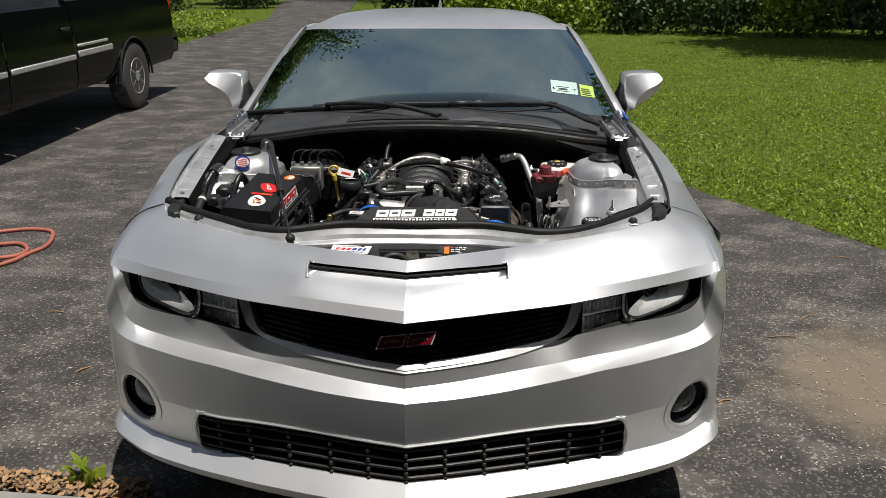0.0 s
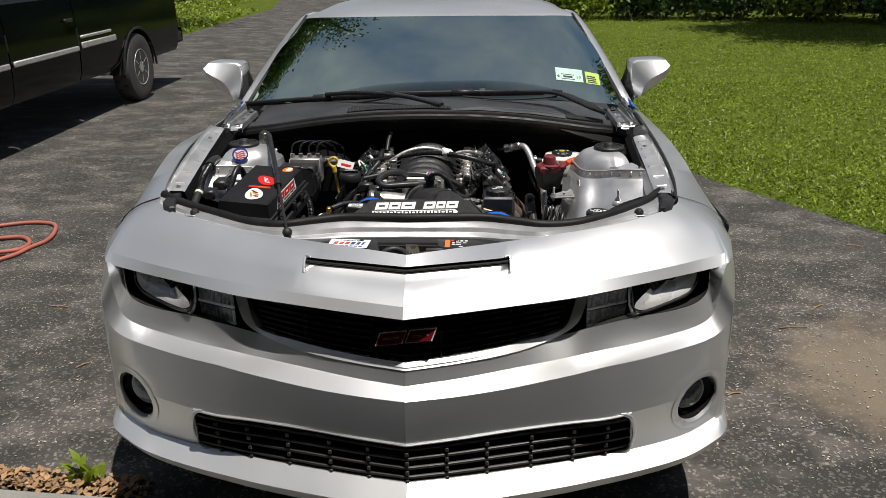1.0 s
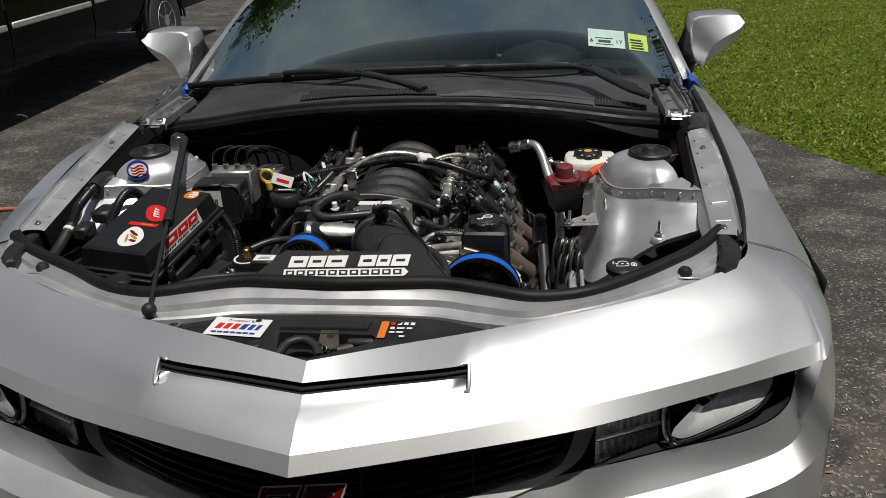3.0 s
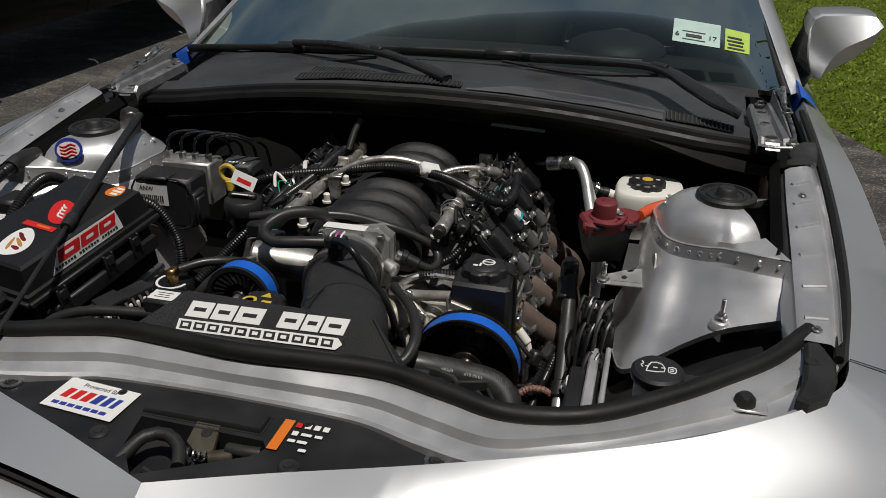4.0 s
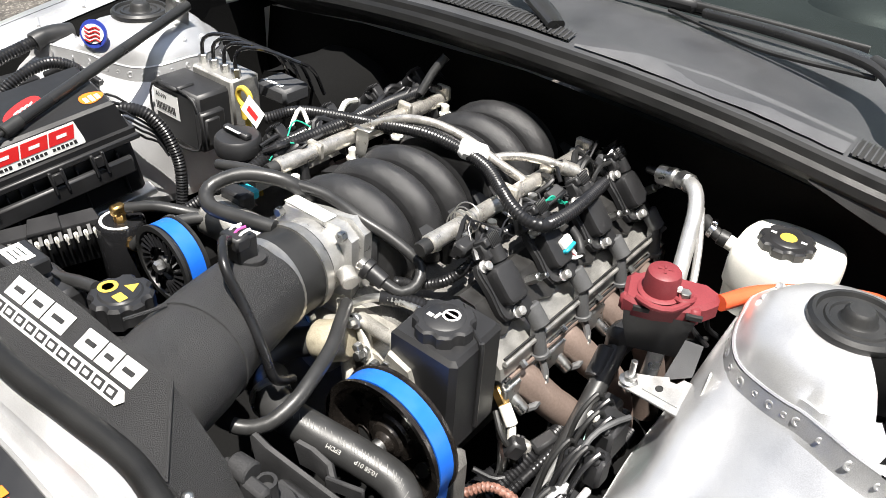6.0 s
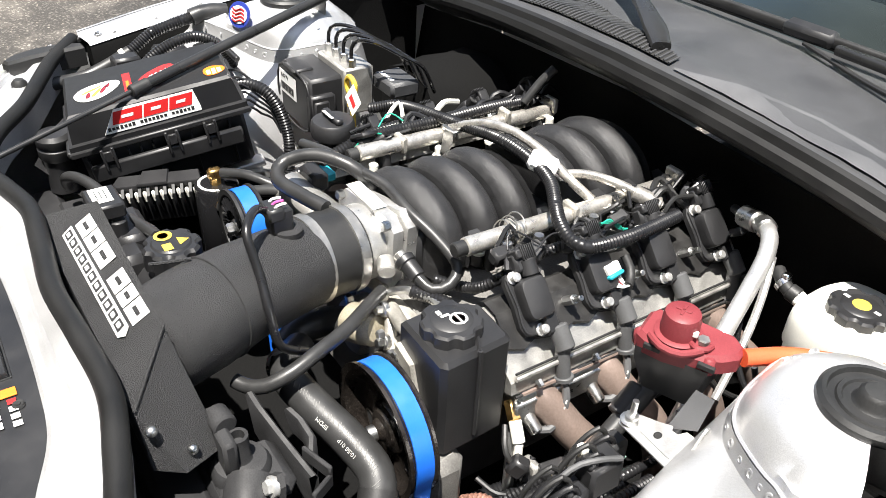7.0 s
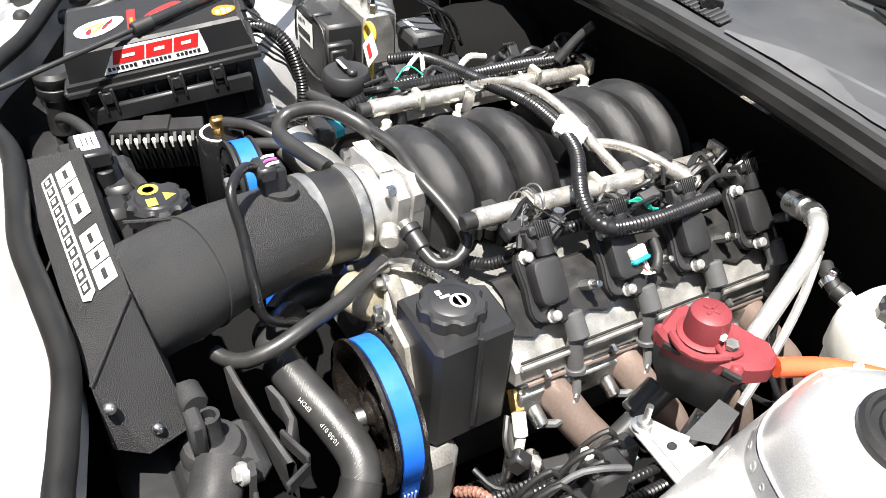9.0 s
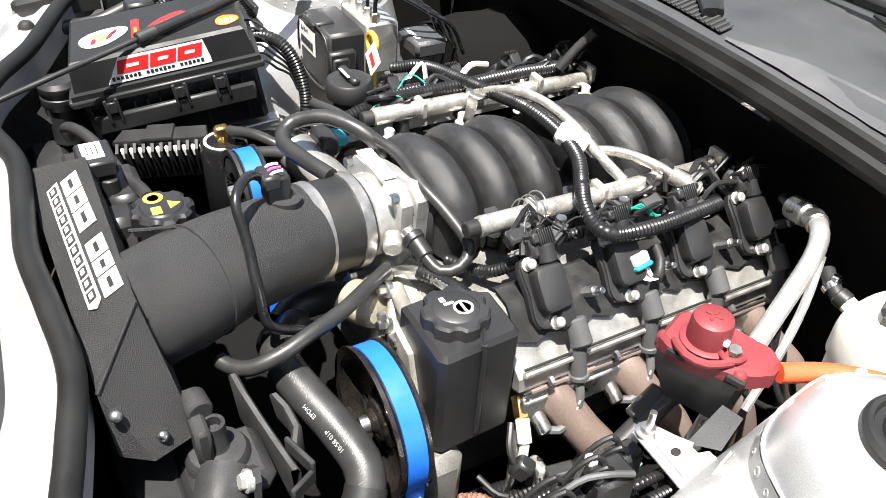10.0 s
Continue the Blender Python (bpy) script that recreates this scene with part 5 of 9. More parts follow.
# hinge brackets left bare, tape on the fender tips
for s in (1, -1):
    f = lambda x, y, z: Vector((s * x, y, z))
    # pressed bracket: pale flange round a sunk web with holes, a tall outer gusset, a bare torsion bar
    up = Vector((0, 0, 1))
    A, D_, B_, C_ = f(.712, 3.196, 1.042), f(.772, 3.192, 1.042), f(.704, 3.422, 1.056), f(.752, 3.430, 1.060)
    at = lambda u, v, w=0.0: A.lerp(D_, u).lerp(B_.lerp(C_, u), v) + up * w
    vs = (0, .06, .5, .94, 1)
    hinge = part("bonnet_hinge", Geo().loft([[at(u, v, w - (.012 if v in (0, 1) else 0)) for v in vs] for u, w in ((-.02, -.020), (0, .0), (.10, .003), (.20, .001), (.26, -.008), (.72, -.008), (.80, .002), (1.0, .004), (1.04, -.02))]), HINGE, car, "grey pressed bonnet hinge bracket with bare steel edges", 24)
    part("hinge_gusset", Geo().loft([[at(.98, v, w) for v, w in ((.02, .0), (.3, .0), (.7, .0), (1, .0))], [at(1.0, v, w) for v, w in ((.06, .006), (.3, .014), (.7, .022), (1, .026))], [at(1.06, v, w) for v, w in ((.06, .006), (.3, .014), (.7, .022), (1, .026))], [at(1.10, v, w) for v, w in ((.02, -.01), (.3, -.01), (.7, -.01), (1, -.01))]]), HINGE, hinge, "", 24)
    for v, r in ((.16, .013), (.52, .008), (.80, .011)):
        m = Matrix.Translation(at(.49, v, -.0085))
        part("hinge_hole", Geo().lathe([(0, .0015), (r, .0015), (r * 1.1, 0)], m, 16), DARK, hinge)
        part("hole_rim", Geo().lathe([(r, .001), (r * 1.08, .003), (r * 1.3, .0025), (r * 1.45, 0)], m, 16), HINGE, hinge)
    part("hinge_edge", Geo().tube([at(0, 0, -.010), at(.5, -.03, -.010), at(1.05, -.02, -.008)], .0032, 8, .02), STEEL, hinge)
    part("hinge_arm", Geo().tube([at(1.05, -.02, -.008), at(1.18, .10, .004), at(1.22, .45, .016), at(1.1, .9, .036)], .0042, 8, .02), STEEL, hinge)
    part("hinge_link", Geo().box((0, 0, 0), (.010, .075, .020), Matrix.Translation(at(1.22, .75, .030)) @ Matrix.Rotation(.25, 4, "X"), .003), STEEL, hinge)
    for p in (at(1.08, .02, -.004), at(1.2, .5, .018), at(.5, .94, -.002)):
        part("hinge_bolt", Geo().lathe([(0, .010), (.007, .010), (.008, .004), (.012, .003), (.012, 0)], Matrix.Translation(p), 6), STEEL, hinge)
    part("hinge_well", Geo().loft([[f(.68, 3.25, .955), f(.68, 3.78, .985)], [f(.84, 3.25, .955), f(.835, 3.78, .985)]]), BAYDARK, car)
    part("corner_flap", Geo().loft([[f(.768, 3.168, 1.004), f(.80, 3.166, 1.008), f(.826, 3.176, 1.004)], [f(.776, 3.22, 1.010), f(.805, 3.225, 1.016), f(.834, 3.24, 1.010)], [f(.784, 3.268, 1.010), f(.812, 3.285, 1.018), f(.84, 3.305, 1.012)]]), RUBBER, car, "black rubber flap behind the fender rail")
    if s > 0:
        part("seal_flap", Geo().loft([rail([f(*p) for p in ((.50, 3.200, 1.024), (.57, 3.206, 1.012), (.65, 3.216, .996), (.745, 3.236, .974))]), rail([f(*p) for p in ((.50, 3.198, 1.021), (.57, 3.198, .999), (.65, 3.206, .974), (.745, 3.224, .956))]), rail([f(*p) for p in ((.50, 3.204, 1.018), (.57, 3.206, .994), (.65, 3.214, .968), (.745, 3.232, .951))])]), SEALRUB, car, "rubber flap hanging below the cowl seal")
    tp = part("tape", Geo().loft([[f(.840, 3.585 if s > 0 else 3.51, 1.036 if s > 0 else 1.032), f(.838, 3.65, 1.049), f(.834, 3.718, 1.056)], [f(.848, 3.585 if s > 0 else 3.505, 1.035 if s > 0 else 1.030), f(.846, 3.65, 1.044), f(.842, 3.718, 1.050)], [f(.866, 3.60 if s > 0 else 3.51, 1.020 if s > 0 else 1.015), f(.863, 3.65, 1.022), f(.860, 3.718, 1.027)], [f(.886, 3.61 if s > 0 else 3.52, 1.004 if s > 0 else 1.001), f(.882, 3.66, 1.006), f(.878, 3.718, 1.011)]]), TAPE, car, "blue masking tape on the fender tip")
    part("tape_fold", Geo().loft([[f(.840, 3.585, 1.036), f(.834, 3.715, 1.056)], [f(.832, 3.585, .995), f(.828, 3.715, 1.005)]]), TAPE, car)

# support rod from the latch panel to the tower
a, b = Vector((-.552, 2.975, 1.052)), Vector((-.34, 2.255, .938))
prop = part("bonnet_prop", Geo().rod(a, a.lerp(b, .56), .0092, seg=14).rod(a.lerp(b, .55), b, .0042, seg=10), SATIN, car, "black bonnet strut lying across the bay")
part("prop_collar", Geo().rod(a.lerp(b, .53), a.lerp(b, .575), .0108, seg=14), RUBBER, prop)
part("prop_socket", Geo().ball(b, .014, None, 14, 8).rod(b, b + Vector((.0, .0, -.03)), .01), RUBBER, prop)
part("prop_bracket", Geo().prism([(-.024, -.045), (.016, -.045), (.021, .0), (.018, .016), (0, .024), (-.015, .018), (-.021, 0)], 0, .003, plane((-.566, 2.962, 1.050), (-.544, 2.979, 1.050), (-.566, 2.962, 1.08))).rod((-.560, 2.958, 1.054), (-.566, 2.968, 1.054), .008, seg=14), STEEL, prop, "steel eyelet bracket")

# ---- engine and what is bolted round it ----
random.seed(7)
CRINKLE = mat("crinkle_black_coat", (0.027, 0.027, 0.028), 0.48, 0, 0.35, 14, 1.1, 900, spec=0.45)
MOULD = mat("moulded_nylon", (0.018, 0.018, 0.019), 0.46, 0, 0.2, 10, 0.06, 500)
LOOM = mat("split_loom", (0.012, 0.012, 0.013), 0.34, 0, 0.2, 30, 0.05, 600)
HOSE = mat("epdm_hose", (0.026, 0.026, 0.026), 0.40, 0, 0.25, 30, 0.06, 1500)
HEADER = mat("heat_stained_steel", (0.36, 0.275, 0.235), 0.40, 0.6, 0.16, 6, 0.0, 300)
BELT = mat("blue_belt", (0.012, 0.13, 0.62), 0.42, 0, 0.1, 40, 0.1, 500)
REDCAP = mat("faded_red_plastic", (0.185, 0.031, 0.037), 0.56, 0, 0.18, 20, 0.12, 500, spec=0.35)
ORANGETUBE = mat("orange_sleeve", (0.68, 0.10, 0.035), 0.45, 0, 0.1, 30, 0.08, 400)
BRASS = mat("brass", (0.62, 0.40, 0.15), 0.32, 1.0, 0.15, 60, 0.05, 400)
NYLON = mat("milky_nylon", (0.78, 0.77, 0.70), 0.42, 0, 0.06, 10, 0.04, 400)
IRON = mat("grimy_aluminium", (0.44, 0.42, 0.375), 0.5, 0.55, 0.5, 35, 0.16, 600)
BOOT = mat("grey_boot_rubber", (0.075, 0.076, 0.078), 0.55, 0, 0.15, 30, 0.08, 500)
CAST = mat("bright_cast_aluminium", (0.55, 0.545, 0.53), 0.38, 0.7, 0.28, 40, 0.10, 700)
PLATED = mat("bright_plating", (0.66, 0.63, 0.58), 0.34, 0.8, 0.3, 50, 0.12, 300, spread=0.12)
FADEDPRINT = mat("faded_print", (0.115, 0.115, 0.11), 0.6, 0, 0.5, 300, 0.05, 900)
PALEPRINT = mat("pale_hose_print", (0.42, 0.42, 0.40), 0.6, 0, 0.3, 300, 0.03, 900)
PALETEAL = mat("pale_teal_rubber", (0.36, 0.58, 0.52), 0.45, 0, 0.1, 30, 0.05, 400)
STRIPE = mat("orange_striped_sleeve", (0.20, 0.10, 0.075), 0.5, 0, 0.85, 160, 0.1, 300)
PALEALU = mat("bare_aluminium", (0.66, 0.655, 0.64), 0.36, 0.75, 0.14, 30, 0.12, 400)
PALEBLUE = mat("worn_belt_blue", (0.25, 0.38, 0.70), 0.5, 0, 0.2, 60, 0.05, 400)
BAND = mat("clamp_band", (0.42, 0.41, 0.39), 0.36, 0.85, 0.15, 60, 0.1, 400)
BRACKET = mat("dusty_black_bracket", (0.018, 0.0175, 0.017), 0.42, 0, 0.6, 40, 0.06, 700)
MANI = mat("moulded_manifold", (0.021, 0.021, 0.022), 0.42, 0, 0.35, 60, 0.35, 1300, spec=0.45)
TAN = mat("dirty_cream_casting", (0.40, 0.36, 0.27), 0.5, 0.25, 0.35, 60, 0.15, 500)
BROWNBLACK = mat("oily_black_steel", (0.019, 0.016, 0.014), 0.24, 0.3, 0.6, 40, 0.1, 300, spread=0.15)
GRIME = mat("grimy_block", (0.16, 0.155, 0.145), 0.6, 0.2, 0.5, 30, 0.3, 400)
SHROUD = mat("dusty_shroud_plastic", (0.026, 0.026, 0.027), 0.62, 0, 0.5, 30, 0.12, 600, spec=0.3)
FUSELID = mat("dull_black_lid", (0.014, 0.014, 0.015), 0.52, 0, 0.25, 12, 0.10, 900, spec=0.35)
GOLDPRINT = mat("gold_print", (.50, .26, .06), .45, 0, .4, 90)
TEAL = mat("teal_connector", (0.02, 0.33, 0.42), 0.4, 0, 0.1, 30, 0.03, 400)
GREEN = mat("green_wire", (0.02, 0.36, 0.24), 0.4, 0, 0.1, 30, 0.03, 400)

# engine block and heads, mostly hidden
block = part("engine_block", Geo().box((0, 3.02, .66), (.36, .46, .36), None, .02).box((0, 2.78, .70), (.30, .06, .30), None, .02), GRIME, car, "grimy cast aluminium engine block")
pump = part("front_cover", Geo().box((.10, 2.755, .78), (.22, .03, .12), None, .01).rod((.05, 2.70, .775), (.05, 2.76, .775), .042, .046, 24).rod((.16, 2.715, .80), (.16, 2.76, .80), .026, seg=18), IRON, block, "cast aluminium water pump cover")
for a, b, r in (((.115, 2.735, .845), (.20, 2.715, .865), .010), ((.12, 2.73, .84), (.165, 2.71, .79), .009), ((.20, 2.715, .865), (.205, 2.70, .80), .011), ((.165, 2.71, .79), (.215, 2.69, .775), .010), ((.10, 2.72, .79), (.13, 2.70, .745), .010), ((.06, 2.72, .82), (.12, 2.735, .845), .009)):
    part("casting_arm", Geo().tube([a, Vector(a).lerp(Vector(b), .5) + Vector((.003, -.003, .002)), b], r, 10), IRON, pump)
for p in ((.118, 2.725, .850), (.145, 2.712, .818), (.168, 2.702, .795), (.205, 2.702, .845), (.132, 2.693, .748), (.09, 2.705, .80)):
    part("flange_bolt", Geo().rod(p, (p[0], p[1] - .008, p[2] + .002), .011, seg=16).rod((p[0], p[1] - .008, p[2] + .002), (p[0], p[1] - .018, p[2] + .004), .007, seg=6), STEEL, pump)
part("outlet_can", Geo().lathe([(0, 0), (.022, .001), (.028, .008), (.029, .03), (.027, .050), (.020, .058), (0, .060)], disc_pose((.068, 2.692, .808), (.85, .3, .25)), 24), TAN, pump, "pale cast outlet housing")
part("outlet_hose", Geo().tube([(.072, 2.693, .808), (.045, 2.67, .80), (.035, 2.63, .79), (.055, 2.60, .785)], .021, 16), HOSE, pump, "black rubber outlet hose")
part("mount_plate", Geo().prism([(.18, .735), (.24, .745), (.262, .80), (.24, .86), (.205, .87), (.185, .82)], 0, .012, Matrix(((1, 0, 0, 0), (0, 0, -1, 2.700), (0, 1, 0, 0), (0, 0, 0, 1))), .002), IRON, pump, "cast pump bracket")
for i in range(6):
    part("bolt", Geo().rod((.05 + .03 * i, 2.708, .83 - .012 * (i % 3)), (.05 + .03 * i, 2.698, .83 - .012 * (i % 3)), .007, seg=6), STEEL, block)

# intake manifold: plenum with eight arched runners
mani = part("intake_manifold", Geo().box((0, 3.03, .865), (.18, .43, .07), None, .02).box((0, 2.815, .885), (.155, .06, .10), None, .02), MOULD, car, "black moulded intake manifold with arched runners")
def arch(yc, half, rx, rz, thick, skew=.010, seg=18):
    """A runner lobe or web bent over the valley."""
    rings = []
    for j in range(19):
        a = math.pi * (-.10 + 1.20 * j / 18)
        n = Vector((math.cos(a), 0, math.sin(a)))
        c = Vector((rx * math.cos(a), yc + skew * math.cos(a), .872 + (rz * math.sin(a) ** .9 if math.sin(a) > 0 else .05 * math.sin(a))))
        ring = []
        for k in range(seg):
            b = 2 * math.pi * k / seg
            u, v = math.cos(b), math.sin(b)
            ring.append(c + n * (thick * math.copysign(abs(u) ** 1.08, u)) + Vector((0, half * v, 0)))
        rings.append(ring)
    return Geo().loft(rings, True)


for yc, hw in ((2.832, .0365), (2.899, .0325), (2.960, .0300), (3.063, .0335), (3.128, .0320), (3.192, .0320)):
    part("runner", arch(yc, hw, .066, .058, .043, .010, 24), MANI, mani)
for i, yc in enumerate((2.866, 2.930, 2.990, 3.029, 3.0965, 3.160, 3.226)):
    part("runner_web", arch(yc, .0030, .070, .062, .0285, .010, 8), MANI, mani)
    for s in (1, -1):
        y = yc + s * .010
        part("runner_foot", Geo().loft([[Vector((s * .098, y - .008, .918)), Vector((s * .098, y + .008, .918))], [Vector((s * .118, y - .016, .908)), Vector((s * .118, y + .016, .908))], [Vector((s * .142, y - .014, .900)), Vector((s * .142, y + .014, .900))], [Vector((s * .144, y - .012, .885)), Vector((s * .144, y + .012, .885))]]), MOULD, mani)
        if i in (0, 2, 4, 6):
            part("manifold_bolt", Geo().lathe([(.011, 0), (.011, .004), (.0075, .005), (.0075, .018), (.005, .020), (0, .020)], Matrix.Translation((s * .131, y - .012, .903)), 12), NYLON, mani, "pale flanged bolt")

# fuel rails, injectors, crossover
for s in (1, -1):
    z0 = .936
    rl = part("fuel_rail", Geo().tube([(s * .150, 2.835, z0), (s * .150, 3.22, z0 - .012)], .0130, 14, .05).rod((s * .150, 2.825, z0), (s * .150, 2.842, z0), .0135, seg=12), PLATED, car, "plated steel fuel rail")
    part("rail_plug", Geo().rod((s * .150, 2.808, z0), (s * .150, 2.830, z0), .011, seg=14), RUBBER, rl)
    for i in range(4):
        y = 2.875 + .105 * i
        part("injector", Geo().rod((s * .150, y, z0 - .01), (s * .143, y, z0 - .055), .0095, seg=10).box((s * .160, y, z0 - .03), (.02, .016, .018), None, .003), BLACK, rl)
        part("rail_clip", Geo().box((s * .150, y + .03, z0), (.03, .012, .028), None, .003), IRON, rl)
part("crossover_pipe", Geo().tube([(-.150, 2.99, .945), (-.118, 2.987, .960), (-.06, 3.005, .986), (-.004, 3.018, .993), (.05, 3.03, .982), (.103, 3.045, .955), (.14, 3.06, .935)], .0075, 10, .012), PLATED, car, "steel fuel crossover pipe")
part("return_pipe", Geo().tube([(.085, 3.045, .955), (.115, 3.065, .964), (.158, 3.091, .962), (.207, 3.134, .938)], .007, 10, .012).rod((.175, 3.105, .954), (.205, 3.132, .939), .012, seg=12), PLATED, car, "bright fuel return pipe with a union")
part("rail_bracket", Geo().loft([[Vector((-.13, 2.978, .957)), Vector((-.105, 2.978, .960))], [Vector((-.128, 2.972, .94)), Vector((-.10, 2.972, .94))], [Vector((-.12, 2.962, .915)), Vector((-.10, 2.962, .915))]]).box((-.117, 2.983, .958), (.035, .02, .004), None, .001), STEEL, car)
part("white_clip", Geo().box((0, 0, 0), (.045, .032, .024), plane((.078, 3.012, .978), (.10, 3.03, .968), (.06, 3.03, .99)), .006), WHITE, car, "white plastic loom clip")

# throttle body, coupler, clamps
ax0, ax1 = Vector((.018, 2.655, .893)), Vector((0, 2.80, .884))
aim = (ax1 - ax0).normalized()
mt = disc_pose(ax0, aim)
throttle = part("throttle_body", Geo().prism([(-.062, -.058), (.05, -.062), (.066, -.045), (.066, .045), (.050, .062), (-.045, .062), (-.066, .045), (-.068, -.04)], .098, .118, mt, .003).lathe([(.050, .07), (.056, .075), (.056, .098), (.048, .098)], mt, 32).prism([(-.07, -.055), (.055, -.062), (.07, -.045), (.068, .05), (-.05, .068), (-.072, .05)], .118, .14, mt, .004), CAST, car, "cast aluminium throttle body")
for x, y in ((-.056, -.05), (.056, -.05), (.056, .05), (-.052, .052)):
    part("bolt", Geo().rod(mt @ Vector((x, y, .088)), mt @ Vector((x, y, .10)), .0075, seg=6), STEEL, throttle)
part("throttle_motor", Geo().rod((-.05, 2.745, .872), (-.175, 2.712, .895), .031, .030, 22), ALU, throttle)
part("throttle_lug", Geo().rod((.068, 2.752, .892), (.090, 2.742, .886), .013, seg=16), ALU, throttle)
part("coupler", Geo().lathe([(.056, -.02), (.0615, -.018), (.0615, .07), (.056, .072)], mt, 36), RUBBER, throttle, "black rubber coupler")
for z in (-.004, .052):
    cl = part("hose_clamp", Geo().lathe([(.0612, z), (.0645, z), (.0645, z + .014), (.0612, z + .014)], mt, 36), BAND, throttle, "worm drive hose clamp")
    for i in range(9):
        a = radians(-75 + 14 * i)
        part("clamp_slot", Geo().box((.0645 * math.cos(a), .0645 * math.sin(a), z + .007), (.003, .003, .0075), mt @ Matrix.Rotation(0, 4, "Z"), .0008), DARK, cl)
    a = radians(-28)
    part("clamp_screw", Geo().rod(mt @ Vector((.066 * math.cos(a) - .006, .066 * math.sin(a) + .016, z + .006)), mt @ Vector((.070 * math.cos(a) + .004, .070 * math.sin(a) - .014, z + .006)), .0065, seg=10), STEEL, cl)

# intake tube with its seam, from the box to the coupler
path = [Vector((.112, 2.412, .9115)), Vector((.106, 2.433, .914)), Vector((.094, 2.48, .918)), Vector((.070, 2.54, .916)), Vector((.045, 2.60, .905)), Vector((.025, 2.645, .895)), ax0]
rad = [.045, .0655, .067, .064, .0625, .061, .0585]
rings = []
for i in range(31):
    u = i / 30 * 6
    k = min(5, int(u))
    p = path[k].lerp(path[k + 1], u - k)
    r = rad[k] + (rad[k + 1] - rad[k]) * (u - k)
    d = (path[min(6, k + 2)] - path[max(0, k - 1)]).normalized()
    sx = d.cross(Vector((0, 0, 1))).normalized()
    up = sx.cross(d)
    if i == 12:
        for dz, rr in ((-.0018, r), (-.0012, r + .0022), (.0012, r + .0022), (.0018, r)):
            rings.append([p + d * dz + (sx * math.cos(b) + up * math.sin(b)) * rr for b in [2 * math.pi * q / 36 for q in range(36)]])
    else:
        rings.append([p + (sx * math.cos(b) + up * math.sin(b)) * r for b in [2 * math.pi * q / 36 for q in range(36)]])
tube_ob = part("intake_tube", Geo().loft(rings, True), CRINKLE, car, "black crinkle-coated intake tube")
part("tube_seam", Geo().tube([(.055, 2.445, .985), (.060, 2.47, .983), (.062, 2.492, .981)], .0022, 6), CRINKLE, tube_ob)
part("sensor_boss", Geo().lathe([(.022, -.01), (.022, .012), (.018, .014), (0, .014)], disc_pose((.036, 2.622, .958), (.05, .1, 1)), 20), CRINKLE, tube_ob)
part("sensor", Geo().box((.036, 2.615, .985), (.026, .03, .034), None, .003).box((.036, 2.607, .998), (.034, .022, .018), None, .003), BLACK, tube_ob, "black air flow sensor and plug")
for i, c in enumerate((WHITE, mat("pink_wire", (.6, .1, .35), .4), WHITE)):
    part("sensor_wire", Geo().tube([(.026 + .009 * i, 2.605, 1.002), (.027 + .009 * i, 2.611, 1.009), (.03 + .008 * i, 2.622, 1.010)], .0018, 6, .004), c, tube_ob)

# air box with folded sheet cover
A = Vector((-.205, 2.362, .932)), Vector((.222, 2.372, .930)), Vector((.162, 2.428, .978)), Vector((-.125, 2.432, .980))
B_ = Vector((.254, 2.405, .852)), Vector((.232, 2.452, .845)), Vector((-.215, 2.452, .86)), Vector((-.235, 2.37, .88))
g = Geo().put([*A, *B_, Vector((.24, 2.375, .86)), Vector((-.24, 2.365, .85))], [(0, 1, 2, 3), (1, 4, 5, 2), (2, 5, 6, 3), (3, 6, 7, 0), (8, 4, 1), (9, 8, 1, 0), (7, 9, 0), (6, 5, 4, 8, 9, 7)])
airbox = part("air_box", g, CRINKLE, car, "black folded sheet-metal air box with white lettering shapes", 20)
part("fold_bead", Geo().tube([A[1] + Vector((0, 0, .001)), A[2] + Vector((0, 0, .001))], .0022, 6, .02), CRINKLE, airbox)
for p in ((.237, 2.382, .912), (.240, 2.418, .868)):
    part("screw", Geo().ball(p, .0065, None, 12, 6), STEEL, airbox)
# white lettering shapes, drawn as plain blocks
fn = (A[1] - A[0]).cross(A[3] - A[0]).normalized()
fn = (fn + (A[2] - A[1]).cross(A[3] - A[1]).normalized()).normalized()


def on_face(p, lift=.0022):
    p = Vector(p)
    return p - fn * (p - (A[0] + A[1] + A[2] + A[3]) / 4).dot(fn) + fn * lift


tp = plane(on_face((-.118, 2.379, .947)), on_face((.127, 2.391, .9425)), on_face((-.105, 2.41, .975)))


def slab(x, y, w, h, z, lean=.22):
    """A leaning block on the box's face."""
    return Geo().prism([(x + lean * y, y), (x + w + lean * y, y), (x + w + lean * (y + h), y + h), (x + lean * (y + h), y + h)], z - .0003, z + .0004, tp)


for k, (x, w) in enumerate(((.000, .036), (.039, .033), (.075, .040), (.140, .033), (.176, .026), (.205, .034))):
    b = part("white_block", slab(x, .0215, w, .0245, 0), WHITE, airbox)
    part("dark_slit", slab(x + w * .24, .0310, w * .52, .0055, .0006), CRINKLE, b)
part("white_bar", Geo().prism([(-.002, 0), (.238, 0), (.246, .0085), (.238, .017), (-.002, .017)], -.0003, .0006, tp), WHITE, airbox)
for i in range(11):
    x = .003 + .0213 * i
    b = part("dark_block", slab(x, .0030, .0165, .0110, .0009, 0), CRINKLE, airbox)
    part("light_slit", slab(x + .0040, .0060, .0085, .0050, .0014, 0), WHITE, b)

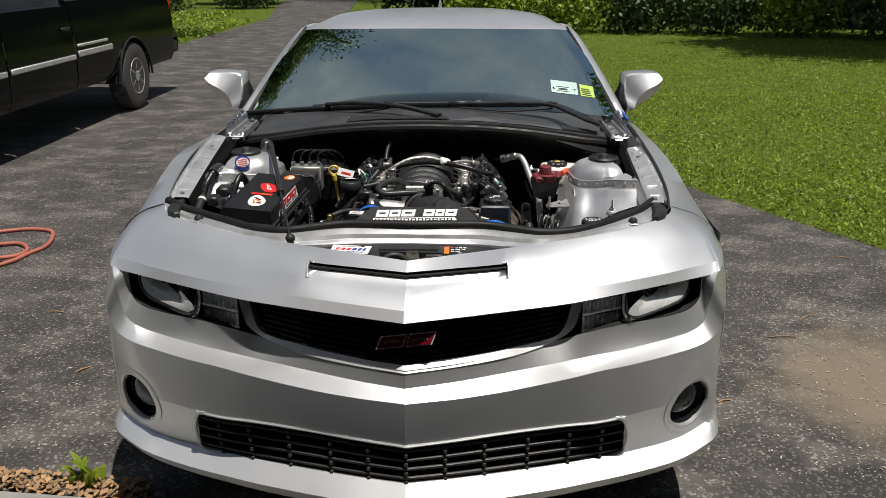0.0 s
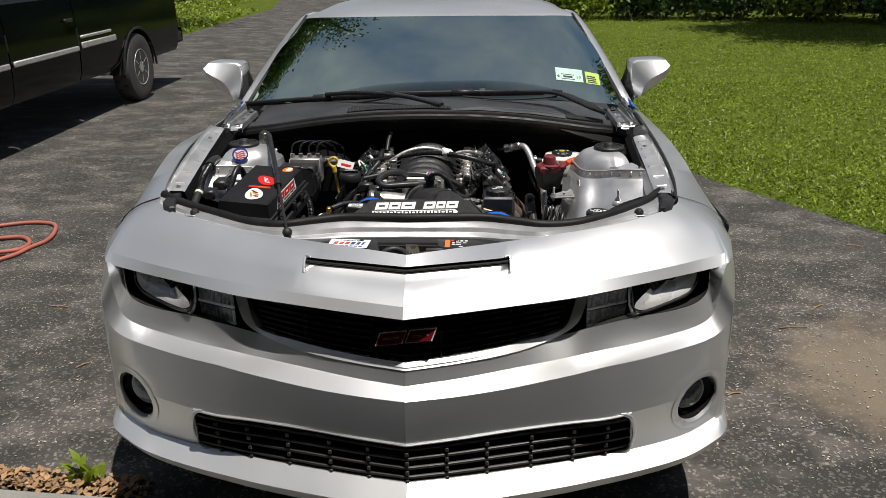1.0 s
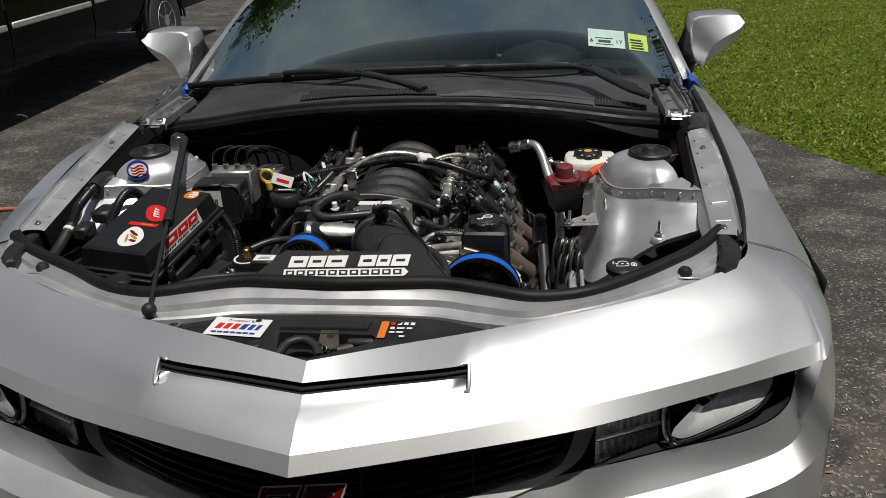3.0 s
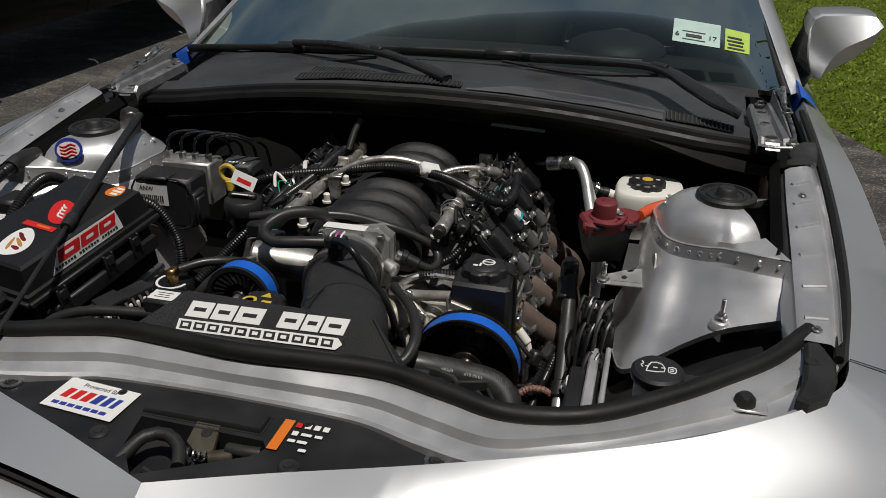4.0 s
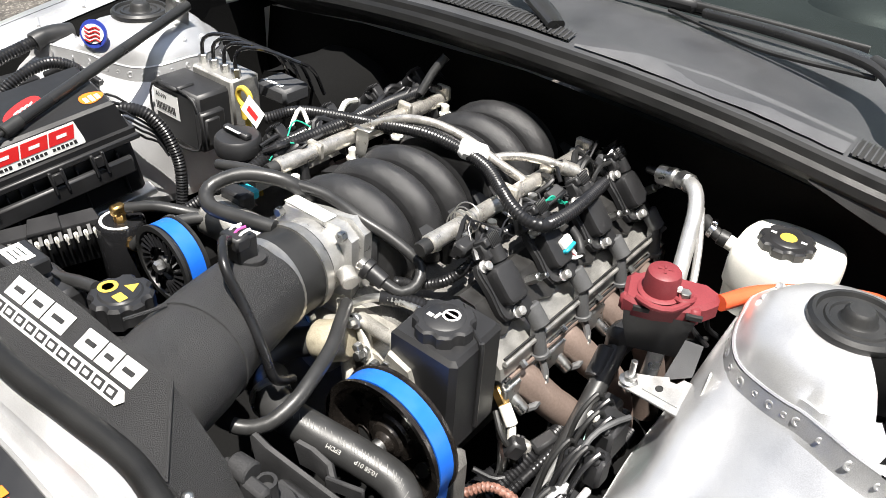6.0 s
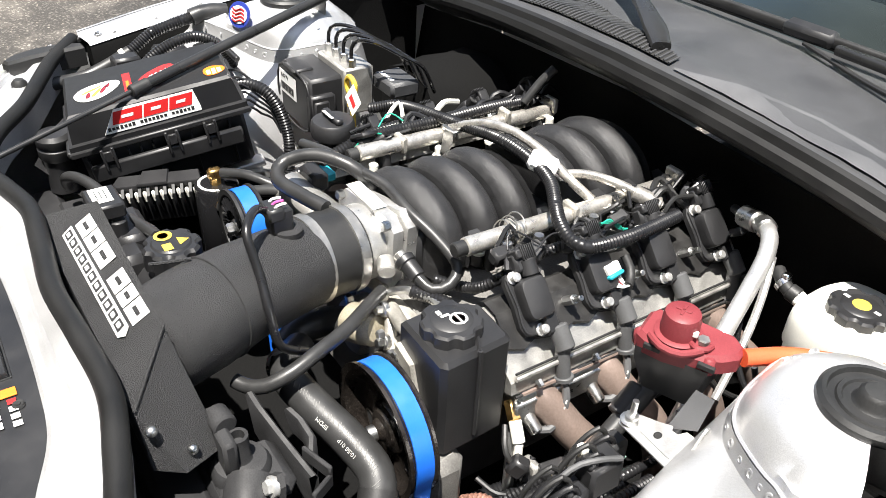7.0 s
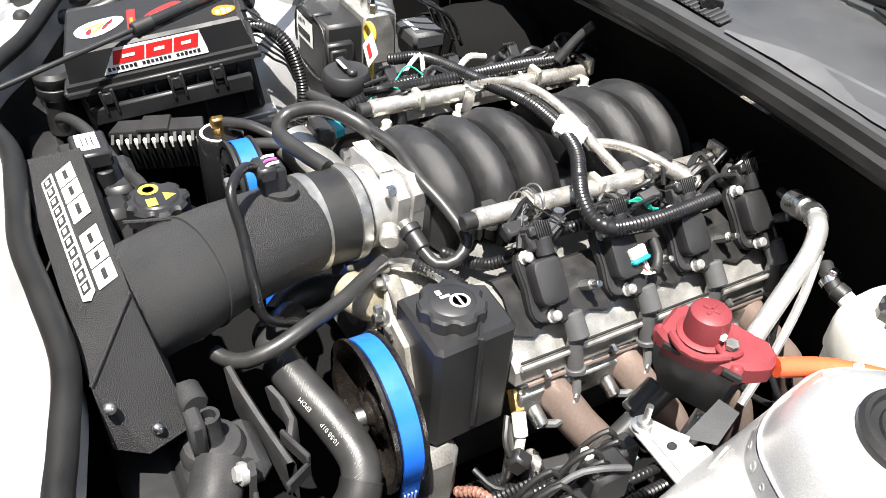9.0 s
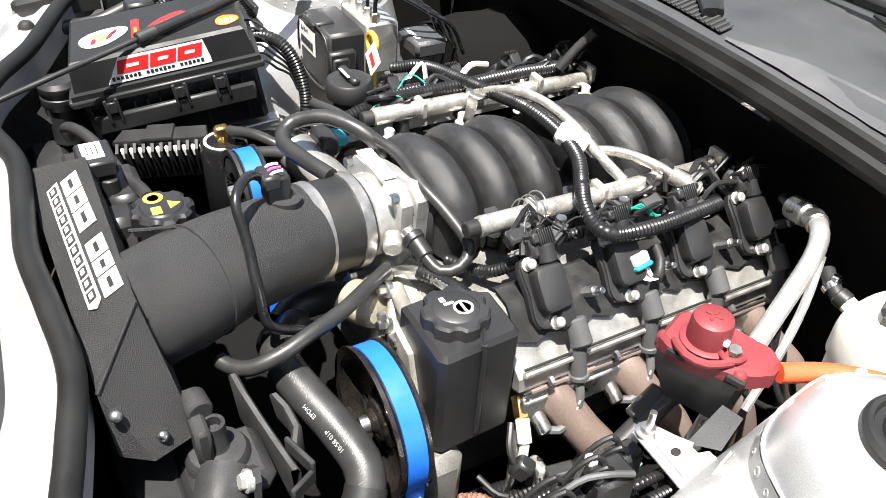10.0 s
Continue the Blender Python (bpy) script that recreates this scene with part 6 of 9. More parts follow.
# front corner: coolant tank cap, shroud fittings
tank = part("coolant_tank", Geo().box((-.03, 2.50, .86), (.16, .10, .08), None, .02).box((-.10, 2.45, .88), (.05, .05, .06), None, .01), BLACK, car, "black coolant tank")
capm = Matrix.Translation((-.046, 2.497, .915))
cap = part("tank_cap", scallop(.038, 8, .005, capm, -.006, .024, .004).lathe([(.0, .0262), (.024, .0262), (.027, .0235)], capm, 30), BLACK, tank, "black cap with yellow warning print")
part("print_ring", Geo().lathe([(.007, .0268), (.0095, .0272), (.012, .0268)], capm @ Matrix.Translation((-.016, -.006, 0)), 20), YELLOW, cap)
part("print_triangle", Geo().prism([(0, .012), (.018, .012), (.009, .026)], .0262, .0268, capm @ pose(-.004, -.004, 0)), YELLOW, cap)
part("print_bar", Geo().box((.012, -.008, .0266), (.016, .012, .0006), capm, .0002), YELLOW, cap)
part("tank_hose", Geo().tube([(-.002, 2.515, .912), (.03, 2.53, .905), (.06, 2.55, .87)], .010, 10, ribs=.007), LOOM, car)
part("battery_cable", Geo().tube([(-.43, 2.435, .845), (-.385, 2.430, .885), (-.352, 2.440, .900), (-.310, 2.453, .905), (-.246, 2.468, .903), (-.19, 2.478, .902), (-.13, 2.488, .915), (-.09, 2.49, .925)], .0085, 10), HOSE, car, "grey sleeved cable over the air box")
part("label_block", Geo().box((-.172, 2.446, .946), (.060, .044, .022), None, .003), BLACK, car)
part("label", Geo().box((-.176, 2.444, .9576), (.042, .026, .0008), None, .0002), WHITE, car, "small white printed label")
for i in range(3):
    part("print_bar", Geo().box((-.176, 2.438 + .006 * i, .9582), (.026 - .006 * (i % 2), .0014, .0006), None, .0001), RUBBER, car)
part("shroud_lug", Geo().box((-.17, 2.47, .885), (.09, .05, .05), None, .008).rod((-.15, 2.455, .90), (-.15, 2.455, .93), .012, seg=14), BLACK, car)

# finned heat shield and catch can
fm = plane((-.392, 2.492, .842), (-.322, 2.632, .858), (-.47, 2.53, .850))
shield = part("finned_cover", Geo().prism([(0, -.004), (.150, -.004), (.142, .030), (.008, .030)], -.004, .004, fm, .002).prism([(.045, -.006), (.095, -.006), (.092, .034), (.048, .034)], .003, .008, fm, .002), BLACK, car, "black finned plastic cover")
part("shield_skirt", Geo().loft([[fm @ Vector((x, -.002, -.002)) for x in (0, .05, .10, .15)], [fm @ Vector((x, .004, -.075)) for x in (0, .05, .10, .15)]]), BLACK, shield)
for i in range(11):
    x = .004 + .0138 * i
    part("fin", Geo().loft([[fm @ Vector((x, -.004, 0)), fm @ Vector((x + .005, -.004, 0))], [fm @ Vector((x, -.016, -.010)), fm @ Vector((x + .005, -.016, -.010))], [fm @ Vector((x, -.016, -.035)), fm @ Vector((x + .005, -.016, -.035))], [fm @ Vector((x + .001, -.003, -.065)), fm @ Vector((x + .004, -.003, -.065))]]), BLACK, shield)
    if i < 10:
        part("fin_insert", Geo().box((x + .0095, -.008, -.016), (.0062, .006, .020), fm, .002), NYLON, shield, "pale insert between fins")
can_m = Matrix.Translation((-.296, 2.640, 0))
can = part("catch_can", Geo().lathe([(0, .72), (.033, .72), (.036, .725), (.036, .858), (.033, .863), (0, .863)], can_m, 32), GLOSSBLACK, car, "gloss black oil catch can with brass fittings")
part("can_print", Geo().lathe([(.0255, .8634), (.0258, .8640), (.0300, .8640), (.0303, .8634)], can_m, 30, 150, 200), WHITE, can, "white print on the can top")
part("brass_elbow", Geo().box((-.292, 2.638, .882), (.016, .022, .018), None, .003).rod((-.292, 2.638, .862), (-.292, 2.638, .876), .009, seg=6), BRASS, can)
part("brass_fitting", Geo().rod((-.262, 2.632, .838), (-.240, 2.630, .846), .009, seg=6), BRASS, can)
part("can_hose", Geo().tube([(-.285, 2.648, .884), (-.25, 2.675, .89), (-.215, 2.70, .885), (-.19, 2.73, .87), (-.17, 2.76, .85)], .0085, 10), HOSE, can)
part("can_hose", Geo().tube([(-.243, 2.628, .846), (-.225, 2.635, .868), (-.20, 2.655, .888), (-.165, 2.69, .90), (-.13, 2.72, .90)], .0095, 10), HOSE, can)

# pulleys and blue belt
def pulley(c, r, w, holes, parent, label):
    m = disc_pose(c, (0, -1, 0))
    p = part("pulley", Geo().lathe([(0, .004), (.012, .004), (.016, -.004), (r * .42, -.006), (r * .5, .002), (r * .80, -.002), (r * .86, .006), (r, .006), (r, .001), (r - .006, -.003), (r - .006, -w), (r, -w - .004), (r, -w - .008), (0, -w - .008)], m, 44), SATIN, parent, label)
    part("pulley_bolt", Geo().lathe([(0, .016), (.007, .016), (.009, .013), (.009, .004), (.013, .003)], m, 6), STEEL, p)
    for i in range(holes):
        a = 2 * math.pi * i / holes
        part("pulley_web", Geo().rod(m @ Vector((r * .45 * math.cos(a), r * .45 * math.sin(a), .002)), m @ Vector((r * .80 * math.cos(a + .25), r * .80 * math.sin(a + .25), .002)), .004, seg=6), GLOSSBLACK, p)
    return p


pm_ = disc_pose((.243, 2.640, .775), (0, -1, 0))
ps = part("pulley", Geo().lathe([(0, .004), (.010, .004), (.014, .0), (.016, -.004), (.024, -.006), (.026, -.010), (.034, -.012), (.036, -.016), (.046, -.018), (.070, -.018), (.078, -.012), (.083, .004), (.093, .006), (.093, .001), (.087, -.003), (.087, -.026), (.093, -.030), (.093, -.034), (0, -.034)], pm_, 56), BROWNBLACK, car, "oily black power steering pulley")
part("pulley_bolt", Geo().lathe([(.004, .010), (.006, .014), (.010, .014), (.011, .004)], pm_, 20), STEEL, ps)
for k in range(3):
    a = radians(-25 + 120 * k)
    o_ = [pm_ @ Vector((.056 * math.cos(a) + .017 * math.cos(b) * -math.sin(a) + .011 * math.sin(b) * math.cos(a), .056 * math.sin(a) + .017 * math.cos(b) * math.cos(a) + .011 * math.sin(b) * math.sin(a), -.0172)) for b in [2 * math.pi * n_ / 20 for n_ in range(20)]]
    part("pulley_hole", Geo().put(o_, [tuple(range(20))]), DARK, ps)
    part("hole_rim", Geo().tube(o_, .0014, 6, .004, closed=True), BROWNBLACK, ps)
pulley((-.154, 2.620, .862), .060, .026, 24, car, "black fan pulley with a steel nut")


def belt(c, r, a0, a1, tail):
    c = Vector(c)
    loop = [(c.x + r * math.cos(radians(a0 + (a1 - a0) * i / 20)), c.z + r * math.sin(radians(a0 + (a1 - a0) * i / 20))) for i in range(21)] + tail
    y0, y1 = c.y + .004, c.y + .028
    g = Geo().loft([[Vector((x, y0, z)) for x, z in loop], [Vector((x, y1, z)) for x, z in loop]])
    inn = [((x - c.x) * .97 + c.x, (z - c.z) * .97 + c.z) for x, z in loop]
    g.loft([[Vector((x, y0, z)) for x, z in inn], [Vector((x, y1, z)) for x, z in inn]])
    g.loft([[Vector((x, y0, z)) for x, z in loop], [Vector((x, y0, z)) for x, z in inn]])
    part("drive_belt", g, BELT, car, "bright blue ribbed drive belt")


def belt_ribs(run, y0, y1):
    for k in (.2, .4, .6, .8):
        y = y0 + (y1 - y0) * k
        part("belt_rib", Geo().tube([(x + .0006, y, z) for x, z in run], .0013, 5, .02), PALEBLUE, car)


belt_ribs([(.3265, .72), (.3185, .66), (.3005, .55)], 2.644, 2.668)
belt((.243, 2.640, .775), .0905, 150, -20, [(.326, .72), (.318, .66), (.30, .55)])
belt((-.154, 2.620, .862), .0580, 175, 5, [(-.092, .84), (-.082, .78), (-.07, .66)])

# power steering reservoir
g = Geo().prism([(.205, 2.695), (.297, 2.693), (.305, 2.70), (.300, 2.79), (.293, 2.797), (.225, 2.80), (.20, 2.75)], .756, .905, None, .006)
psr = part("steering_reservoir", g, MOULD, car, "black power steering reservoir with a printed cap")
part("reservoir_seam", Geo().tube([(.303, 2.745, .906), (.3055, 2.745, .895), (.3055, 2.745, .77)], .0035, 6, .02).tube([(.303, 2.745, .906), (.25, 2.775, .9075)], .0025, 6, .02), MOULD, psr)
pc = Matrix.Translation((.252, 2.738, .905))
pcap = part("reservoir_cap", scallop(.039, 7, .005, pc, -.002, .018, .003).lathe([(0, .020), (.024, .0200), (.027, .0178)], pc, 28), BLACK, psr, "black scalloped cap with white print")
part("print_ring", Geo().lathe([(.0085, .0205), (.010, .0208), (.0115, .0205)], pc @ Matrix.Translation((.006, .006, 0)), 20), WHITE, pcap)
part("print_ring", Geo().box((.006, .006, .0206), (.016, .003, .0006), pc, .0002).box((-.014, -.010, .0206), (.008, .006, .0006), pc, .0002).box((-.006, -.006, .0206), (.004, .012, .0006), pc, .0002), WHITE, pcap)
part("pump_body", Geo().box((.27, 2.70, .70), (.10, .06, .10), None, .015), GRIME, car)

# coil packs on the valve covers
for s in (1, -1):
    vc = Geo()
    sec = [(.205, .868), (.213, .882), (.236, .880), (.284, .828), (.297, .818), (.300, .80), (.27, .79)]
    vc.loft([[Vector((s * x, y, z)) for x, z in sec] for y in (2.805, 2.815, 3.05, 3.25, 3.26)])
    vc.put([Vector((s * x, 2.805, z)) for x, z in sec], [tuple(range(7))])
    cover_ob = part("valve_cover", vc, ALU, car, "cast aluminium valve cover")
    part("cylinder_head", Geo().box((s * .262, 3.04, .772), (.085, .45, .045), pose(0, 0, 0), .008), ALU, car, "aluminium cylinder head")
    for i in range(5):
        part("cover_bolt", Geo().rod((s * .303, 2.845 + .098 * i, .812), (s * .312, 2.845 + .098 * i, .807), .0048, seg=6), STEEL, cover_ob)
    part("gasket_line", Geo().tube([(s * .3035, 2.81, .797), (s * .3035, 3.26, .797)], .0022, 6, .05), RUBBER, cover_ob)
    part("cover_ridge", Geo().tube([(s * .300, 2.81, .826), (s * .300, 3.26, .826)], .004, 8, .05), ALU, cover_ob)
    part("cover_groove", Geo().tube([(s * .2985, 2.81, .834), (s * .2985, 3.26, .834)], .002, 6, .05), RUBBER, cover_ob)
    part("header_flange", Geo().box((s * .302, 3.04, .765), (.012, .46, .036), pose(0, 0, 0), .003), STEEL, car, "steel header flange")
    part("coil_bracket", Geo().loft([[Vector((s * .205, y, .886)), Vector((s * .214, y, .891)), Vector((s * .240, y, .888)), Vector((s * (.272 + .006 * (k % 2)), y, .855 - .006 * (k % 2))), Vector((s * (.269 + .006 * (k % 2)), y, .849 - .006 * (k % 2)))] for k, y in enumerate((2.815, 2.84, 2.86, 2.90, 2.925, 2.95, 2.97, 3.01, 3.04, 3.06, 3.08, 3.12, 3.15, 3.17, 3.20, 3.235))]), BRACKET, cover_ob, "black coil bracket plate", 20)
    for i in range(4):
        y = 2.877 + .1115 * i
        dn = Vector((s * .66, 0, -.75)).normalized()
        nn = Vector((s * .75, 0, .66)).normalized()
        o = Vector((s * .241, y, .891))
        m = Matrix((Vector((0, 1, 0)), dn, nn)).transposed().to_4x4() if s > 0 else Matrix((Vector((0, -1, 0)), dn, nn)).transposed().to_4x4()
        m = Matrix.Translation(o) @ m @ Matrix.Scale(1.04, 4)
        g = Geo().prism([(-.034, -.040), (.004, -.040), (.013, -.034), (.018, -.024), (.017, .000), (.015, .030), (.010, .042), (-.020, .044), (-.034, .040), (-.039, .028), (-.037, .0), (-.039, -.030)], 0, .011, m, .003)
        rings = []
        for zz, k in ((.008, 1.0), (.0225, 1.0), (.0265, .975), (.0290, .92), (.0300, .82)):
            rings.append([m @ Vector((-.0115 + .0195 * k * math.copysign(abs(math.cos(b)) ** .38, math.cos(b)), -.002 + .027 * k * math.copysign(abs(math.sin(b)) ** .38, math.sin(b)), zz)) for b in [2 * math.pi * q / 28 for q in range(28)]])
        g.loft(rings, True).put(rings[-1], [tuple(range(28))])
        g.prism([(-.010, .022), (.012, .022), (.011, .048), (-.009, .048)], .006, .022, m, .004)
        coil = part("ignition_coil", g, BLACK, cover_ob, "black ignition coil")
        part("coil_rim", Geo().tube([m @ Vector((x_, y_, .0112)) for x_, y_ in ((-.032, -.037), (.003, -.037), (.011, -.031), (.015, -.023), (.014, .000), (.012, .028), (.008, .039), (-.020, .041), (-.032, .037), (-.036, .027), (-.034, .0), (-.036, -.028))], .0014, 6, .006, closed=True), BLACK, coil)
        part("coil_neck", Geo().rod(m @ Vector((-.004, -.030, .018)), m @ Vector((-.004, -.052, .020)), .0115, seg=16), BLACK, coil)
        for q in range(7):
            part("neck_rib", Geo().box((-.013 + .003 * q, -.060, .028), (.0014, .018, .004), m, .0004), BLACK, coil)
        part("coil_plug", Geo().box((-.012, -.050, .012), (.022, .026, .020), m, .004).box((-.012, -.060, .016), (.018, .012, .024), m, .002), BLACK, cover_ob)
        for bx, by in ((-.027, -.034), (-.012, .038)):
            part("coil_bolt", Geo().lathe([(.0085, .011), (.0085, .013), (.0062, .0135), (.0062, .022), (.0045, .0235), (0, .0235)], m @ Matrix.Translation((bx, by, 0)), 10), PALEALU, cover_ob, "pale coil bolt")
        part("cover_stud", Geo().rod(m @ Vector((.045, .018, -.004)), m @ Vector((.045, .018, .020)), .007, seg=8).rod(m @ Vector((.045, .018, .020)), m @ Vector((.045, .018, .034)), .0042, seg=8), STEEL, cover_ob)
        boot = [m @ Vector((.010, .040, .014)), m @ Vector((.011, .062, .014)), Vector((s * .298, y + .010, .832)), Vector((s * .307, y + .011, .795))]
        bt = part("plug_boot", Geo().tube(boot, .0104, 14), BOOT, cover_ob, "grey rubber spark plug boot")
        part("boot_sleeve", Geo().rod(boot[0], boot[0].lerp(boot[1], 1.5), .0138, .0132, 16), BOOT, bt)
        part("boot_ring", Geo().rod(boot[3], boot[3] + (boot[2] - boot[3]).normalized() * .007, .0135, seg=14), BOOT, bt)
        part("plug_wire", Geo().tube([boot[-1], Vector((s * .320, y + .008, .776)), Vector((s * .327, y - .004, .752)), Vector((s * .328, y - .024, .738)), Vector((s * .318, y - .042, .740))], .0056, 8), BOOT, cover_ob)
        if s > 0:
            for q in range(4):
                p = Vector((.3215 + .0022 * q, y + .004 - .004 * q, .774 - .0085 * q))
                part("wire_dash", Geo().box((0, 0, 0), (.0058, .0026, .0010), plane(p + Vector((.0050, -.0018, .0)), p + Vector((.0072, -.0058, -.0085)), p + Vector((.0070, .004, .0))), .0003), PALEPRINT, cover_ob)
        part("plug_end", Geo().rod((s * .324, y - .040, .738), (s * .290, y - .046, .762), .0095, .011, 12), STEEL, cover_ob)
    for i in range(4):
        y = 2.862 + .1115 * i
        part("header_pipe", Geo().tube([(s * .272, y - .010, .785), (s * .298, y + .002, .765), (s * .330, y + .027, .724), (s * .358, y + .054, .684), (s * .374, y + .077, .60), (s * .374, y + .085, .52)], .0245, 20), HEADER, car, "heat-stained exhaust header pipe")
    part("head_gasket", Geo().tube([(s * .304, 2.82, .798), (s * .304, 3.25, .79)], .003, 6, .05), HEADER, car)
part("brass_sensor", Geo().rod((.285, 2.818, .775), (.305, 2.812, .757), .010, seg=6), BRASS, car)
part("sensor_plug", Geo().rod((.305, 2.812, .757), (.325, 2.806, .735), .009, seg=10).rod((.325, 2.806, .735), (.332, 2.80, .71), .006, seg=8), NYLON, car)

# fuse box with stickers
fo = plane((-.479, 2.464, .876), (-.425, 2.750, .921), (-.67, 2.51, .884))
fx = fo @ Matrix.Translation((0, -.046, .024))
L_, D_ = .294, .185
fuse = part("fuse_box", Geo().box((L_ / 2, D_ / 2, -.055), (L_ - .02, D_ - .02, .11), fx, .006), BLACK, car, "black fuse box with stickers on its lid")
lid = Geo()
lid.loft([[fx @ Vector(p) for p in q] for q in (((0, 0, 0), (L_, 0, 0), (L_, D_, 0), (0, D_, 0)), ((0, 0, .010), (L_, 0, .010), (L_, D_, .010), (0, D_, .010)), ((.006, .006, .012), (L_ - .006, .006, .012), (L_ - .006, D_ - .008, .012), (.006, D_ - .008, .012)), ((.012, .010, .054), (L_ - .014, .010, .054), (L_ - .014, D_ - .016, .054), (.012, D_ - .016, .054)), ((.017, .015, .0585), (L_ - .019, .015, .0585), (L_ - .019, D_ - .022, .0585), (.017, D_ - .022, .0585)))], True)
lid.put([fx @ Vector(p) for p in ((.017, .015, .0585), (L_ - .019, .015, .0585), (L_ - .019, D_ - .022, .0585), (.017, D_ - .022, .0585))], [(0, 1, 2, 3)])
part("lid", lid, FUSELID, fuse, "ribbed black lid")
part("lid_rim", Geo().box((L_ / 2, -.003, -.003), (L_ + .006, .008, .010), fx, .002).box((-.003, D_ / 2, -.003), (.008, D_, .010), fx, .002), MOULD, fuse)
for x in (.045, .062, .150, .168, .215, .232):
    part("clip_post", Geo().box((x, -.006, -.022), (.005, .012, .040), fx, .001), BLACK, fuse)
for x in (.0535, .159, .2235):
    part("lid_clip", Geo().box((x, -.010, -.016), (.013, .006, .018), fx, .001), MOULD, fuse)
for x in (.02, .085, .105, .125, .19, .255):
    part("body_rib", Geo().box((x, .006, -.06), (.003, .012, .08), fx, .0008), BLACK, fuse)
part("box_tray", Geo().box((L_ / 2, -.004, -.045), (L_ - .04, .012, .03), fx, .003), BLACK, fuse)
part("tray_edge", Geo().box((.20, -.012, -.105), (.20, .03, .012), fo, .002), BAYPAINT, car, "silver tray edge under the fuse box")
fs = plane(fx @ Vector((.059, .0061, .0125)), fx @ Vector((.235, .0061, .0125)), fx @ Vector((.059, .0099, .0535))) @ Matrix.Translation((0, .002, .0012))
sk = part("sticker", Geo().prism([(0, 0), (.160, 0), (.160, .008), (.155, .038), (.026, .039)], 0, .0006, fs), WHITE, fuse, "white sticker with three bold red blocks")
for x, w in ((.012, .050), (.062, .042), (.104, .040)):
    lean = lambda a, b, c, d: [(x + a * w + .32 * b, b), (x + c * w + .32 * b, b), (x + c * w + .32 * d, d), (x + a * w + .32 * d, d)]
    part("red_block", Geo().prism(lean(.02, .0135, .96, .0345), .0006, .0012, fs), RED, sk)
    part("white_slot", Geo().prism(lean(.30, .0215, .68, .0265), .0012, .0016, fs), WHITE, sk)
for i in range(22):
    if i % 8 != 7:
        part("print_bar", Geo().box((.010 + .0065 * i, .0070, .0008), (.0046, .0048 + .0016 * (i % 3 == 0), .0005), fs, .0001), RUBBER, sk)
ft = fx @ Matrix.Translation((0, 0, .0592))


def blob(cx, cy, rx, ry, rot, m_, z, parent, name="sticker", label=""):
    a0 = radians(rot)
    pts = []
    for i in range(26):
        a = 2 * math.pi * i / 26
        k = 1 + .06 * math.cos(3 * a)
        x, y = rx * k * math.cos(a), ry * k * math.sin(a)
        pts.append((cx + x * math.cos(a0) - y * math.sin(a0), cy + x * math.sin(a0) + y * math.cos(a0)))
    return part(name, Geo().prism(pts, z, z + .0006, ft), m_, parent, label)


s1 = blob(.066, .078, .040, .027, 25, WHITE, 0, fuse, "sticker", "white oval sticker with red and gold print")
for k, (cx, cy, rx, ry, rot) in enumerate(((.052, .066, .010, .004, 80), (.066, .072, .016, .0035, 60), (.078, .078, .014, .0035, 65), (.058, .084, .018, .003, 25), (.085, .088, .008, .003, 70))):
    blob(cx, cy, rx, ry, rot, GOLDPRINT if k % 2 else DARKRED, .0007, s1, "print_patch")
s4 = part("sticker", Geo().box((.117, .082, .0004), (.013, .072, .0006), ft, .0001), RED, fuse, "narrow red sticker")
part("print_bar", Geo().box((.117, .072, .0009), (.005, .030, .0004), ft, .0001), ORANGE, s4)
s2 = blob(.166, .078, .042, .025, 50, RED, 0, fuse, "sticker", "red oval sticker with white script")
for i in range(4):
    part("print_bar", Geo().tube([ft @ Vector((.150 + .009 * i, .062 + .006 * i, .0010)), ft @ Vector((.152 + .009 * i, .076 + .004 * i, .0010)), ft @ Vector((.160 + .008 * i, .082 + .004 * i, .0010))], .0020, 6), WHITE, s2)
s3 = blob(.2575, .044, .0185, .0175, 0, ORANGE, 0, fuse, "sticker", "round orange and white sticker")
for i in range(3):
    part("print_patch", Geo().box((.2485 + .009 * i, .040, .0009), (.0062, .016 + .005 * (i == 1), .0005), ft, .0001), WHITE, s3)
part("front_post", Geo().rod((-.505, 2.440, .80), (-.505, 2.440, .895), .025, seg=20).lathe([(.027, .865), (.030, .870), (.030, .884), (.027, .887), (.030, .891), (.030, .903), (.024, .910), (0, .911)], Matrix.Translation((-.505, 2.440, 0)), 24), BLACK, car, "black capped filler neck")

# anti-lock brake unit with pipes
ab = part("brake_unit", Geo().box((-.437, 2.885, .915), (.125, .07, .105), None, .006), BLACK, car, "black anti-lock brake control unit")
part("unit_cover", Geo().box((-.437, 2.851, .915), (.118, .008, .098), None, .004).box((-.445, 2.862, .968), (.05, .04, .008), None, .003), MOULD, ab)
part("valve_block", Geo().box((-.42, 2.945, .935), (.11, .06, .09), None, .004), ALU, ab, "aluminium valve block")
part("label", Geo().box((-.458, 2.8455, .932), (.070, .0008, .044), None, .0002), WHITE, ab, "white barcode label")
lettering("number", "ANW", .013, plane((-.470, 2.8448, .944), (-.46, 2.8448, .944), (-.470, 2.8448, .96)), RUBBER, ab, depth=.0002)
part("unit_bezel", Geo().tube([(-.494, 2.847, .870), (-.494, 2.847, .960), (-.380, 2.847, .960), (-.380, 2.847, .870)], .002, 8, .02, closed=True), MOULD, ab)
part("unit_connector", Geo().box((-.374, 2.872, .905), (.020, .05, .07), None, .004).box((-.366, 2.868, .905), (.012, .03, .05), None, .003), MOULD, ab)
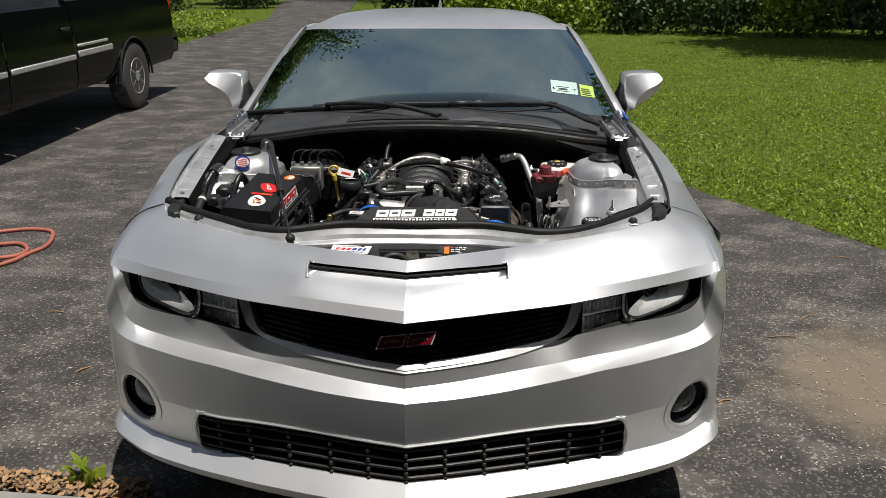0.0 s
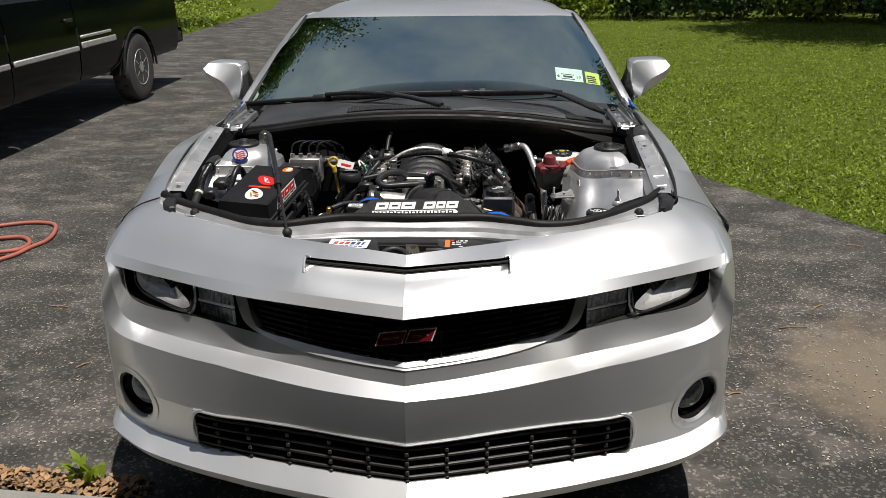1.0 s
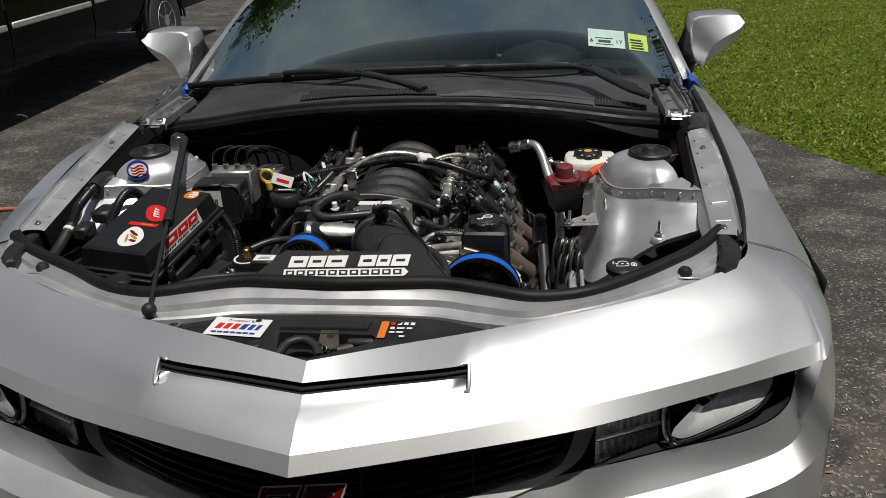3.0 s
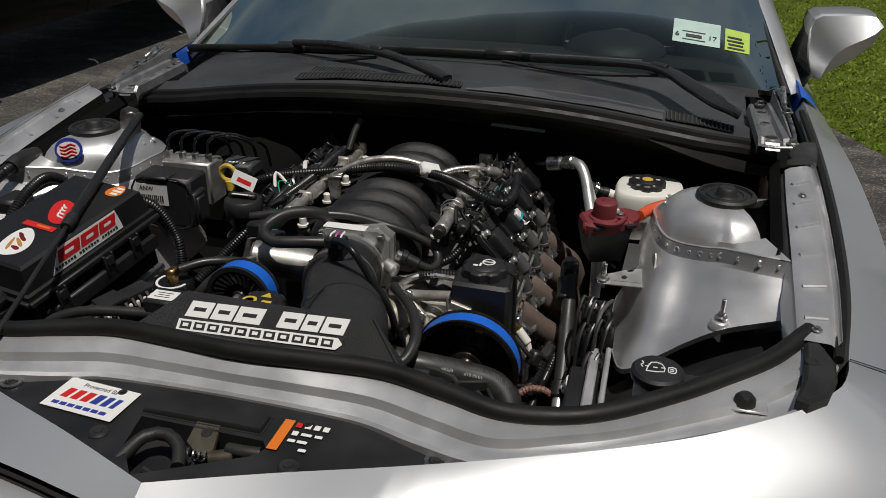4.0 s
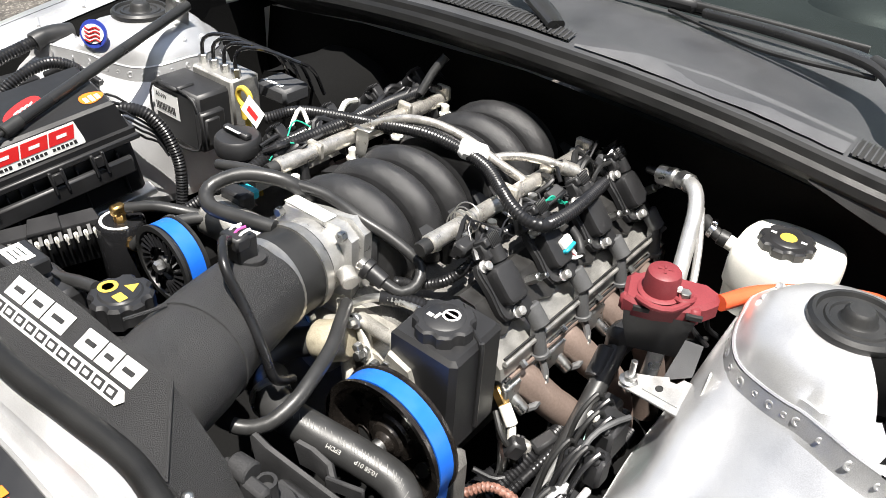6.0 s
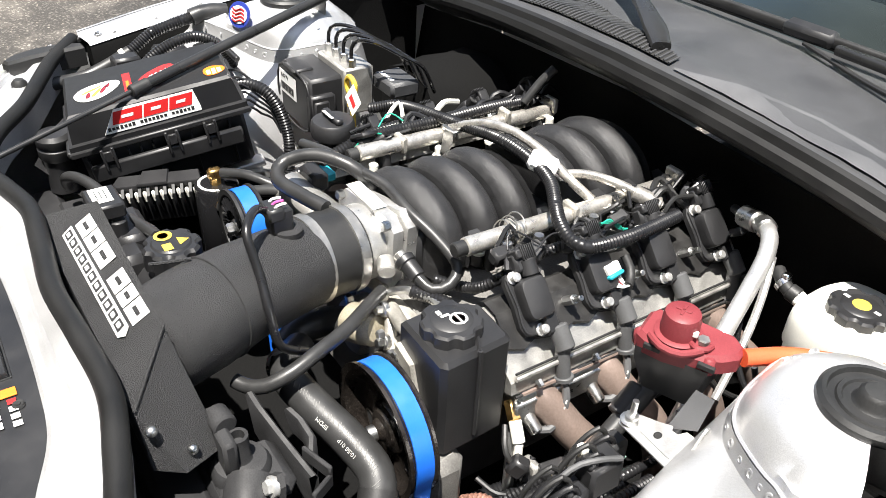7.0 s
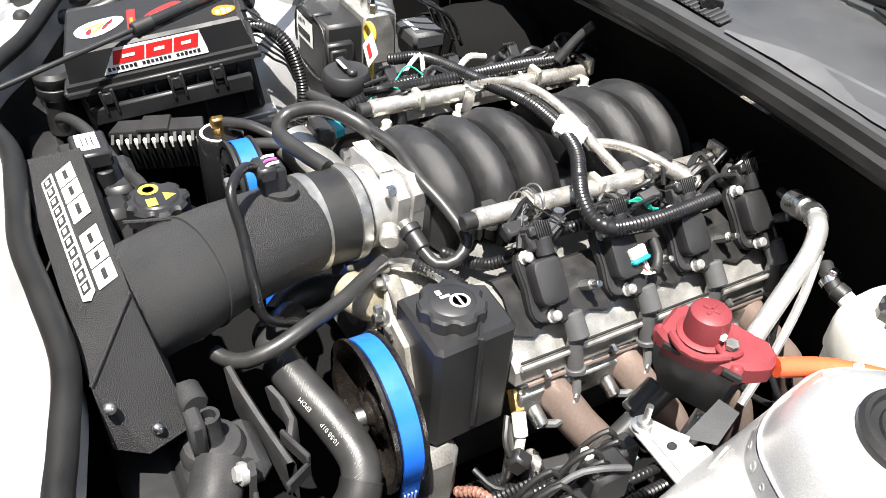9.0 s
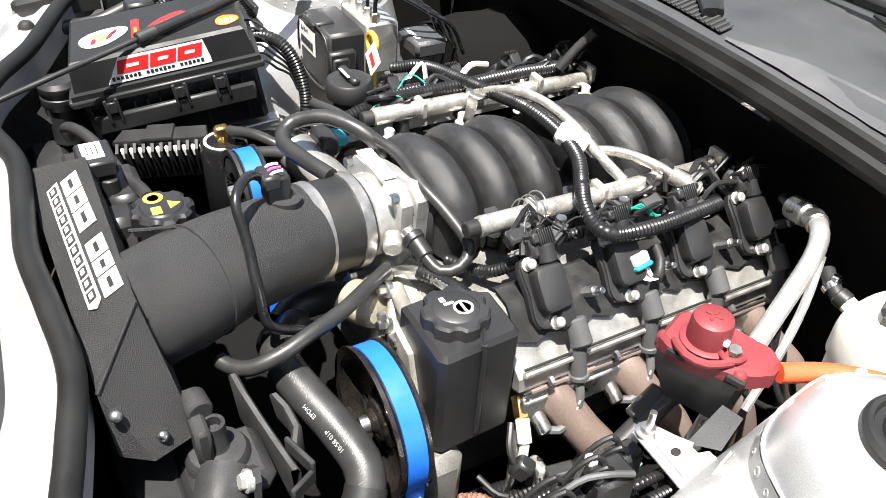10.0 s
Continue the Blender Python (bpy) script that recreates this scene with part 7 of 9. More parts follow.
for i in range(12):
    part("print_bar", Geo().box((-.486 + .0046 * i, 2.8446, .924), (.0018 + .0008 * (i % 3), .0008, .014), None, .0001), RUBBER, ab)
for i in range(4):
    x = -.465 + .030 * i
    part("union_nut", Geo().rod((x, 2.935, .978), (x, 2.935, .996), .008, seg=6), STEEL, ab)
    part("brake_pipe", Geo().tube([(x, 2.935, .99), (x, 2.936, 1.015), (x + .01, 2.945, 1.03), (x + .04, 2.965, 1.032), (x + .065, 3.0, 1.012), (x + .075, 3.04, .985), (x + .07, 3.07, .93)], .0035, 8), GLOSSBLACK, ab)
part("module", Geo().box((-.345, 3.01, .945), (.075, .06, .030), pose(0, 0, 0), .006), COWLGREY, car, "grey control module")
for i in range(6):
    part("print_bar", Geo().box((-.368 + .008 * i, 2.992, .9608), (.005, .008, .0008), None, .0001), WHITE, car)
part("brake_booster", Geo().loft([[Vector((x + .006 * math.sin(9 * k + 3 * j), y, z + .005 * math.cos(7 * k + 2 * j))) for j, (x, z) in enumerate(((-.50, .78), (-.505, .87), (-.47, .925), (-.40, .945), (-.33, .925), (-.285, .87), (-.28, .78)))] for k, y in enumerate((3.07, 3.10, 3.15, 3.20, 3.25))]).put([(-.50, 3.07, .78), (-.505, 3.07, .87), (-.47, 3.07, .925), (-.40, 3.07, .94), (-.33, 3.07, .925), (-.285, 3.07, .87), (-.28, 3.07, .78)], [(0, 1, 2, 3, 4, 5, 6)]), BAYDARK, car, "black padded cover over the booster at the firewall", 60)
# dipstick and oil filler
dip = part("dipstick", Geo().tube([(-.315 + .016 * math.cos(a), 2.902, .972 + .016 * math.sin(a)) for a in [2 * math.pi * i / 16 for i in range(16)]], .0048, 8, .004, closed=True).rod((-.315, 2.902, .957), (-.312, 2.902, .935), .009, seg=10).rod((-.312, 2.902, .935), (-.29, 2.90, .78), .005, seg=8), YELLOW, car, "yellow ring dipstick with a paper tag")
part("tag", Geo().box((0, 0, 0), (.060, .028, .0008), plane((-.270, 2.882, .968), (-.235, 2.872, .962), (-.272, 2.895, .99)), .0003), WHITE, dip)
part("tag_mark", Geo().box((.002, -.002, .0006), (.036, .009, .0006), plane((-.270, 2.882, .968), (-.235, 2.872, .962), (-.272, 2.895, .99)), .0002), RED, dip)
oc = part("oil_filler", Geo().lathe([(.024, .87), (.026, .92), (.036, .925), (.038, .935), (.036, .95), (.033, .953), (0, .955)], Matrix.Translation((-.248, 2.832, 0)), 28), BLACK, car, "black oil filler cap")
part("cap_grip", Geo().box((-.248, 2.832, .958), (.058, .014, .010), pose(0, 0, 0), .003), BLACK, oc)
part("print_bar", Geo().box((-.248, 2.824, .9635), (.034, .005, .0008), None, .0001), WHITE, oc)

# jump post, red cover, orange sleeve
jx = plane((.406, 2.905, .946), (.485, 2.938, .946), (.367, 2.982, .951)) @ Matrix.Scale(.9, 4)
jump = part("jump_block", Geo().loft([[jx @ Vector((x, y, z)) for x, y, z in q] for q in (((.012, -.012, -.085), (.080, -.012, -.085), (.082, .040, -.085), (.012, .044, -.085)), ((-.002, -.026, -.030), (.086, -.022, -.030), (.100, .042, -.030), (0, .050, -.030)), ((-.004, -.026, -.008), (.090, -.022, -.008), (.104, .044, -.008), (0, .052, -.008)))], True), BLACK, car, "black terminal block with a red cover")
part("red_cover", Geo().prism([(-.008, -.018), (.006, -.026), (.034, -.028), (.080, -.020), (.101, -.007), (.116, .008), (.118, .028), (.10, .044), (.02, .050), (-.008, .03)], -.015, .011, jx, .006), REDCAP, jump, "faded red plastic terminal cover")
part("red_boss", Geo().lathe([(.0245, .0), (.0238, .030), (.022, .037), (.017, .040), (0, .041)], jx @ Matrix.Translation((.038, .006, .008)), 28), REDCAP, jump)
part("red_strap", Geo().tube([jx @ Vector(p) for p in ((.010, -.018, .012), (.03, -.034, .014), (.055, -.030, .012), (.075, -.012, .014))], .0045, 8), REDCAP, jump)
for x, y, w in ((-.004, -.012, .016), (.004, .034, .014), (.108, .026, .012), (.086, -.014, .016)):
    part("cover_tab", Geo().box((x, y, -.004), (w, .014, .026), jx, .004), REDCAP, jump)
part("boss_lip", Geo().lathe([(.0240, .0), (.0300, .001), (.0310, .004), (.0270, .006), (.0240, .006)], jx @ Matrix.Translation((.038, .006, .009)), 28), REDCAP, jump)
part("boss_window", Geo().box((.060, -.004, .028), (.008, .006, .008), jx, .001), WHITE, jump)
part("cap_mark", Geo().box((.038, .006, .0492), (.020, .004, .001), jx, .0004).box((.038, .006, .0492), (.004, .020, .001), jx, .0004), REDCAP, jump)
part("cap_hook", Geo().tube([jx @ Vector(p) for p in ((.058, -.006, .014), (.066, -.014, .016), (.078, -.010, .016), (.082, .002, .014))], .0036, 8), REDCAP, jump)
for x, y in ((.018, -.0275), (.086, -.0230)):
    part("slot", Geo().box((x, y, .001), (.022, .006, .008), jx, .001), DARK, jump)
part("terminal", Geo().rod(jx @ Vector((.070, .004, .012)), jx @ Vector((.070, .004, .020)), .0075, seg=6), BAND, jump)
part("orange_cable", Geo().tube([jx @ Vector((.118, .018, .002)), (.525, 3.02, .945), (.58, 3.09, .935), (.63, 3.16, .91), (.66, 3.24, .86)], .0105, 10), ORANGETUBE, car, "orange sleeved battery cable")
# tower bracket
bk = plane((.437, 2.847, .858), (.533, 2.838, .865), (.45, 2.885, .869))
brk = part("tower_bracket", Geo().prism([(.003, 0), (.098, 0), (.100, .010), (.084, .052), (.062, .050), (.058, .040), (.050, .039), (.046, .044), (.028, .034), (.012, .027), (.003, .020), (0, .004)], -.003, 0, bk, .0008), CAST, car, "pale zinc bracket on the tower", 20)
part("bracket_lip", Geo().prism([(.030, .010), (.078, .010), (.078, .0125), (.030, .0125)], 0, .0012, bk, .0004), CAST, brk)
part("bracket_hole", Geo().lathe([(0, .0003), (.0036, .0003), (.0042, .0010), (.0050, .0002)], bk @ Matrix.Translation((.046, .022, 0)), 14), DARK, brk)
part("bracket_gusset", Geo().prism([(0, 0), (.058, 0), (.052, .036), (.044, .044), (.034, .040)], -.0012, .0012, plane(bk @ Vector((.0985, .001, 0)), bk @ Vector((.086, .052, 0)), bk @ Vector((.112, .01, .06))), .0004), CAST, brk)
part("bracket_stud", Geo().rod((.448, 2.859, .845), (.449, 2.859, .893), .004, seg=10).lathe([(.013, 0), (.013, .003), (.008, .004), (.008, .010), (0, .010)], Matrix.Translation((.448, 2.859, .860)), 12), STEEL, brk)
part("bracket_ear", Geo().loft([[Vector((.478, 2.885, .862)), Vector((.508, 2.90, .875))], [Vector((.485, 2.91, .915)), Vector((.505, 2.92, .91))]]), GLAREPLATE, brk)
# brake fluid bottle
bottle = [Vector((x, y, 0)) for x, y in ((.442, 3.150), (.450, 3.122), (.49, 3.108), (.545, 3.122), (.576, 3.145), (.584, 3.19), (.572, 3.235), (.52, 3.25), (.46, 3.24), (.442, 3.20))]
ring_ = rail(bottle + [bottle[0]], 4)[:-1]
mid_ = sum(ring_, Vector()) / len(ring_)
bb = part("brake_reservoir", Geo().loft([[mid_ + (p - mid_) * k + Vector((0, 0, z)) for p in ring_] for k, z in ((.93, .83), (.95, .866), (.985, .869), (1, .873), (1.0, .905), (.985, .917), (.95, .925), (.89, .9285), (.5, .930), (.05, .930))], True), NYLON, car, "milky white brake fluid bottle with black cap")
bm2 = Matrix.Translation((.506, 3.172, .926))
bcap = part("reservoir_cap", scallop(.0385, 8, .005, bm2, -.001, .017, .003).lathe([(0, .019), (.022, .019), (.025, .0168)], bm2, 28), BLACK, bb, "black scalloped cap with a yellow disc")
part("print_disc", Geo().lathe([(0, .0198), (.011, .0196), (.0115, .019)], bm2, 20), YELLOW, bcap)
for dx in (-.021, .021):
    part("print_bar", Geo().box((dx, 0, .0194), (.008, .005, .0006), bm2, .0002), WHITE, bcap)
part("bottle_hose", Geo().tube([(.436, 3.168, .905), (.415, 3.165, .91), (.40, 3.17, .915), (.385, 3.18, .918)], .0095, 10).rod((.43, 3.168, .906), (.415, 3.166, .909), .012, seg=12), RUBBER, bb)
part("hose_clamp", Geo().lathe([(.0095, -.004), (.0125, -.004), (.0125, .004), (.0095, .004)], disc_pose((.405, 3.168, .912), (1, -.2, -.3)), 18).box((.405, 3.168, .926), (.010, .012, .008), None, .002), CHROME, bb, "bright spring clamp")
part("bottle_nipple", Geo().rod((.442, 3.168, .902), (.424, 3.167, .907), .011, seg=12), NYLON, bb)
# air conditioning pipes
ac = part("aircon_pipe", Geo().tube([(.318, 3.207, .949), (.335, 3.195, .958), (.362, 3.172, .962), (.378, 3.15, .945), (.392, 3.11, .915), (.408, 3.06, .88), (.425, 3.01, .84), (.43, 2.97, .76)], .0115, 12), PALEALU, car, "bare aluminium air conditioning pipe")
part("pipe_fitting", Geo().rod((.290, 3.212, .944), (.322, 3.204, .951), .016, seg=14).rod((.330, 3.20, .955), (.350, 3.183, .962), .0145, seg=14), STEEL, ac)
part("pipe_valve", Geo().rod((.29, 3.212, .944), (.265, 3.225, .938), .007, seg=10), BLACK, ac)
part("thin_pipe", Geo().tube([(.382, 3.16, .945), (.405, 3.125, .90), (.425, 3.08, .855), (.44, 3.03, .80)], .0055, 8), PALEALU, car)
part("lagged_pipe", Geo().tube([(.380, 2.975, .802), (.386, 2.90, .752), (.391, 2.83, .706), (.394, 2.77, .668)], .0140, 16), HOSE, car, "black sleeved pipe running down beside the engine")
part("pipe_end", Geo().box((.376, 2.985, .805), (.034, .045, .05), pose(0, 0, 0), .01).rod((.372, 2.965, .796), (.376, 2.925, .769), .0165, seg=16), BLACK, car)
part("pipe_collar", Geo().rod((.3935, 2.782, .676), (.3945, 2.755, .658), .0185, seg=18), BLACK, car)
part("pipe_tail", Geo().tube([(.394, 2.765, .665), (.394, 2.71, .628), (.388, 2.66, .585), (.38, 2.62, .55)], .0115, 12).tube([(.404, 2.74, .645), (.402, 2.69, .61), (.396, 2.64, .565)], .007, 10), PALEALU, car, "bare aluminium pipes below the sleeve")
part("teal_tube", Geo().tube([(.389, 2.94, .70), (.388, 2.918, .682), (.385, 2.897, .652), (.392, 2.87, .635)], .0062, 10), PALETEAL, car, "pale teal hose")
for x, y, r in ((.345, 2.80, .011), (.36, 2.79, .008), (.41, 2.80, .009), (.425, 2.84, .010), (.40, 2.87, .008)):
    part("wiring_loom", Geo().tube([(x - .02, y - .06, .625), (x, y, .665), (x + .012, y + .05, .690), (x + .01, y + .11, .685)], r, 10, ribs=.006, depth=.14), LOOM, car)
part("striped_loom", Geo().tube([(.31, 2.73, .655), (.335, 2.748, .672), (.365, 2.755, .672), (.385, 2.76, .655)], .0075, 12, ribs=.006, depth=.16), STRIPE, car, "ribbed loom with orange and white stripes showing")
for p, q in (((.352, 2.825, .69), (.365, 2.86, .70)), ((.335, 2.79, .70), (.345, 2.80, .725)), ((.42, 2.80, .70), (.43, 2.84, .725)), ((.405, 2.745, .68), (.418, 2.775, .695))):
    part("plug", Geo().box((0, 0, 0), ((Vector(q) - Vector(p)).length, .024, .022), plane(Vector(p).lerp(Vector(q), .5), q, Vector(p) + Vector((0, 0, 1))), .004), random.choice((BLACK, MOULD, NYLON)), car)
part("zinc_stay", Geo().tube([(.300, 2.81, .735), (.318, 2.80, .70), (.325, 2.795, .655), (.315, 2.80, .62)], .008, 10), STEEL, car)
part("zinc_stay", Geo().box((.335, 2.825, .665), (.03, .014, .07), pose(0, 0, 0), .004), ALU, car, "bare metal bracket")
part("pipe_union", Geo().rod((.40, 2.60, .68), (.41, 2.52, .70), .014, seg=14), ALU, car)

# connectors and leads low beside the tower
for x, y, z, w, d, h in ((.452, 2.815, .805, .036, .050, .050), (.440, 2.775, .775, .030, .034, .060), (.468, 2.765, .800, .024, .030, .044), (.430, 2.855, .790, .028, .040, .050), (.455, 2.715, .765, .034, .044, .040)):
    cn = part("loom_connector", Geo().box((x, y, z), (w, d, h), pose(0, 0, 0), .005).box((x, y - d * .35, z + h * .5), (w * .6, d * .3, .012), None, .003), BLACK, car, "black wiring connector beside the tower")
    part("connector_latch", Geo().box((x - w * .5, y, z + h * .2), (.005, d * .5, .010), None, .0015), COWLGREY, cn)
    for k in range(2):
        part("connector_lead", Geo().tube([(x - .006 + .012 * k, y, z + h * .45), (x - .012 + .016 * k, y - .012, z + h * .5 + .014), (x - .020 + .014 * k, y - .040, z + h * .2), (x - .022 + .014 * k, y - .060, z - .06)], .0034, 8), LOOM if k else RUBBER, cn)
part("clip_tag", Geo().box((.437, 2.80, .836), (.014, .010, .010), pose(0, 0, 0), .002), NYLON, car, "pale loom clip")
part("brake_line", Geo().tube([(.470, 2.83, .835), (.462, 2.80, .842), (.452, 2.77, .835), (.448, 2.73, .80), (.446, 2.69, .75)], .0036, 8), BOOT, car, "thin grey line")

# radiator hose with faint pale print
hs = [(.07, 2.615, .792), (.095, 2.592, .806), (.125, 2.573, .816), (.155, 2.570, .816), (.195, 2.579, .808), (.25, 2.597, .791), (.300, 2.606, .775), (.327, 2.590, .751), (.328, 2.562, .720), (.318, 2.535, .68), (.30, 2.51, .63)]
rh = part("radiator_hose", Geo().tube(hs, .0226, 22, .01), HOSE, car, "black rubber radiator hose with pale print")
q = smooth(hs, .004)
hr = random.Random(21)
for i in range(24, len(q) - 40, 1):
    d = (q[i + 1] - q[i]).normalized()
    sd = Vector((.30, -.28, .90)).normalized()
    sd = (sd - d * sd.dot(d)).normalized()
    side = sd.cross(d)
    if i % 2 == 0 or hr.random() < .6:
        # woven ply showing through as short slanted strokes
        w = .0070 + .006 * hr.random()
        p = q[i] + sd * .0227
        part("weave_mark", Geo().box((0, 0, 0), (.0010, w, .0003), plane(p, p + d * .8 + side * .6, p + side), .0001), FADEDPRINT, rh)
for words, spot in (("EPDM", (.222, 2.572, .796)), ("10:58 01P", (.264, 2.590, .786))):
    spot = Vector(spot)
    k = min(range(5, len(q) - 5), key=lambda a: (q[a] - spot).length)
    d = (q[k + 2] - q[k - 2]).normalized()
    sd = Vector((.30, -.72, .62))
    sd = (sd - d * sd.dot(d)).normalized()
    p = q[k] + sd * .0230
    lettering("hose_print", words, .0078, plane(p, p - d, p + sd.cross(-d)), PALEPRINT, rh, "pale printed code on the hose", depth=.0002)
part("joint_tape", Geo().tube([q[-42], q[-38], q[-34]], .0243, 18, .004), RUBBER, rh, "black tape round the joint")
part("hose_clamp", Geo().lathe([(.025, -.006), (.0268, -.006), (.0268, .006), (.025, .006)], disc_pose((.115, 2.578, .813), (1, -.5, .25)), 24), STEEL, rh)
part("breather_hose", Geo().tube([(.142, 2.500, .847), (.157, 2.510, .845), (.173, 2.528, .850), (.179, 2.56, .862), (.170, 2.60, .870), (.147, 2.65, .868), (.117, 2.695, .864), (.09, 2.733, .858)], .0095, 12), HOSE, car, "black rubber breather hose")
part("vent_line", Geo().tube([(.087, 2.735, .852), (.12, 2.755, .872), (.155, 2.775, .87), (.19, 2.79, .86)], .006, 8), STEEL, car)
part("line_clamp", Geo().box((.089, 2.733, .853), (.02, .018, .02), None, .004), STEEL, car)
# sensor loom on the tube
part("sensor_loom", Geo().tube([(.035, 2.605, .996), (.045, 2.585, 1.012), (.070, 2.565, 1.018), (.090, 2.553, 1.008), (.112, 2.555, .97), (.140, 2.553, .928), (.148, 2.56, .88), (.13, 2.60, .84)], .0060, 10, ribs=.0045, depth=.10), LOOM, car, "taped black wiring loom")
plug_ = plane((.2655, 2.972, .916), (.2615, 3.007, .918), (.2795, 2.974, .900)) @ Matrix.Translation((.006, 0, 0)) @ Matrix.Scale(.74, 4)
conn = part("wiring_plug", Geo().box((.016, .004, .006), (.034, .020, .020), plug_, .003), WHITE, car, "white wiring plug with a teal collar")
part("plug_collar", Geo().box((.016, .017, .006), (.038, .009, .023), plug_, .003), TEAL, conn)
for i in range(6):
    x = .004 + .005 * i
    part("plug_wire", Geo().tube([plug_ @ Vector((x, .020, .006)), plug_ @ Vector((x + .002, .032, .008)), plug_ @ Vector((.02 + .002 * i, .044, .004)), plug_ @ Vector((.034, .046, -.004 + .002 * i))], .0013, 6), random.choice((WHITE, NYLON, REDCAP, RUBBER)), conn)
part("plug_tape", Geo().tube([plug_ @ Vector((.030, .046, .0)), plug_ @ Vector((.044, .040, .004)), plug_ @ Vector((.058, .022, .006)), plug_ @ Vector((.062, -.004, .010))], .0065, 10), RUBBER, conn)
for i in range(4):
    y = 2.877 + .1115 * i
    part("coil_lead", Geo().tube([(.207, y - .012, .930), (.198, y - .006, .938), (.185, y + .012, .936), (.172, y + .030, .926)], .0045, 8, ribs=.005), LOOM, car)
for a_, b_, c_, d_ in (((.33, 2.83, .70), (.345, 2.80, .67), (.33, 2.775, .66), (.30, 2.76, .67)), ((.315, 2.90, .72), (.34, 2.885, .69), (.352, 2.86, .66), (.34, 2.835, .64)), ((.30, 2.80, .75), (.325, 2.785, .73), (.34, 2.80, .70), (.335, 2.83, .68)), ((.41, 3.02, .85), (.42, 3.05, .80), (.44, 3.09, .77), (.45, 3.14, .75)), ((.46, 3.06, .86), (.455, 3.10, .80), (.47, 3.14, .76), (.50, 3.16, .74)), ((.38, 3.13, .88), (.40, 3.11, .83), (.43, 3.10, .79), (.46, 3.11, .76))):
    part("loose_lead", Geo().tube([a_, b_, c_, d_], .0042, 8), random.choice((LOOM, RUBBER, HOSE)), car)

# hoses round the throttle
part("purge_hose", Geo().tube([(-.010, 2.702, .948), (-.06, 2.685, .95), (-.112, 2.676, .95), (-.135, 2.695, .962), (-.112, 2.735, .975), (-.07, 2.768, .970), (-.045, 2.79, .948), (-.04, 2.80, .92)], .0108, 12), HOSE, car, "thick black purge hose")
part("crank_hose", Geo().tube([(-.19, 2.75, .955), (-.13, 2.765, .963), (-.07, 2.777, .963), (-.012, 2.797, .957), (.051, 2.799, .946), (.092, 2.811, .930), (.128, 2.821, .910), (.143, 2.822, .896), (.152, 2.803, .883), (.145, 2.779, .880), (.119, 2.769, .892)], .0080, 10), HOSE, car, "slim black breather hose")
fit_ = part("valve_fitting", Geo().rod((.124, 2.771, .889), (.100, 2.767, .900), .0115, .0125, 14).rod((.102, 2.767, .899), (.092, 2.765, .904), .015, seg=16), BLACK, car, "black valve fitting on the breather hose")
part("fitting_tip", Geo().rod((.094, 2.765, .903), (.084, 2.763, .908), .0095, seg=14), BAND, fit_)
part("teal_plug", Geo().box((-.157, 2.771, .912), (.034, .024, .016), pose(0, 0, 0), .003), TEAL, car, "teal wiring connector")
part("white_tag", Geo().box((-.01, 2.765, .951), (.08, .022, .001), pose(0, 0, 0), .0003), WHITE, car)
for x0, y0 in ((-.06, 2.70), (-.10, 2.735)):
    part("side_plug", Geo().box((x0 - .09, y0 + .05, .915), (.05, .028, .03), None, .005), BLACK, car)
# looms
LOOMS = [
    ([(-.30, 2.93, .93), (-.252, 2.97, .946), (-.12, 2.992, .964), (-.015, 3.003, .979), (.06, 3.005, .977), (.115, 2.995, .972), (.165, 2.965, .967), (.195, 2.948, .962), (.226, 2.942, .955), (.248, 2.957, .950), (.251, 3.02, .945), (.244, 3.08, .940), (.235, 3.14, .935)], .0102, "ribbed black loom over the manifold"),
    ([(-.20, 2.79, .91), (-.19, 2.86, .935), (-.175, 2.93, .945), (-.165, 3.0, .95), (-.17, 3.1, .948), (-.175, 3.19, .94)], .011, "ribbed black loom along the rail"),
    ([(-.30, 2.72, .82), (-.265, 2.78, .86), (-.22, 2.83, .91), (-.20, 2.87, .935), (-.20, 2.93, .94)], .010, "ribbed black loom"),
    ([(-.505, 2.735, .925), (-.470, 2.765, .945), (-.438, 2.790, .940), (-.416, 2.806, .912), (-.398, 2.812, .872), (-.388, 2.810, .835), (-.385, 2.80, .77)], .0110, "thick ribbed loom beside the fuse box"),
    ([(.105, 2.81, .86), (.135, 2.83, .86), (.165, 2.845, .872), (.185, 2.87, .895), (.19, 2.92, .915), (.20, 2.99, .922)], .0085, "ribbed loom below the rail"),
    ([(.125, 2.76, .872), (.16, 2.785, .868), (.19, 2.80, .86), (.21, 2.81, .85)], .0105, "short ribbed sleeve"),
    ([(-.702, 2.627, .948), (-.703, 2.652, .964), (-.703, 2.68, .980), (-.703, 2.733, .993), (-.702, 2.76, .998)], .0115, "ribbed loom along the fender liner"),
    ([(-.605, 2.60, .925), (-.602, 2.627, .957), (-.60, 2.668, .985), (-.60, 2.722, .997), (-.60, 2.763, .980), (-.60, 2.79, .945), (-.60, 2.81, .90)], .0105, "ribbed loom arching behind the fuse box"),
    ([(-.655, 2.74, .955), (-.63, 2.765, .968), (-.60, 2.78, .966), (-.56, 2.79, .955)], .0065, "thin ribbed loom before the tower"),
    ([(.29, 2.70, .60), (.30, 2.78, .62), (.33, 2.86, .64), (.36, 2.94, .62)], .012, "ribbed loom low beside the block"),
]
for pts, r, lab in LOOMS:
    part("wiring_loom", Geo().tube(pts, r, 12, ribs=.0052, depth=.12), LOOM, car, lab)
taped = part("taped_loom", Geo().tube([(-.66, 2.43, .900), (-.69, 2.47, .915), (-.702, 2.534, .915), (-.703, 2.58, .928), (-.702, 2.63, .950)], .0125, 12), HOSE, car, "taped black loom along the fender liner")
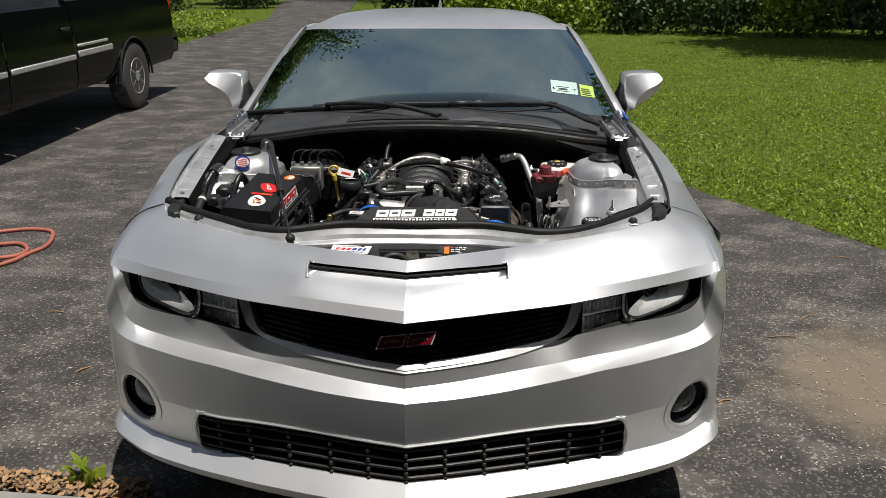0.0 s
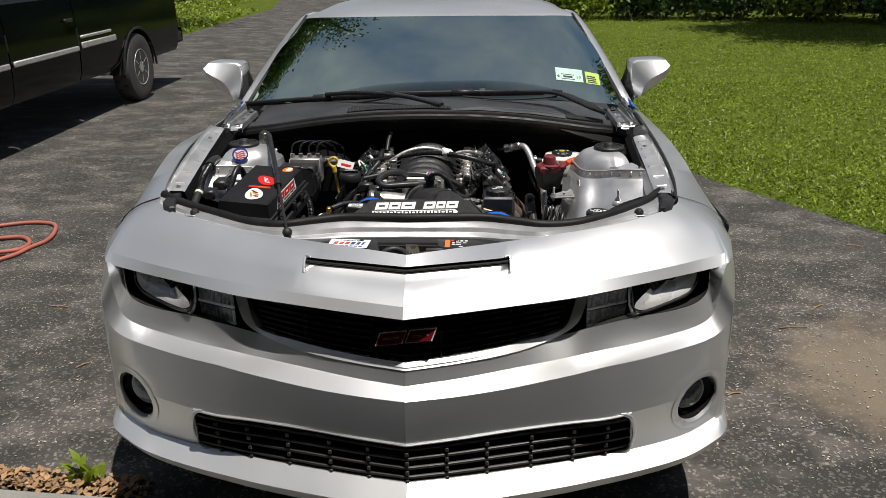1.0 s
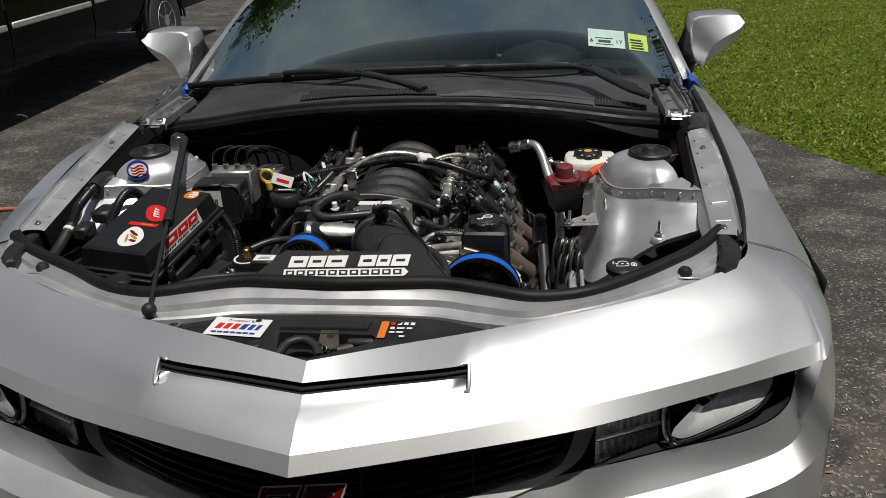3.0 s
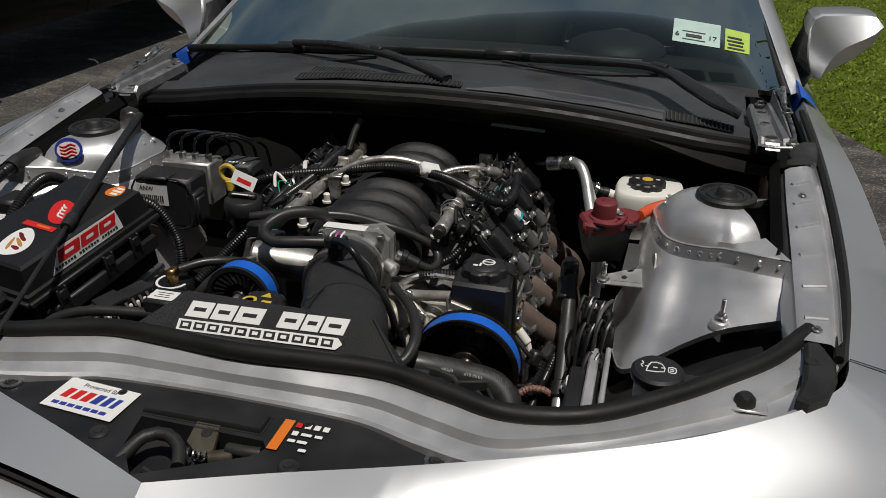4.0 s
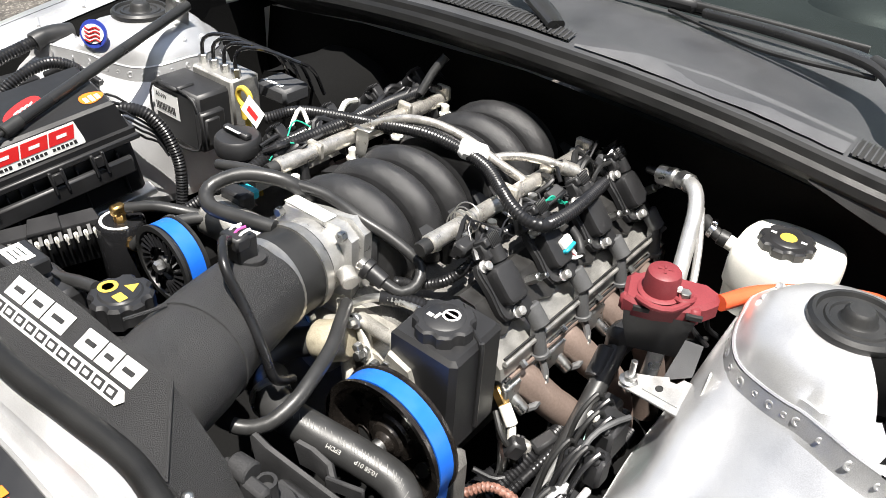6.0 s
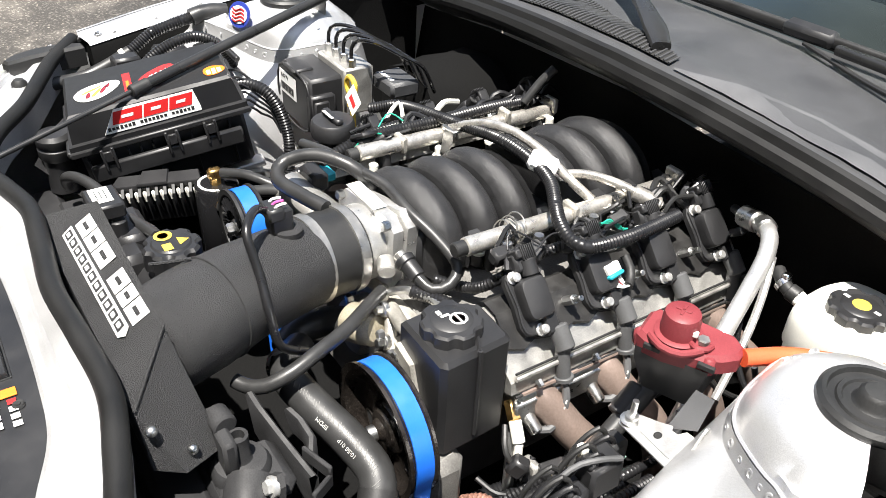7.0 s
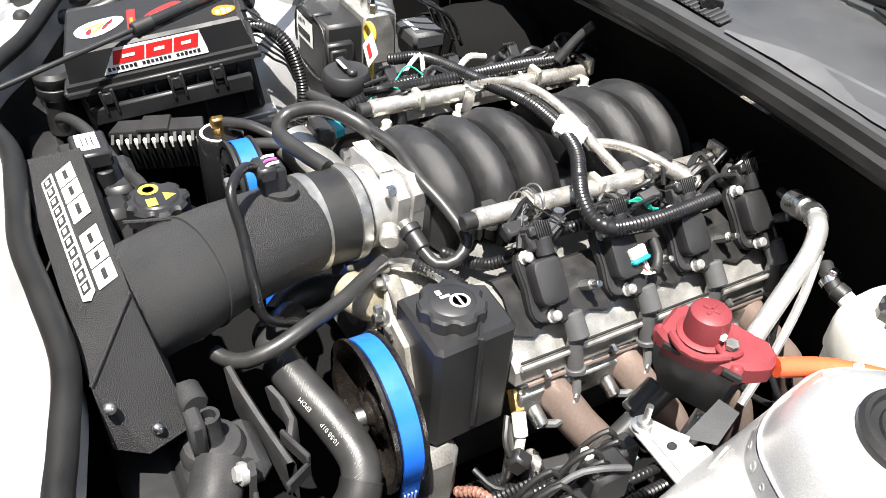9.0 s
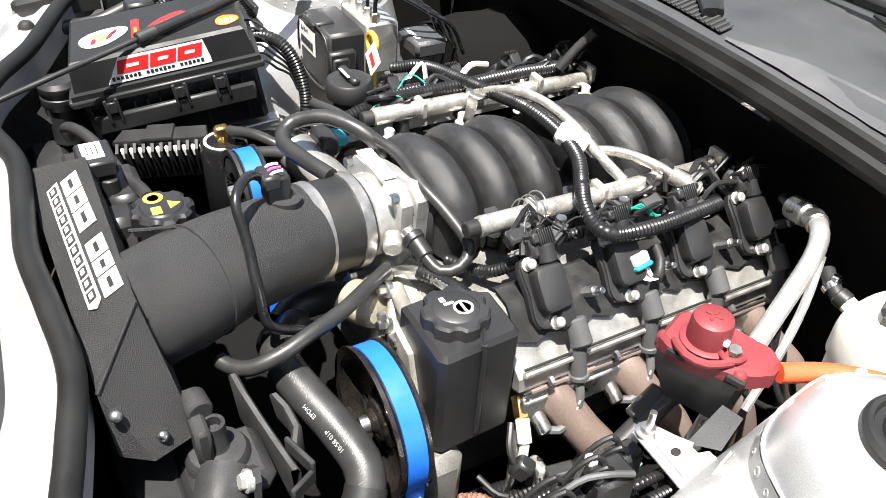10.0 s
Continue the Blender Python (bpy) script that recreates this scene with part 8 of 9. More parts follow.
part("tape_ring", Geo().rod((-.7025, 2.612, .9415), (-.702, 2.622, .946), .0138, seg=16), NYLON, taped, "pale tape ring")
part("taped_end", Geo().tube([(-.702, 2.755, .997), (-.702, 2.775, 1.002), (-.700, 2.80, 1.003), (-.698, 2.825, 1.000)], .0165, 12), HOSE, taped)
part("taped_end", Geo().tube([(-.70, 2.78, .995), (-.685, 2.785, .975), (-.68, 2.79, .94)], .008, 10), HOSE, taped)
part("corner_connector", Geo().box((-.648, 2.69, .955), (.045, .06, .03), pose(0, 0, 0), .006).box((-.66, 2.61, .945), (.035, .05, .03), None, .005), BLACK, car, "black connectors behind the fuse box")
for i in range(6):
    part("loom_wire", Geo().tube([(-.50 + .016 * i, 2.735, .962 - .007 * i), (-.485 + .014 * i, 2.757, .968 - .009 * i), (-.465 + .009 * i, 2.775, .955 - .010 * i), (-.440 + .004 * i, 2.797, .925 - .007 * i), (-.418 + .002 * i, 2.805, .895 - .006 * i)], .0022, 8), LOOM, car)

# small wires and plugs over the two fuel rails
for s, n in ((1, 30), (-1, 34)):
    for i in range(n):
        y = 2.83 + .40 * random.random()
        x = s * (.165 + .06 * random.random())
        z = .925 + .02 * random.random()
        a = Vector((x, y, z))
        pts = [a, a + Vector((random.uniform(-.02, .02), random.uniform(.01, .04), random.uniform(.005, .025))), a + Vector((random.uniform(-.03, .03), random.uniform(.03, .08), random.uniform(-.02, .01)))]
        part("wire", Geo().tube(pts, .0013 if i % 9 == 0 else random.choice((.0025, .0035, .005)), 7), GREEN if i % 9 == 0 and s < 0 else random.choice((LOOM, LOOM, RUBBER, NYLON if i % 5 == 0 else LOOM)), car)
    for i in range(8):
        y = 2.86 + .05 * i
        part("plug", Geo().box((0, 0, 0), (.022, .03, .02), pose(s * (.185 + .012 * (i % 3)), y, .932 - .004 * (i % 2), 20 * (i % 3), 12 * s, 30 * (i % 4)), .004), random.choice((BLACK, MOULD, BLACK, COWLGREY)), car)
        part("rail_bolt", Geo().lathe([(0, .010), (.007, .010), (.0075, .002), (.011, 0)], Matrix.Translation((s * (.172 + .006 * (i % 2)), y + .02, .928)), 8), STEEL, car)
for k in range(3):
    part("green_wire", Geo().tube([(.207 + .003 * k, 2.995, .943 + .004 * k), (.211, 3.008, .950 - .002 * k), (.216, 3.021, .949 + .003 * k), (.222, 3.034, .946 - .003 * k), (.225, 3.042 + .004 * k, .936)], .0014, 6, .004), GREEN, car)
part("green_clip", Geo().box((.2085, 2.998, .946), (.010, .014, .008), pose(0, 0, 0), .002), GREEN, car)
part("stub_pipe", Geo().tube([(-.155, 3.16, .95), (-.15, 3.19, .985), (-.14, 3.21, 1.01)], .008, 10), HOSE, car)
for i in range(3):
    part("wire_ring", Geo().tube([(.150 + (.016 + .003 * i) * math.cos(a), 2.885 + .012 * i + .006 * math.sin(a), .940 + (.017 + .002 * i) * math.sin(a)) for a in [2 * math.pi * k / 14 for k in range(14)]], .0011, 6, .006, closed=True), BAND, car)
# washer filler
wf = part("washer_filler", Geo().lathe([(.030, .82), (.030, .905), (.026, .912)], Matrix.Translation((.547, 2.498, 0)), 26), NYLON, car, "milky washer filler with black cap")
wcap = part("washer_cap", Geo().lathe([(.034, .905), (.036, .908), (.036, .918), (.032, .922), (0, .9225)], Matrix.Translation((.547, 2.498, 0)), 30), BLACK, wf)
part("cap_tab", Geo().box((.592, 2.494, .914), (.03, .018, .006), None, .002), BLACK, wcap)
wp = Matrix.Translation((.545, 2.498, .9228))
for line in (((-.014, -.011), (.010, -.008), (.007, .010), (-.008, .011), (-.014, -.011)), ((-.016, .001), (-.011, .000)), ((-.005, .000), (.001, .000)), ((.006, .001), (.011, .001)), ((-.020, .012), (-.018, .007), (-.021, .003), (-.019, -.002)), ((.016, -.008), (.025, -.008), (.025, .004), (.016, .004), (.016, -.008)), ((.018, -.004), (.023, -.004)), ((.018, .000), (.023, .000))):
    part("pictogram", Geo().tube([wp @ Vector((x, y, 0)) for x, y in line] if len(line) > 2 else [wp @ Vector((*line[0], 0)), wp @ Vector(((line[0][0] + line[1][0]) / 2, line[0][1], 0)), wp @ Vector((*line[1], 0))], .0010, 6, .01), WHITE, wcap)
# shroud brackets and covers at the front right corner
sb = part("fan_shroud_bracket", Geo().box((.250, 2.472, .800), (.085, .085, .030), pose(0, 0, 0), .012).box((.225, 2.452, .842), (.070, .016, .060), pose(0, 0, 0), .004), SHROUD, car, "black fan shroud bracket with a sensor stem")
part("shroud_lug", Geo().rod((.205, 2.455, .872), (.232, 2.458, .872), .014, seg=16).box((.218, 2.456, .860), (.026, .024, .024), None, .003), SHROUD, sb)
part("shroud_duct", Geo().tube([(.262, 2.468, .812), (.290, 2.452, .800), (.325, 2.432, .775), (.36, 2.415, .74)], .028, 18, .01), SHROUD, sb, "rounded black duct")
for pts, tall in ((((.172, 2.504, .850), (.190, 2.508, .838), (.228, 2.516, .824), (.256, 2.523, .812), (.284, 2.531, .798)), .07), (((.205, 2.538, .835), (.222, 2.545, .828), (.245, 2.548, .818), (.262, 2.538, .806)), .04)):
    top_ = [Vector(p) for p in pts]
    part("shroud_fin", Geo().loft([[p + Vector((0, .003, -tall)) for p in top_], [p + Vector((-.002, -.002, -.003)) for p in top_], top_, [p + Vector((.001, .005, .001)) for p in top_], [p + Vector((.002, .008, -.003)) for p in top_], [p + Vector((.003, .009, -tall)) for p in top_]]), SHROUD, sb, "tall curved fin", 40)
for x0, y0, x1, y1, z in ((.232, 2.500, .318, 2.486, .800), (.318, 2.486, .335, 2.528, .786), (.258, 2.535, .300, 2.548, .812), (.30, 2.548, .315, 2.52, .80), (.335, 2.47, .40, 2.50, .76)):
    part("shroud_frame", Geo().box((0, 0, 0), (math.hypot(x1 - x0, y1 - y0) + .004, .006, .020), plane(((x0 + x1) / 2, (y0 + y1) / 2, z), (x1 + .0001, y1, z), (x0 - (y1 - y0), y0 + (x1 - x0), z)), .002), SHROUD, sb)
part("bolt_ear", Geo().loft([[Vector((.283, 2.478, .80)), Vector((.286, 2.482, .835)), Vector((.297, 2.486, .842)), Vector((.308, 2.484, .832)), Vector((.312, 2.480, .80))], [Vector((.283, 2.486, .80)), Vector((.286, 2.490, .835)), Vector((.297, 2.494, .842)), Vector((.308, 2.492, .832)), Vector((.312, 2.488, .80))]]), SHROUD, sb)
part("shroud_bolt", Geo().rod((.297, 2.485, .826), (.297, 2.472, .830), .009, seg=6).rod((.297, 2.485, .826), (.297, 2.477, .828), .0125, seg=14), PALEALU, sb, "bright flanged bolt")
part("shroud_bolt", Geo().rod((.345, 2.47, .775), (.345, 2.458, .780), .008, seg=6), PALEALU, sb)
part("sensor_tube", Geo().lathe([(.034, .80), (.034, .816), (.029, .825), (.014, .829), (.012, .833), (.012, .864), (.008, .864), (.008, .852), (0, .852)], Matrix.Translation((.242, 2.466, 0)), 22), SHROUD, sb, "black sensor stem with a hollow top")
part("condenser_core", Geo().box((.44, 2.58, .69), (.05, .22, .18), None, .004), BLACK, car)
part("silver_strip", Geo().box((.452, 2.60, .785), (.017, .26, .02), pose(0, 0, 0), .003).rod((.474, 2.74, .788), (.474, 2.46, .788), .005, seg=10), BAYPAINT, car, "silver strip beside the washer liner")

# ---- cabin seen through the windscreen ----
CABIN = mat("cabin_plastic", (0.035, 0.036, 0.038), 0.6, 0, 0.2, 8, 0.2, 500)
part("dashboard", Geo().loft([[Vector((x, 3.60 + .03 * abs(x), 1.035 - .03 * x * x)) for x in (-.75, -.4, 0, .4, .75)], [Vector((x, 3.85, 1.05 - .03 * x * x)) for x in (-.75, -.4, 0, .4, .75)], [Vector((x, 4.08, 1.02 - .03 * x * x)) for x in (-.75, -.4, 0, .4, .75)], [Vector((x, 4.12, .75)) for x in (-.75, -.4, 0, .4, .75)]]), CABIN, car, "dark dashboard top")
part("instrument_hood", Geo().ball((.37, 4.02, 1.03), .15, None, 20, 8, .35), CABIN, car)
sw = disc_pose((.37, 4.20, 1.0), (0, .9, .42))
wheel_ob = part("steering_wheel", Geo().tube([sw @ Vector((.185 * math.cos(a), .185 * math.sin(a), 0)) for a in [2 * math.pi * i / 24 for i in range(24)]], .016, 10, .03, closed=True), RUBBER, car, "dark leather steering wheel")
part("wheel_hub", Geo().lathe([(.07, -.02), (.075, .0), (.05, .02), (0, .022)], sw, 20), CABIN, wheel_ob)
for a in (0, math.pi, -math.pi / 2):
    part("wheel_spoke", Geo().rod(sw @ Vector((.05 * math.cos(a), .05 * math.sin(a), 0)), sw @ Vector((.18 * math.cos(a), .18 * math.sin(a), 0)), .014, seg=8), ALU, wheel_ob)
for s in (1, -1):
    seat = part("seat", Geo().box((s * .37, 4.75, .62), (.52, .52, .16), None, .05), CABIN, car, "dark cloth front seat")
    part("backrest", Geo().loft([[Vector((s * .37 + x, 5.0 + y, .66)) for x, y in ((-.25, 0), (.25, 0), (.25, .14), (-.25, .14))], [Vector((s * .37 + x, 5.12 + y, 1.02)) for x, y in ((-.24, 0), (.24, 0), (.23, .12), (-.23, .12))], [Vector((s * .37 + x, 5.18 + y, 1.14)) for x, y in ((-.14, 0), (.14, 0), (.13, .09), (-.13, .09))]], True), CABIN, seat)
    part("headrest", Geo().box((s * .37, 5.22, 1.20), (.26, .09, .15), None, .03), CABIN, seat)
part("rear_view_mirror", Geo().box((0, 4.16, 1.285), (.24, .035, .06), None, .012), BLACK, car)
part("headliner", Geo().loft([[Vector((x, 4.25, 1.325)) for x in (-.55, 0, .55)], [Vector((x, 5.2, 1.345)) for x in (-.55, 0, .55)]]), mat("headliner_cloth", (.22, .22, .21), .9), car)

# inspection stickers on the windscreen
wtree = BVHTree.FromPolygons([v.co + Vector(BASE[car]) for v in ws.data.vertices], [tuple(p.vertices) for p in ws.data.polygons])


def on_glass(x, y, lift=.002):
    h = wtree.ray_cast(Vector((x, y, 2)), Vector((0, 0, -1)))
    return h[0] + h[1] * (lift if h[1].z > 0 else -lift)


LIME = mat("lime_print", (.48, .66, .12), .5, 0, .1, 30)
PALE = mat("pale_green_print", (.50, .66, .60), .5, 0, .08, 30)
for x0, x1, y0, y1, m_, lab in ((.526, .644, 3.682, 3.765, PALE, "pale green inspection sticker numbered 6 and 17"), (.656, .718, 3.694, 3.772, LIME, "lime green registration sticker")):
    st_ = part("inspection_sticker", Geo().put([on_glass(x0, y0), on_glass(x1, y0 + .012), on_glass(x1, y1 + .012), on_glass(x0, y1)], [(0, 1, 2, 3)]), m_, car, lab)
    pm = plane(on_glass(x0, y0, .003), on_glass(x1, y0 + .012, .003), on_glass(x0, y1, .003))
    if m_ is PALE:
        part("print_frame", Geo().box((.054, .046, 0), (.058, .003, .0006), pm, .0001).box((.054, .014, 0), (.058, .003, .0006), pm, .0001).box((.054, .030, 0), (.04, .012, .0006), pm, .0001), COWLGREY, st_)
        lettering("number", "6", .024, pm @ Matrix.Translation((.012, .030, .0004)), RUBBER, st_, depth=.0002)
        lettering("number", "17", .024, pm @ Matrix.Translation((.101, .030, .0004)), RUBBER, st_, depth=.0002)
    else:
        for k in range(4):
            part("print_bar", Geo().box((.030, .010 + .014 * k, 0), (.044 - .006 * (k % 2), .006, .0006), pm, .0001), COWLGREY, st_)

# ---- unseen garage, added behind the camera to darken the car's front ----
SIDING = mat("cream_siding", (.55, .52, .45), .7, 0, .1, 4, .2, 200)
GARDARK = mat("garage_inside", (.06, .055, .05), .9, 0, .3, 2, .3, 60)
wallg = Geo().box((-5.9, .7, 1.5), (6.2, .2, 3.0), None, .01).box((5.9, .7, 1.5), (6.2, .2, 3.0), None, .01).box((0, .7, 2.65), (5.6, .2, .7), None, .01)
solid("wall_south", wallg, SIDING, "unseen cream wall with an open doorway, added to dim the car's front", "wall", "structure")
solid("wall_garage", Geo().box((-2.9, -2.2, 1.3), (.15, 5.6, 2.6), None, .01).box((2.9, -2.2, 1.3), (.15, 5.6, 2.6), None, .01).box((0, -4.9, 1.3), (5.9, .15, 2.6), None, .01), GARDARK, "unseen dark inner walls, added for dark reflections in the car", "wall", "structure")
solid("ceiling", Geo().box((0, -2.13, 2.66), (6.0, 5.4, .1), None, .01), GARDARK, "unseen dark ceiling, added to block sky light", "ceiling", "structure")

# unseen roof, added so that its eave keeps sun off the apron
EAVE = mat("grey_shingle", (.11, .105, .10), .9, 0, .3, 6, .4, 60)
solid("roof", Geo().prism([(1.22, 2.86), (1.22, 2.98), (-2.4, 4.55), (-6.2, 2.98), (-6.2, 2.86), (-2.4, 4.40)], -9.2, 9.2, Matrix(((0, 0, 1, 0), (1, 0, 0, 0), (0, 1, 0, 0), (0, 0, 0, 1)))), EAVE, "unseen grey roof with a deep eave, added to shade the apron", "roof", "structure", sharp=20)

# ---- pickup ----
TGREEN = mat("dark_green_truck_paint", (.003, .005, .005), .12, 0, .15, 3, .02, 600, coat=0, spec=.16, spread=.03)
TALLOY = mat("dull_alloy", (.62, .61, .59), .45, .5, .2, 20, .1, 200)
REDLAMP = mat("red_lamp", (.45, .015, .012), .2, 0, .1, 20, 0)
truck = thing("pickup_truck", (-4.75, 8.5, 0), "dark green pickup truck parked on the driveway", "truck")
XS, XF = -3.76, -5.70


def truck_arch(y, low=.43):
    z = low
    for c in (9.78, 5.58):
        d = .47 ** 2 - (y - c) ** 2
        if d > 0:
            z = max(z, .36 + math.sqrt(d) * .98)
    return z


def flank(y0, y1, top, n=44):
    rows = []
    for i in range(n + 1):
        y = y0 + (y1 - y0) * i / n
        zb, zt = truck_arch(y), top
        rows.append([Vector((XS - .035 * ((z - .85) / .45) ** 2 - (.03 if z < .5 else 0), y, z)) for z in [zt + (zb - zt) * k / 10 for k in range(11)]])
    return rows


def both(geo):
    c = (XS + XF) / 2
    return Geo().put([(2 * c - x, y, z) for x, y, z in geo.v], [f[::-1] for f in geo.f])


for nm, y0, y1, top in (("bed_side", 8.335, 11.18, 1.30), ("door", 7.05, 8.31, 1.26), ("front_wing", 4.7, 7.03, 1.16)):
    g = Geo().loft(flank(y0, y1, top))
    rows = flank(y0, y1, top)
    g.loft([[r[0] for r in rows], [r[0] + Vector((-.03, 0, .015)) for r in rows], [r[0] + Vector((-.09, 0, .0)) for r in rows]])
    part(nm, g, TGREEN, truck, "dark green painted panel")
    part(nm, both(g), TGREEN, truck, "dark green painted panel")
part("tailgate", Geo().box(((XS + XF) / 2, 11.17, .92), (XS - XF - .1, .05, .72), None, .015), TGREEN, truck)
part("bed_floor", Geo().box(((XS + XF) / 2, 9.75, .70), (XS - XF - .2, 2.8, .05), None, .01), BAYDARK, truck)
part("underbody", Geo().box(((XS + XF) / 2, 8.4, .42), (1.2, 5.2, .14), None, .02), DARK, truck)
cabg = Geo().loft([[Vector((x, y, 1.24)) for x, y in ((XS - .06, 6.35), (XS - .06, 8.3), (XF + .06, 8.3), (XF + .06, 6.35))], [Vector((x, y, 1.66)) for x, y in ((XS - .22, 6.95), (XS - .20, 8.22), (XF + .20, 8.22), (XF + .22, 6.95))], [Vector((x, y, 1.70)) for x, y in ((XS - .30, 7.1), (XS - .28, 8.1), (XF + .28, 8.1), (XF + .30, 7.1))]], True)
part("cab_glass", cabg, GLOSSBLACK, truck, "dark cab windows")
part("cab_roof", Geo().box(((XS + XF) / 2, 7.6, 1.70), (1.36, 1.2, .05), None, .02), TGREEN, truck)
part("bonnet", Geo().box(((XS + XF) / 2, 5.55, 1.13), (1.78, 1.75, .08), None, .03), TGREEN, truck)
part("front_bumper", Geo().box(((XS + XF) / 2, 4.63, .6), (1.9, .14, .3), None, .04), BLACK, truck)
part("rear_bumper", Geo().loft([[Vector((x, y, z)) for y, z in ((11.2, .52), (11.36, .52), (11.38, .60), (11.36, .70), (11.2, .72))] for x in (XS - .02, XS - .12, XF + .12, XF + .02)]).box((XS - .06, 11.22, .60), (.10, .22, .16), None, .03), SATIN, truck, "black rear bumper")
part("tail_lamp", Geo().box((XS - .055, 11.175, 1.02), (.09, .07, .40), None, .015), REDLAMP, truck, "red tail lamp")
part("tail_lamp", Geo().box((XF + .055, 11.175, 1.02), (.09, .07, .40), None, .015), REDLAMP, truck, "red tail lamp")
for y0, y1, z, h in ((5.95, 7.0, .765, .05), (7.07, 8.29, .770, .05), (8.36, 9.18, .790, .062), (8.36, 9.08, .872, .030)):
    part("side_moulding", Geo().box((XS + .010, (y0 + y1) / 2, z), (.022, y1 - y0, h), None, .009), TALLOY, truck, "dull silver side moulding")
part("door_handle", Geo().box((XS + .012, 8.15, 1.05), (.03, .16, .035), None, .01), SATIN, truck)
fl = [(9.78 + .485 * math.cos(a), .36 + .475 * math.sin(a)) for a in [math.pi * (i / 20) for i in range(21)]]
part("arch_lip", Geo().tube([(XS + .006, y, z) for y, z in fl], .014, 8, .05), SATIN, truck)
for x, y in ((XS, 9.78), (XF, 9.78), (XS, 5.58), (XF, 5.58)):
    s = 1 if x == XS else -1
    m = disc_pose((x - s * .20, y, .388), (s, 0, 0))
    w_ = part("wheel", Geo().lathe([(.215, .0), (.215, .20), (.205, .214), (.190, .206), (.178, .186), (.10, .184), (.090, .205), (.05, .212), (0, .212)], m, 36), TALLOY, truck, "dull alloy wheel")
    part("tyre", Geo().lathe([(.21, .0), (.28, -.01), (.366, .005), (.386, .03), (.386, .18), (.370, .206), (.300, .224), (.222, .210)], m, 44), mat("dusty_tyre", (.06, .058, .055), .8, 0, .25, 15, .4, 80) if (x, y) == (XS, 9.78) else RUBBER, w_, "dusty black tyre")
    for i in range(8):
        a = 2 * math.pi * i / 8
        if i < 6:
            p = lambda r, q: m @ Vector((r * math.cos(i * math.pi / 3 + q), r * math.sin(i * math.pi / 3 + q), .1885))
            part("wheel_slot", Geo().put([p(.108, -.20), p(.166, -.26), p(.172, 0), p(.166, .26), p(.108, .20)], [(0, 1, 2, 3, 4)]), DARK, w_)
            part("wheel_spoke", Geo().rod(m @ Vector((.085 * math.cos(i * math.pi / 3 + .52), .085 * math.sin(i * math.pi / 3 + .52), .196)), m @ Vector((.182 * math.cos(i * math.pi / 3 + .52), .182 * math.sin(i * math.pi / 3 + .52), .192)), .016, .020, 8), TALLOY, w_)
            part("wheel_nut", Geo().rod(m @ Vector((.062 * math.cos(a), .062 * math.sin(a), .205)), m @ Vector((.062 * math.cos(a), .062 * math.sin(a), .222)), .009, seg=6), STEEL, w_)
        for k in range(5):
            b = a + k * math.pi / 20
            part("tread_block", Geo().box((0, 0, 0), (.016, .028, .05), m @ Matrix.Rotation(b, 4, "Z") @ Matrix.Translation((.382, 0, .06 + .085 * (k % 2))), .003), RUBBER, w_) if (x, y) == (XS, 9.78) else None
arc = [(9.78 + .51 * math.cos(a), .36 + .48 * math.sin(a)) for a in [math.pi * i / 14 for i in range(15)]]
part("wheel_liner", Geo().loft([[Vector((XS - .03, y, z)) for y, z in arc], [Vector((XS - .5, y, z)) for y, z in arc]]), DARK, truck)
part("spare_bracket", Geo().box((XS - .25, 9.35, .40), (.2, .25, .06), None, .02), TALLOY, truck)

# ---- garden hose and litter ----
RUST = mat("faded_red_hose", (.42, .13, .09), .55, 0, .15, 12, .15, 300)
hose_ob = solid("garden_hose", Geo().tube([(x, y, .013) for x, y in [(-3.05, 4.95), (-2.88, 5.04), (-2.72, 5.1), (-2.56, 5.07), (-2.48, 4.94), (-2.44, 4.76), (-2.48, 4.63), (-2.51, 4.5), (-2.62, 4.34)]], .013, 10, .03), RUST, "faded red rubber garden hose coiled on the asphalt", "hose")
part("hose_loop", Geo().tube([(x, y, .016 + .010 * (i > 4)) for i, (x, y) in enumerate([(-2.87, 4.77), (-2.74, 4.79), (-2.64, 4.81), (-2.56, 4.76), (-2.51, 4.67), (-2.52, 4.55), (-2.65, 4.5)])], .013, 10, .03), RUST, hose_ob)
rng = random.Random(3)


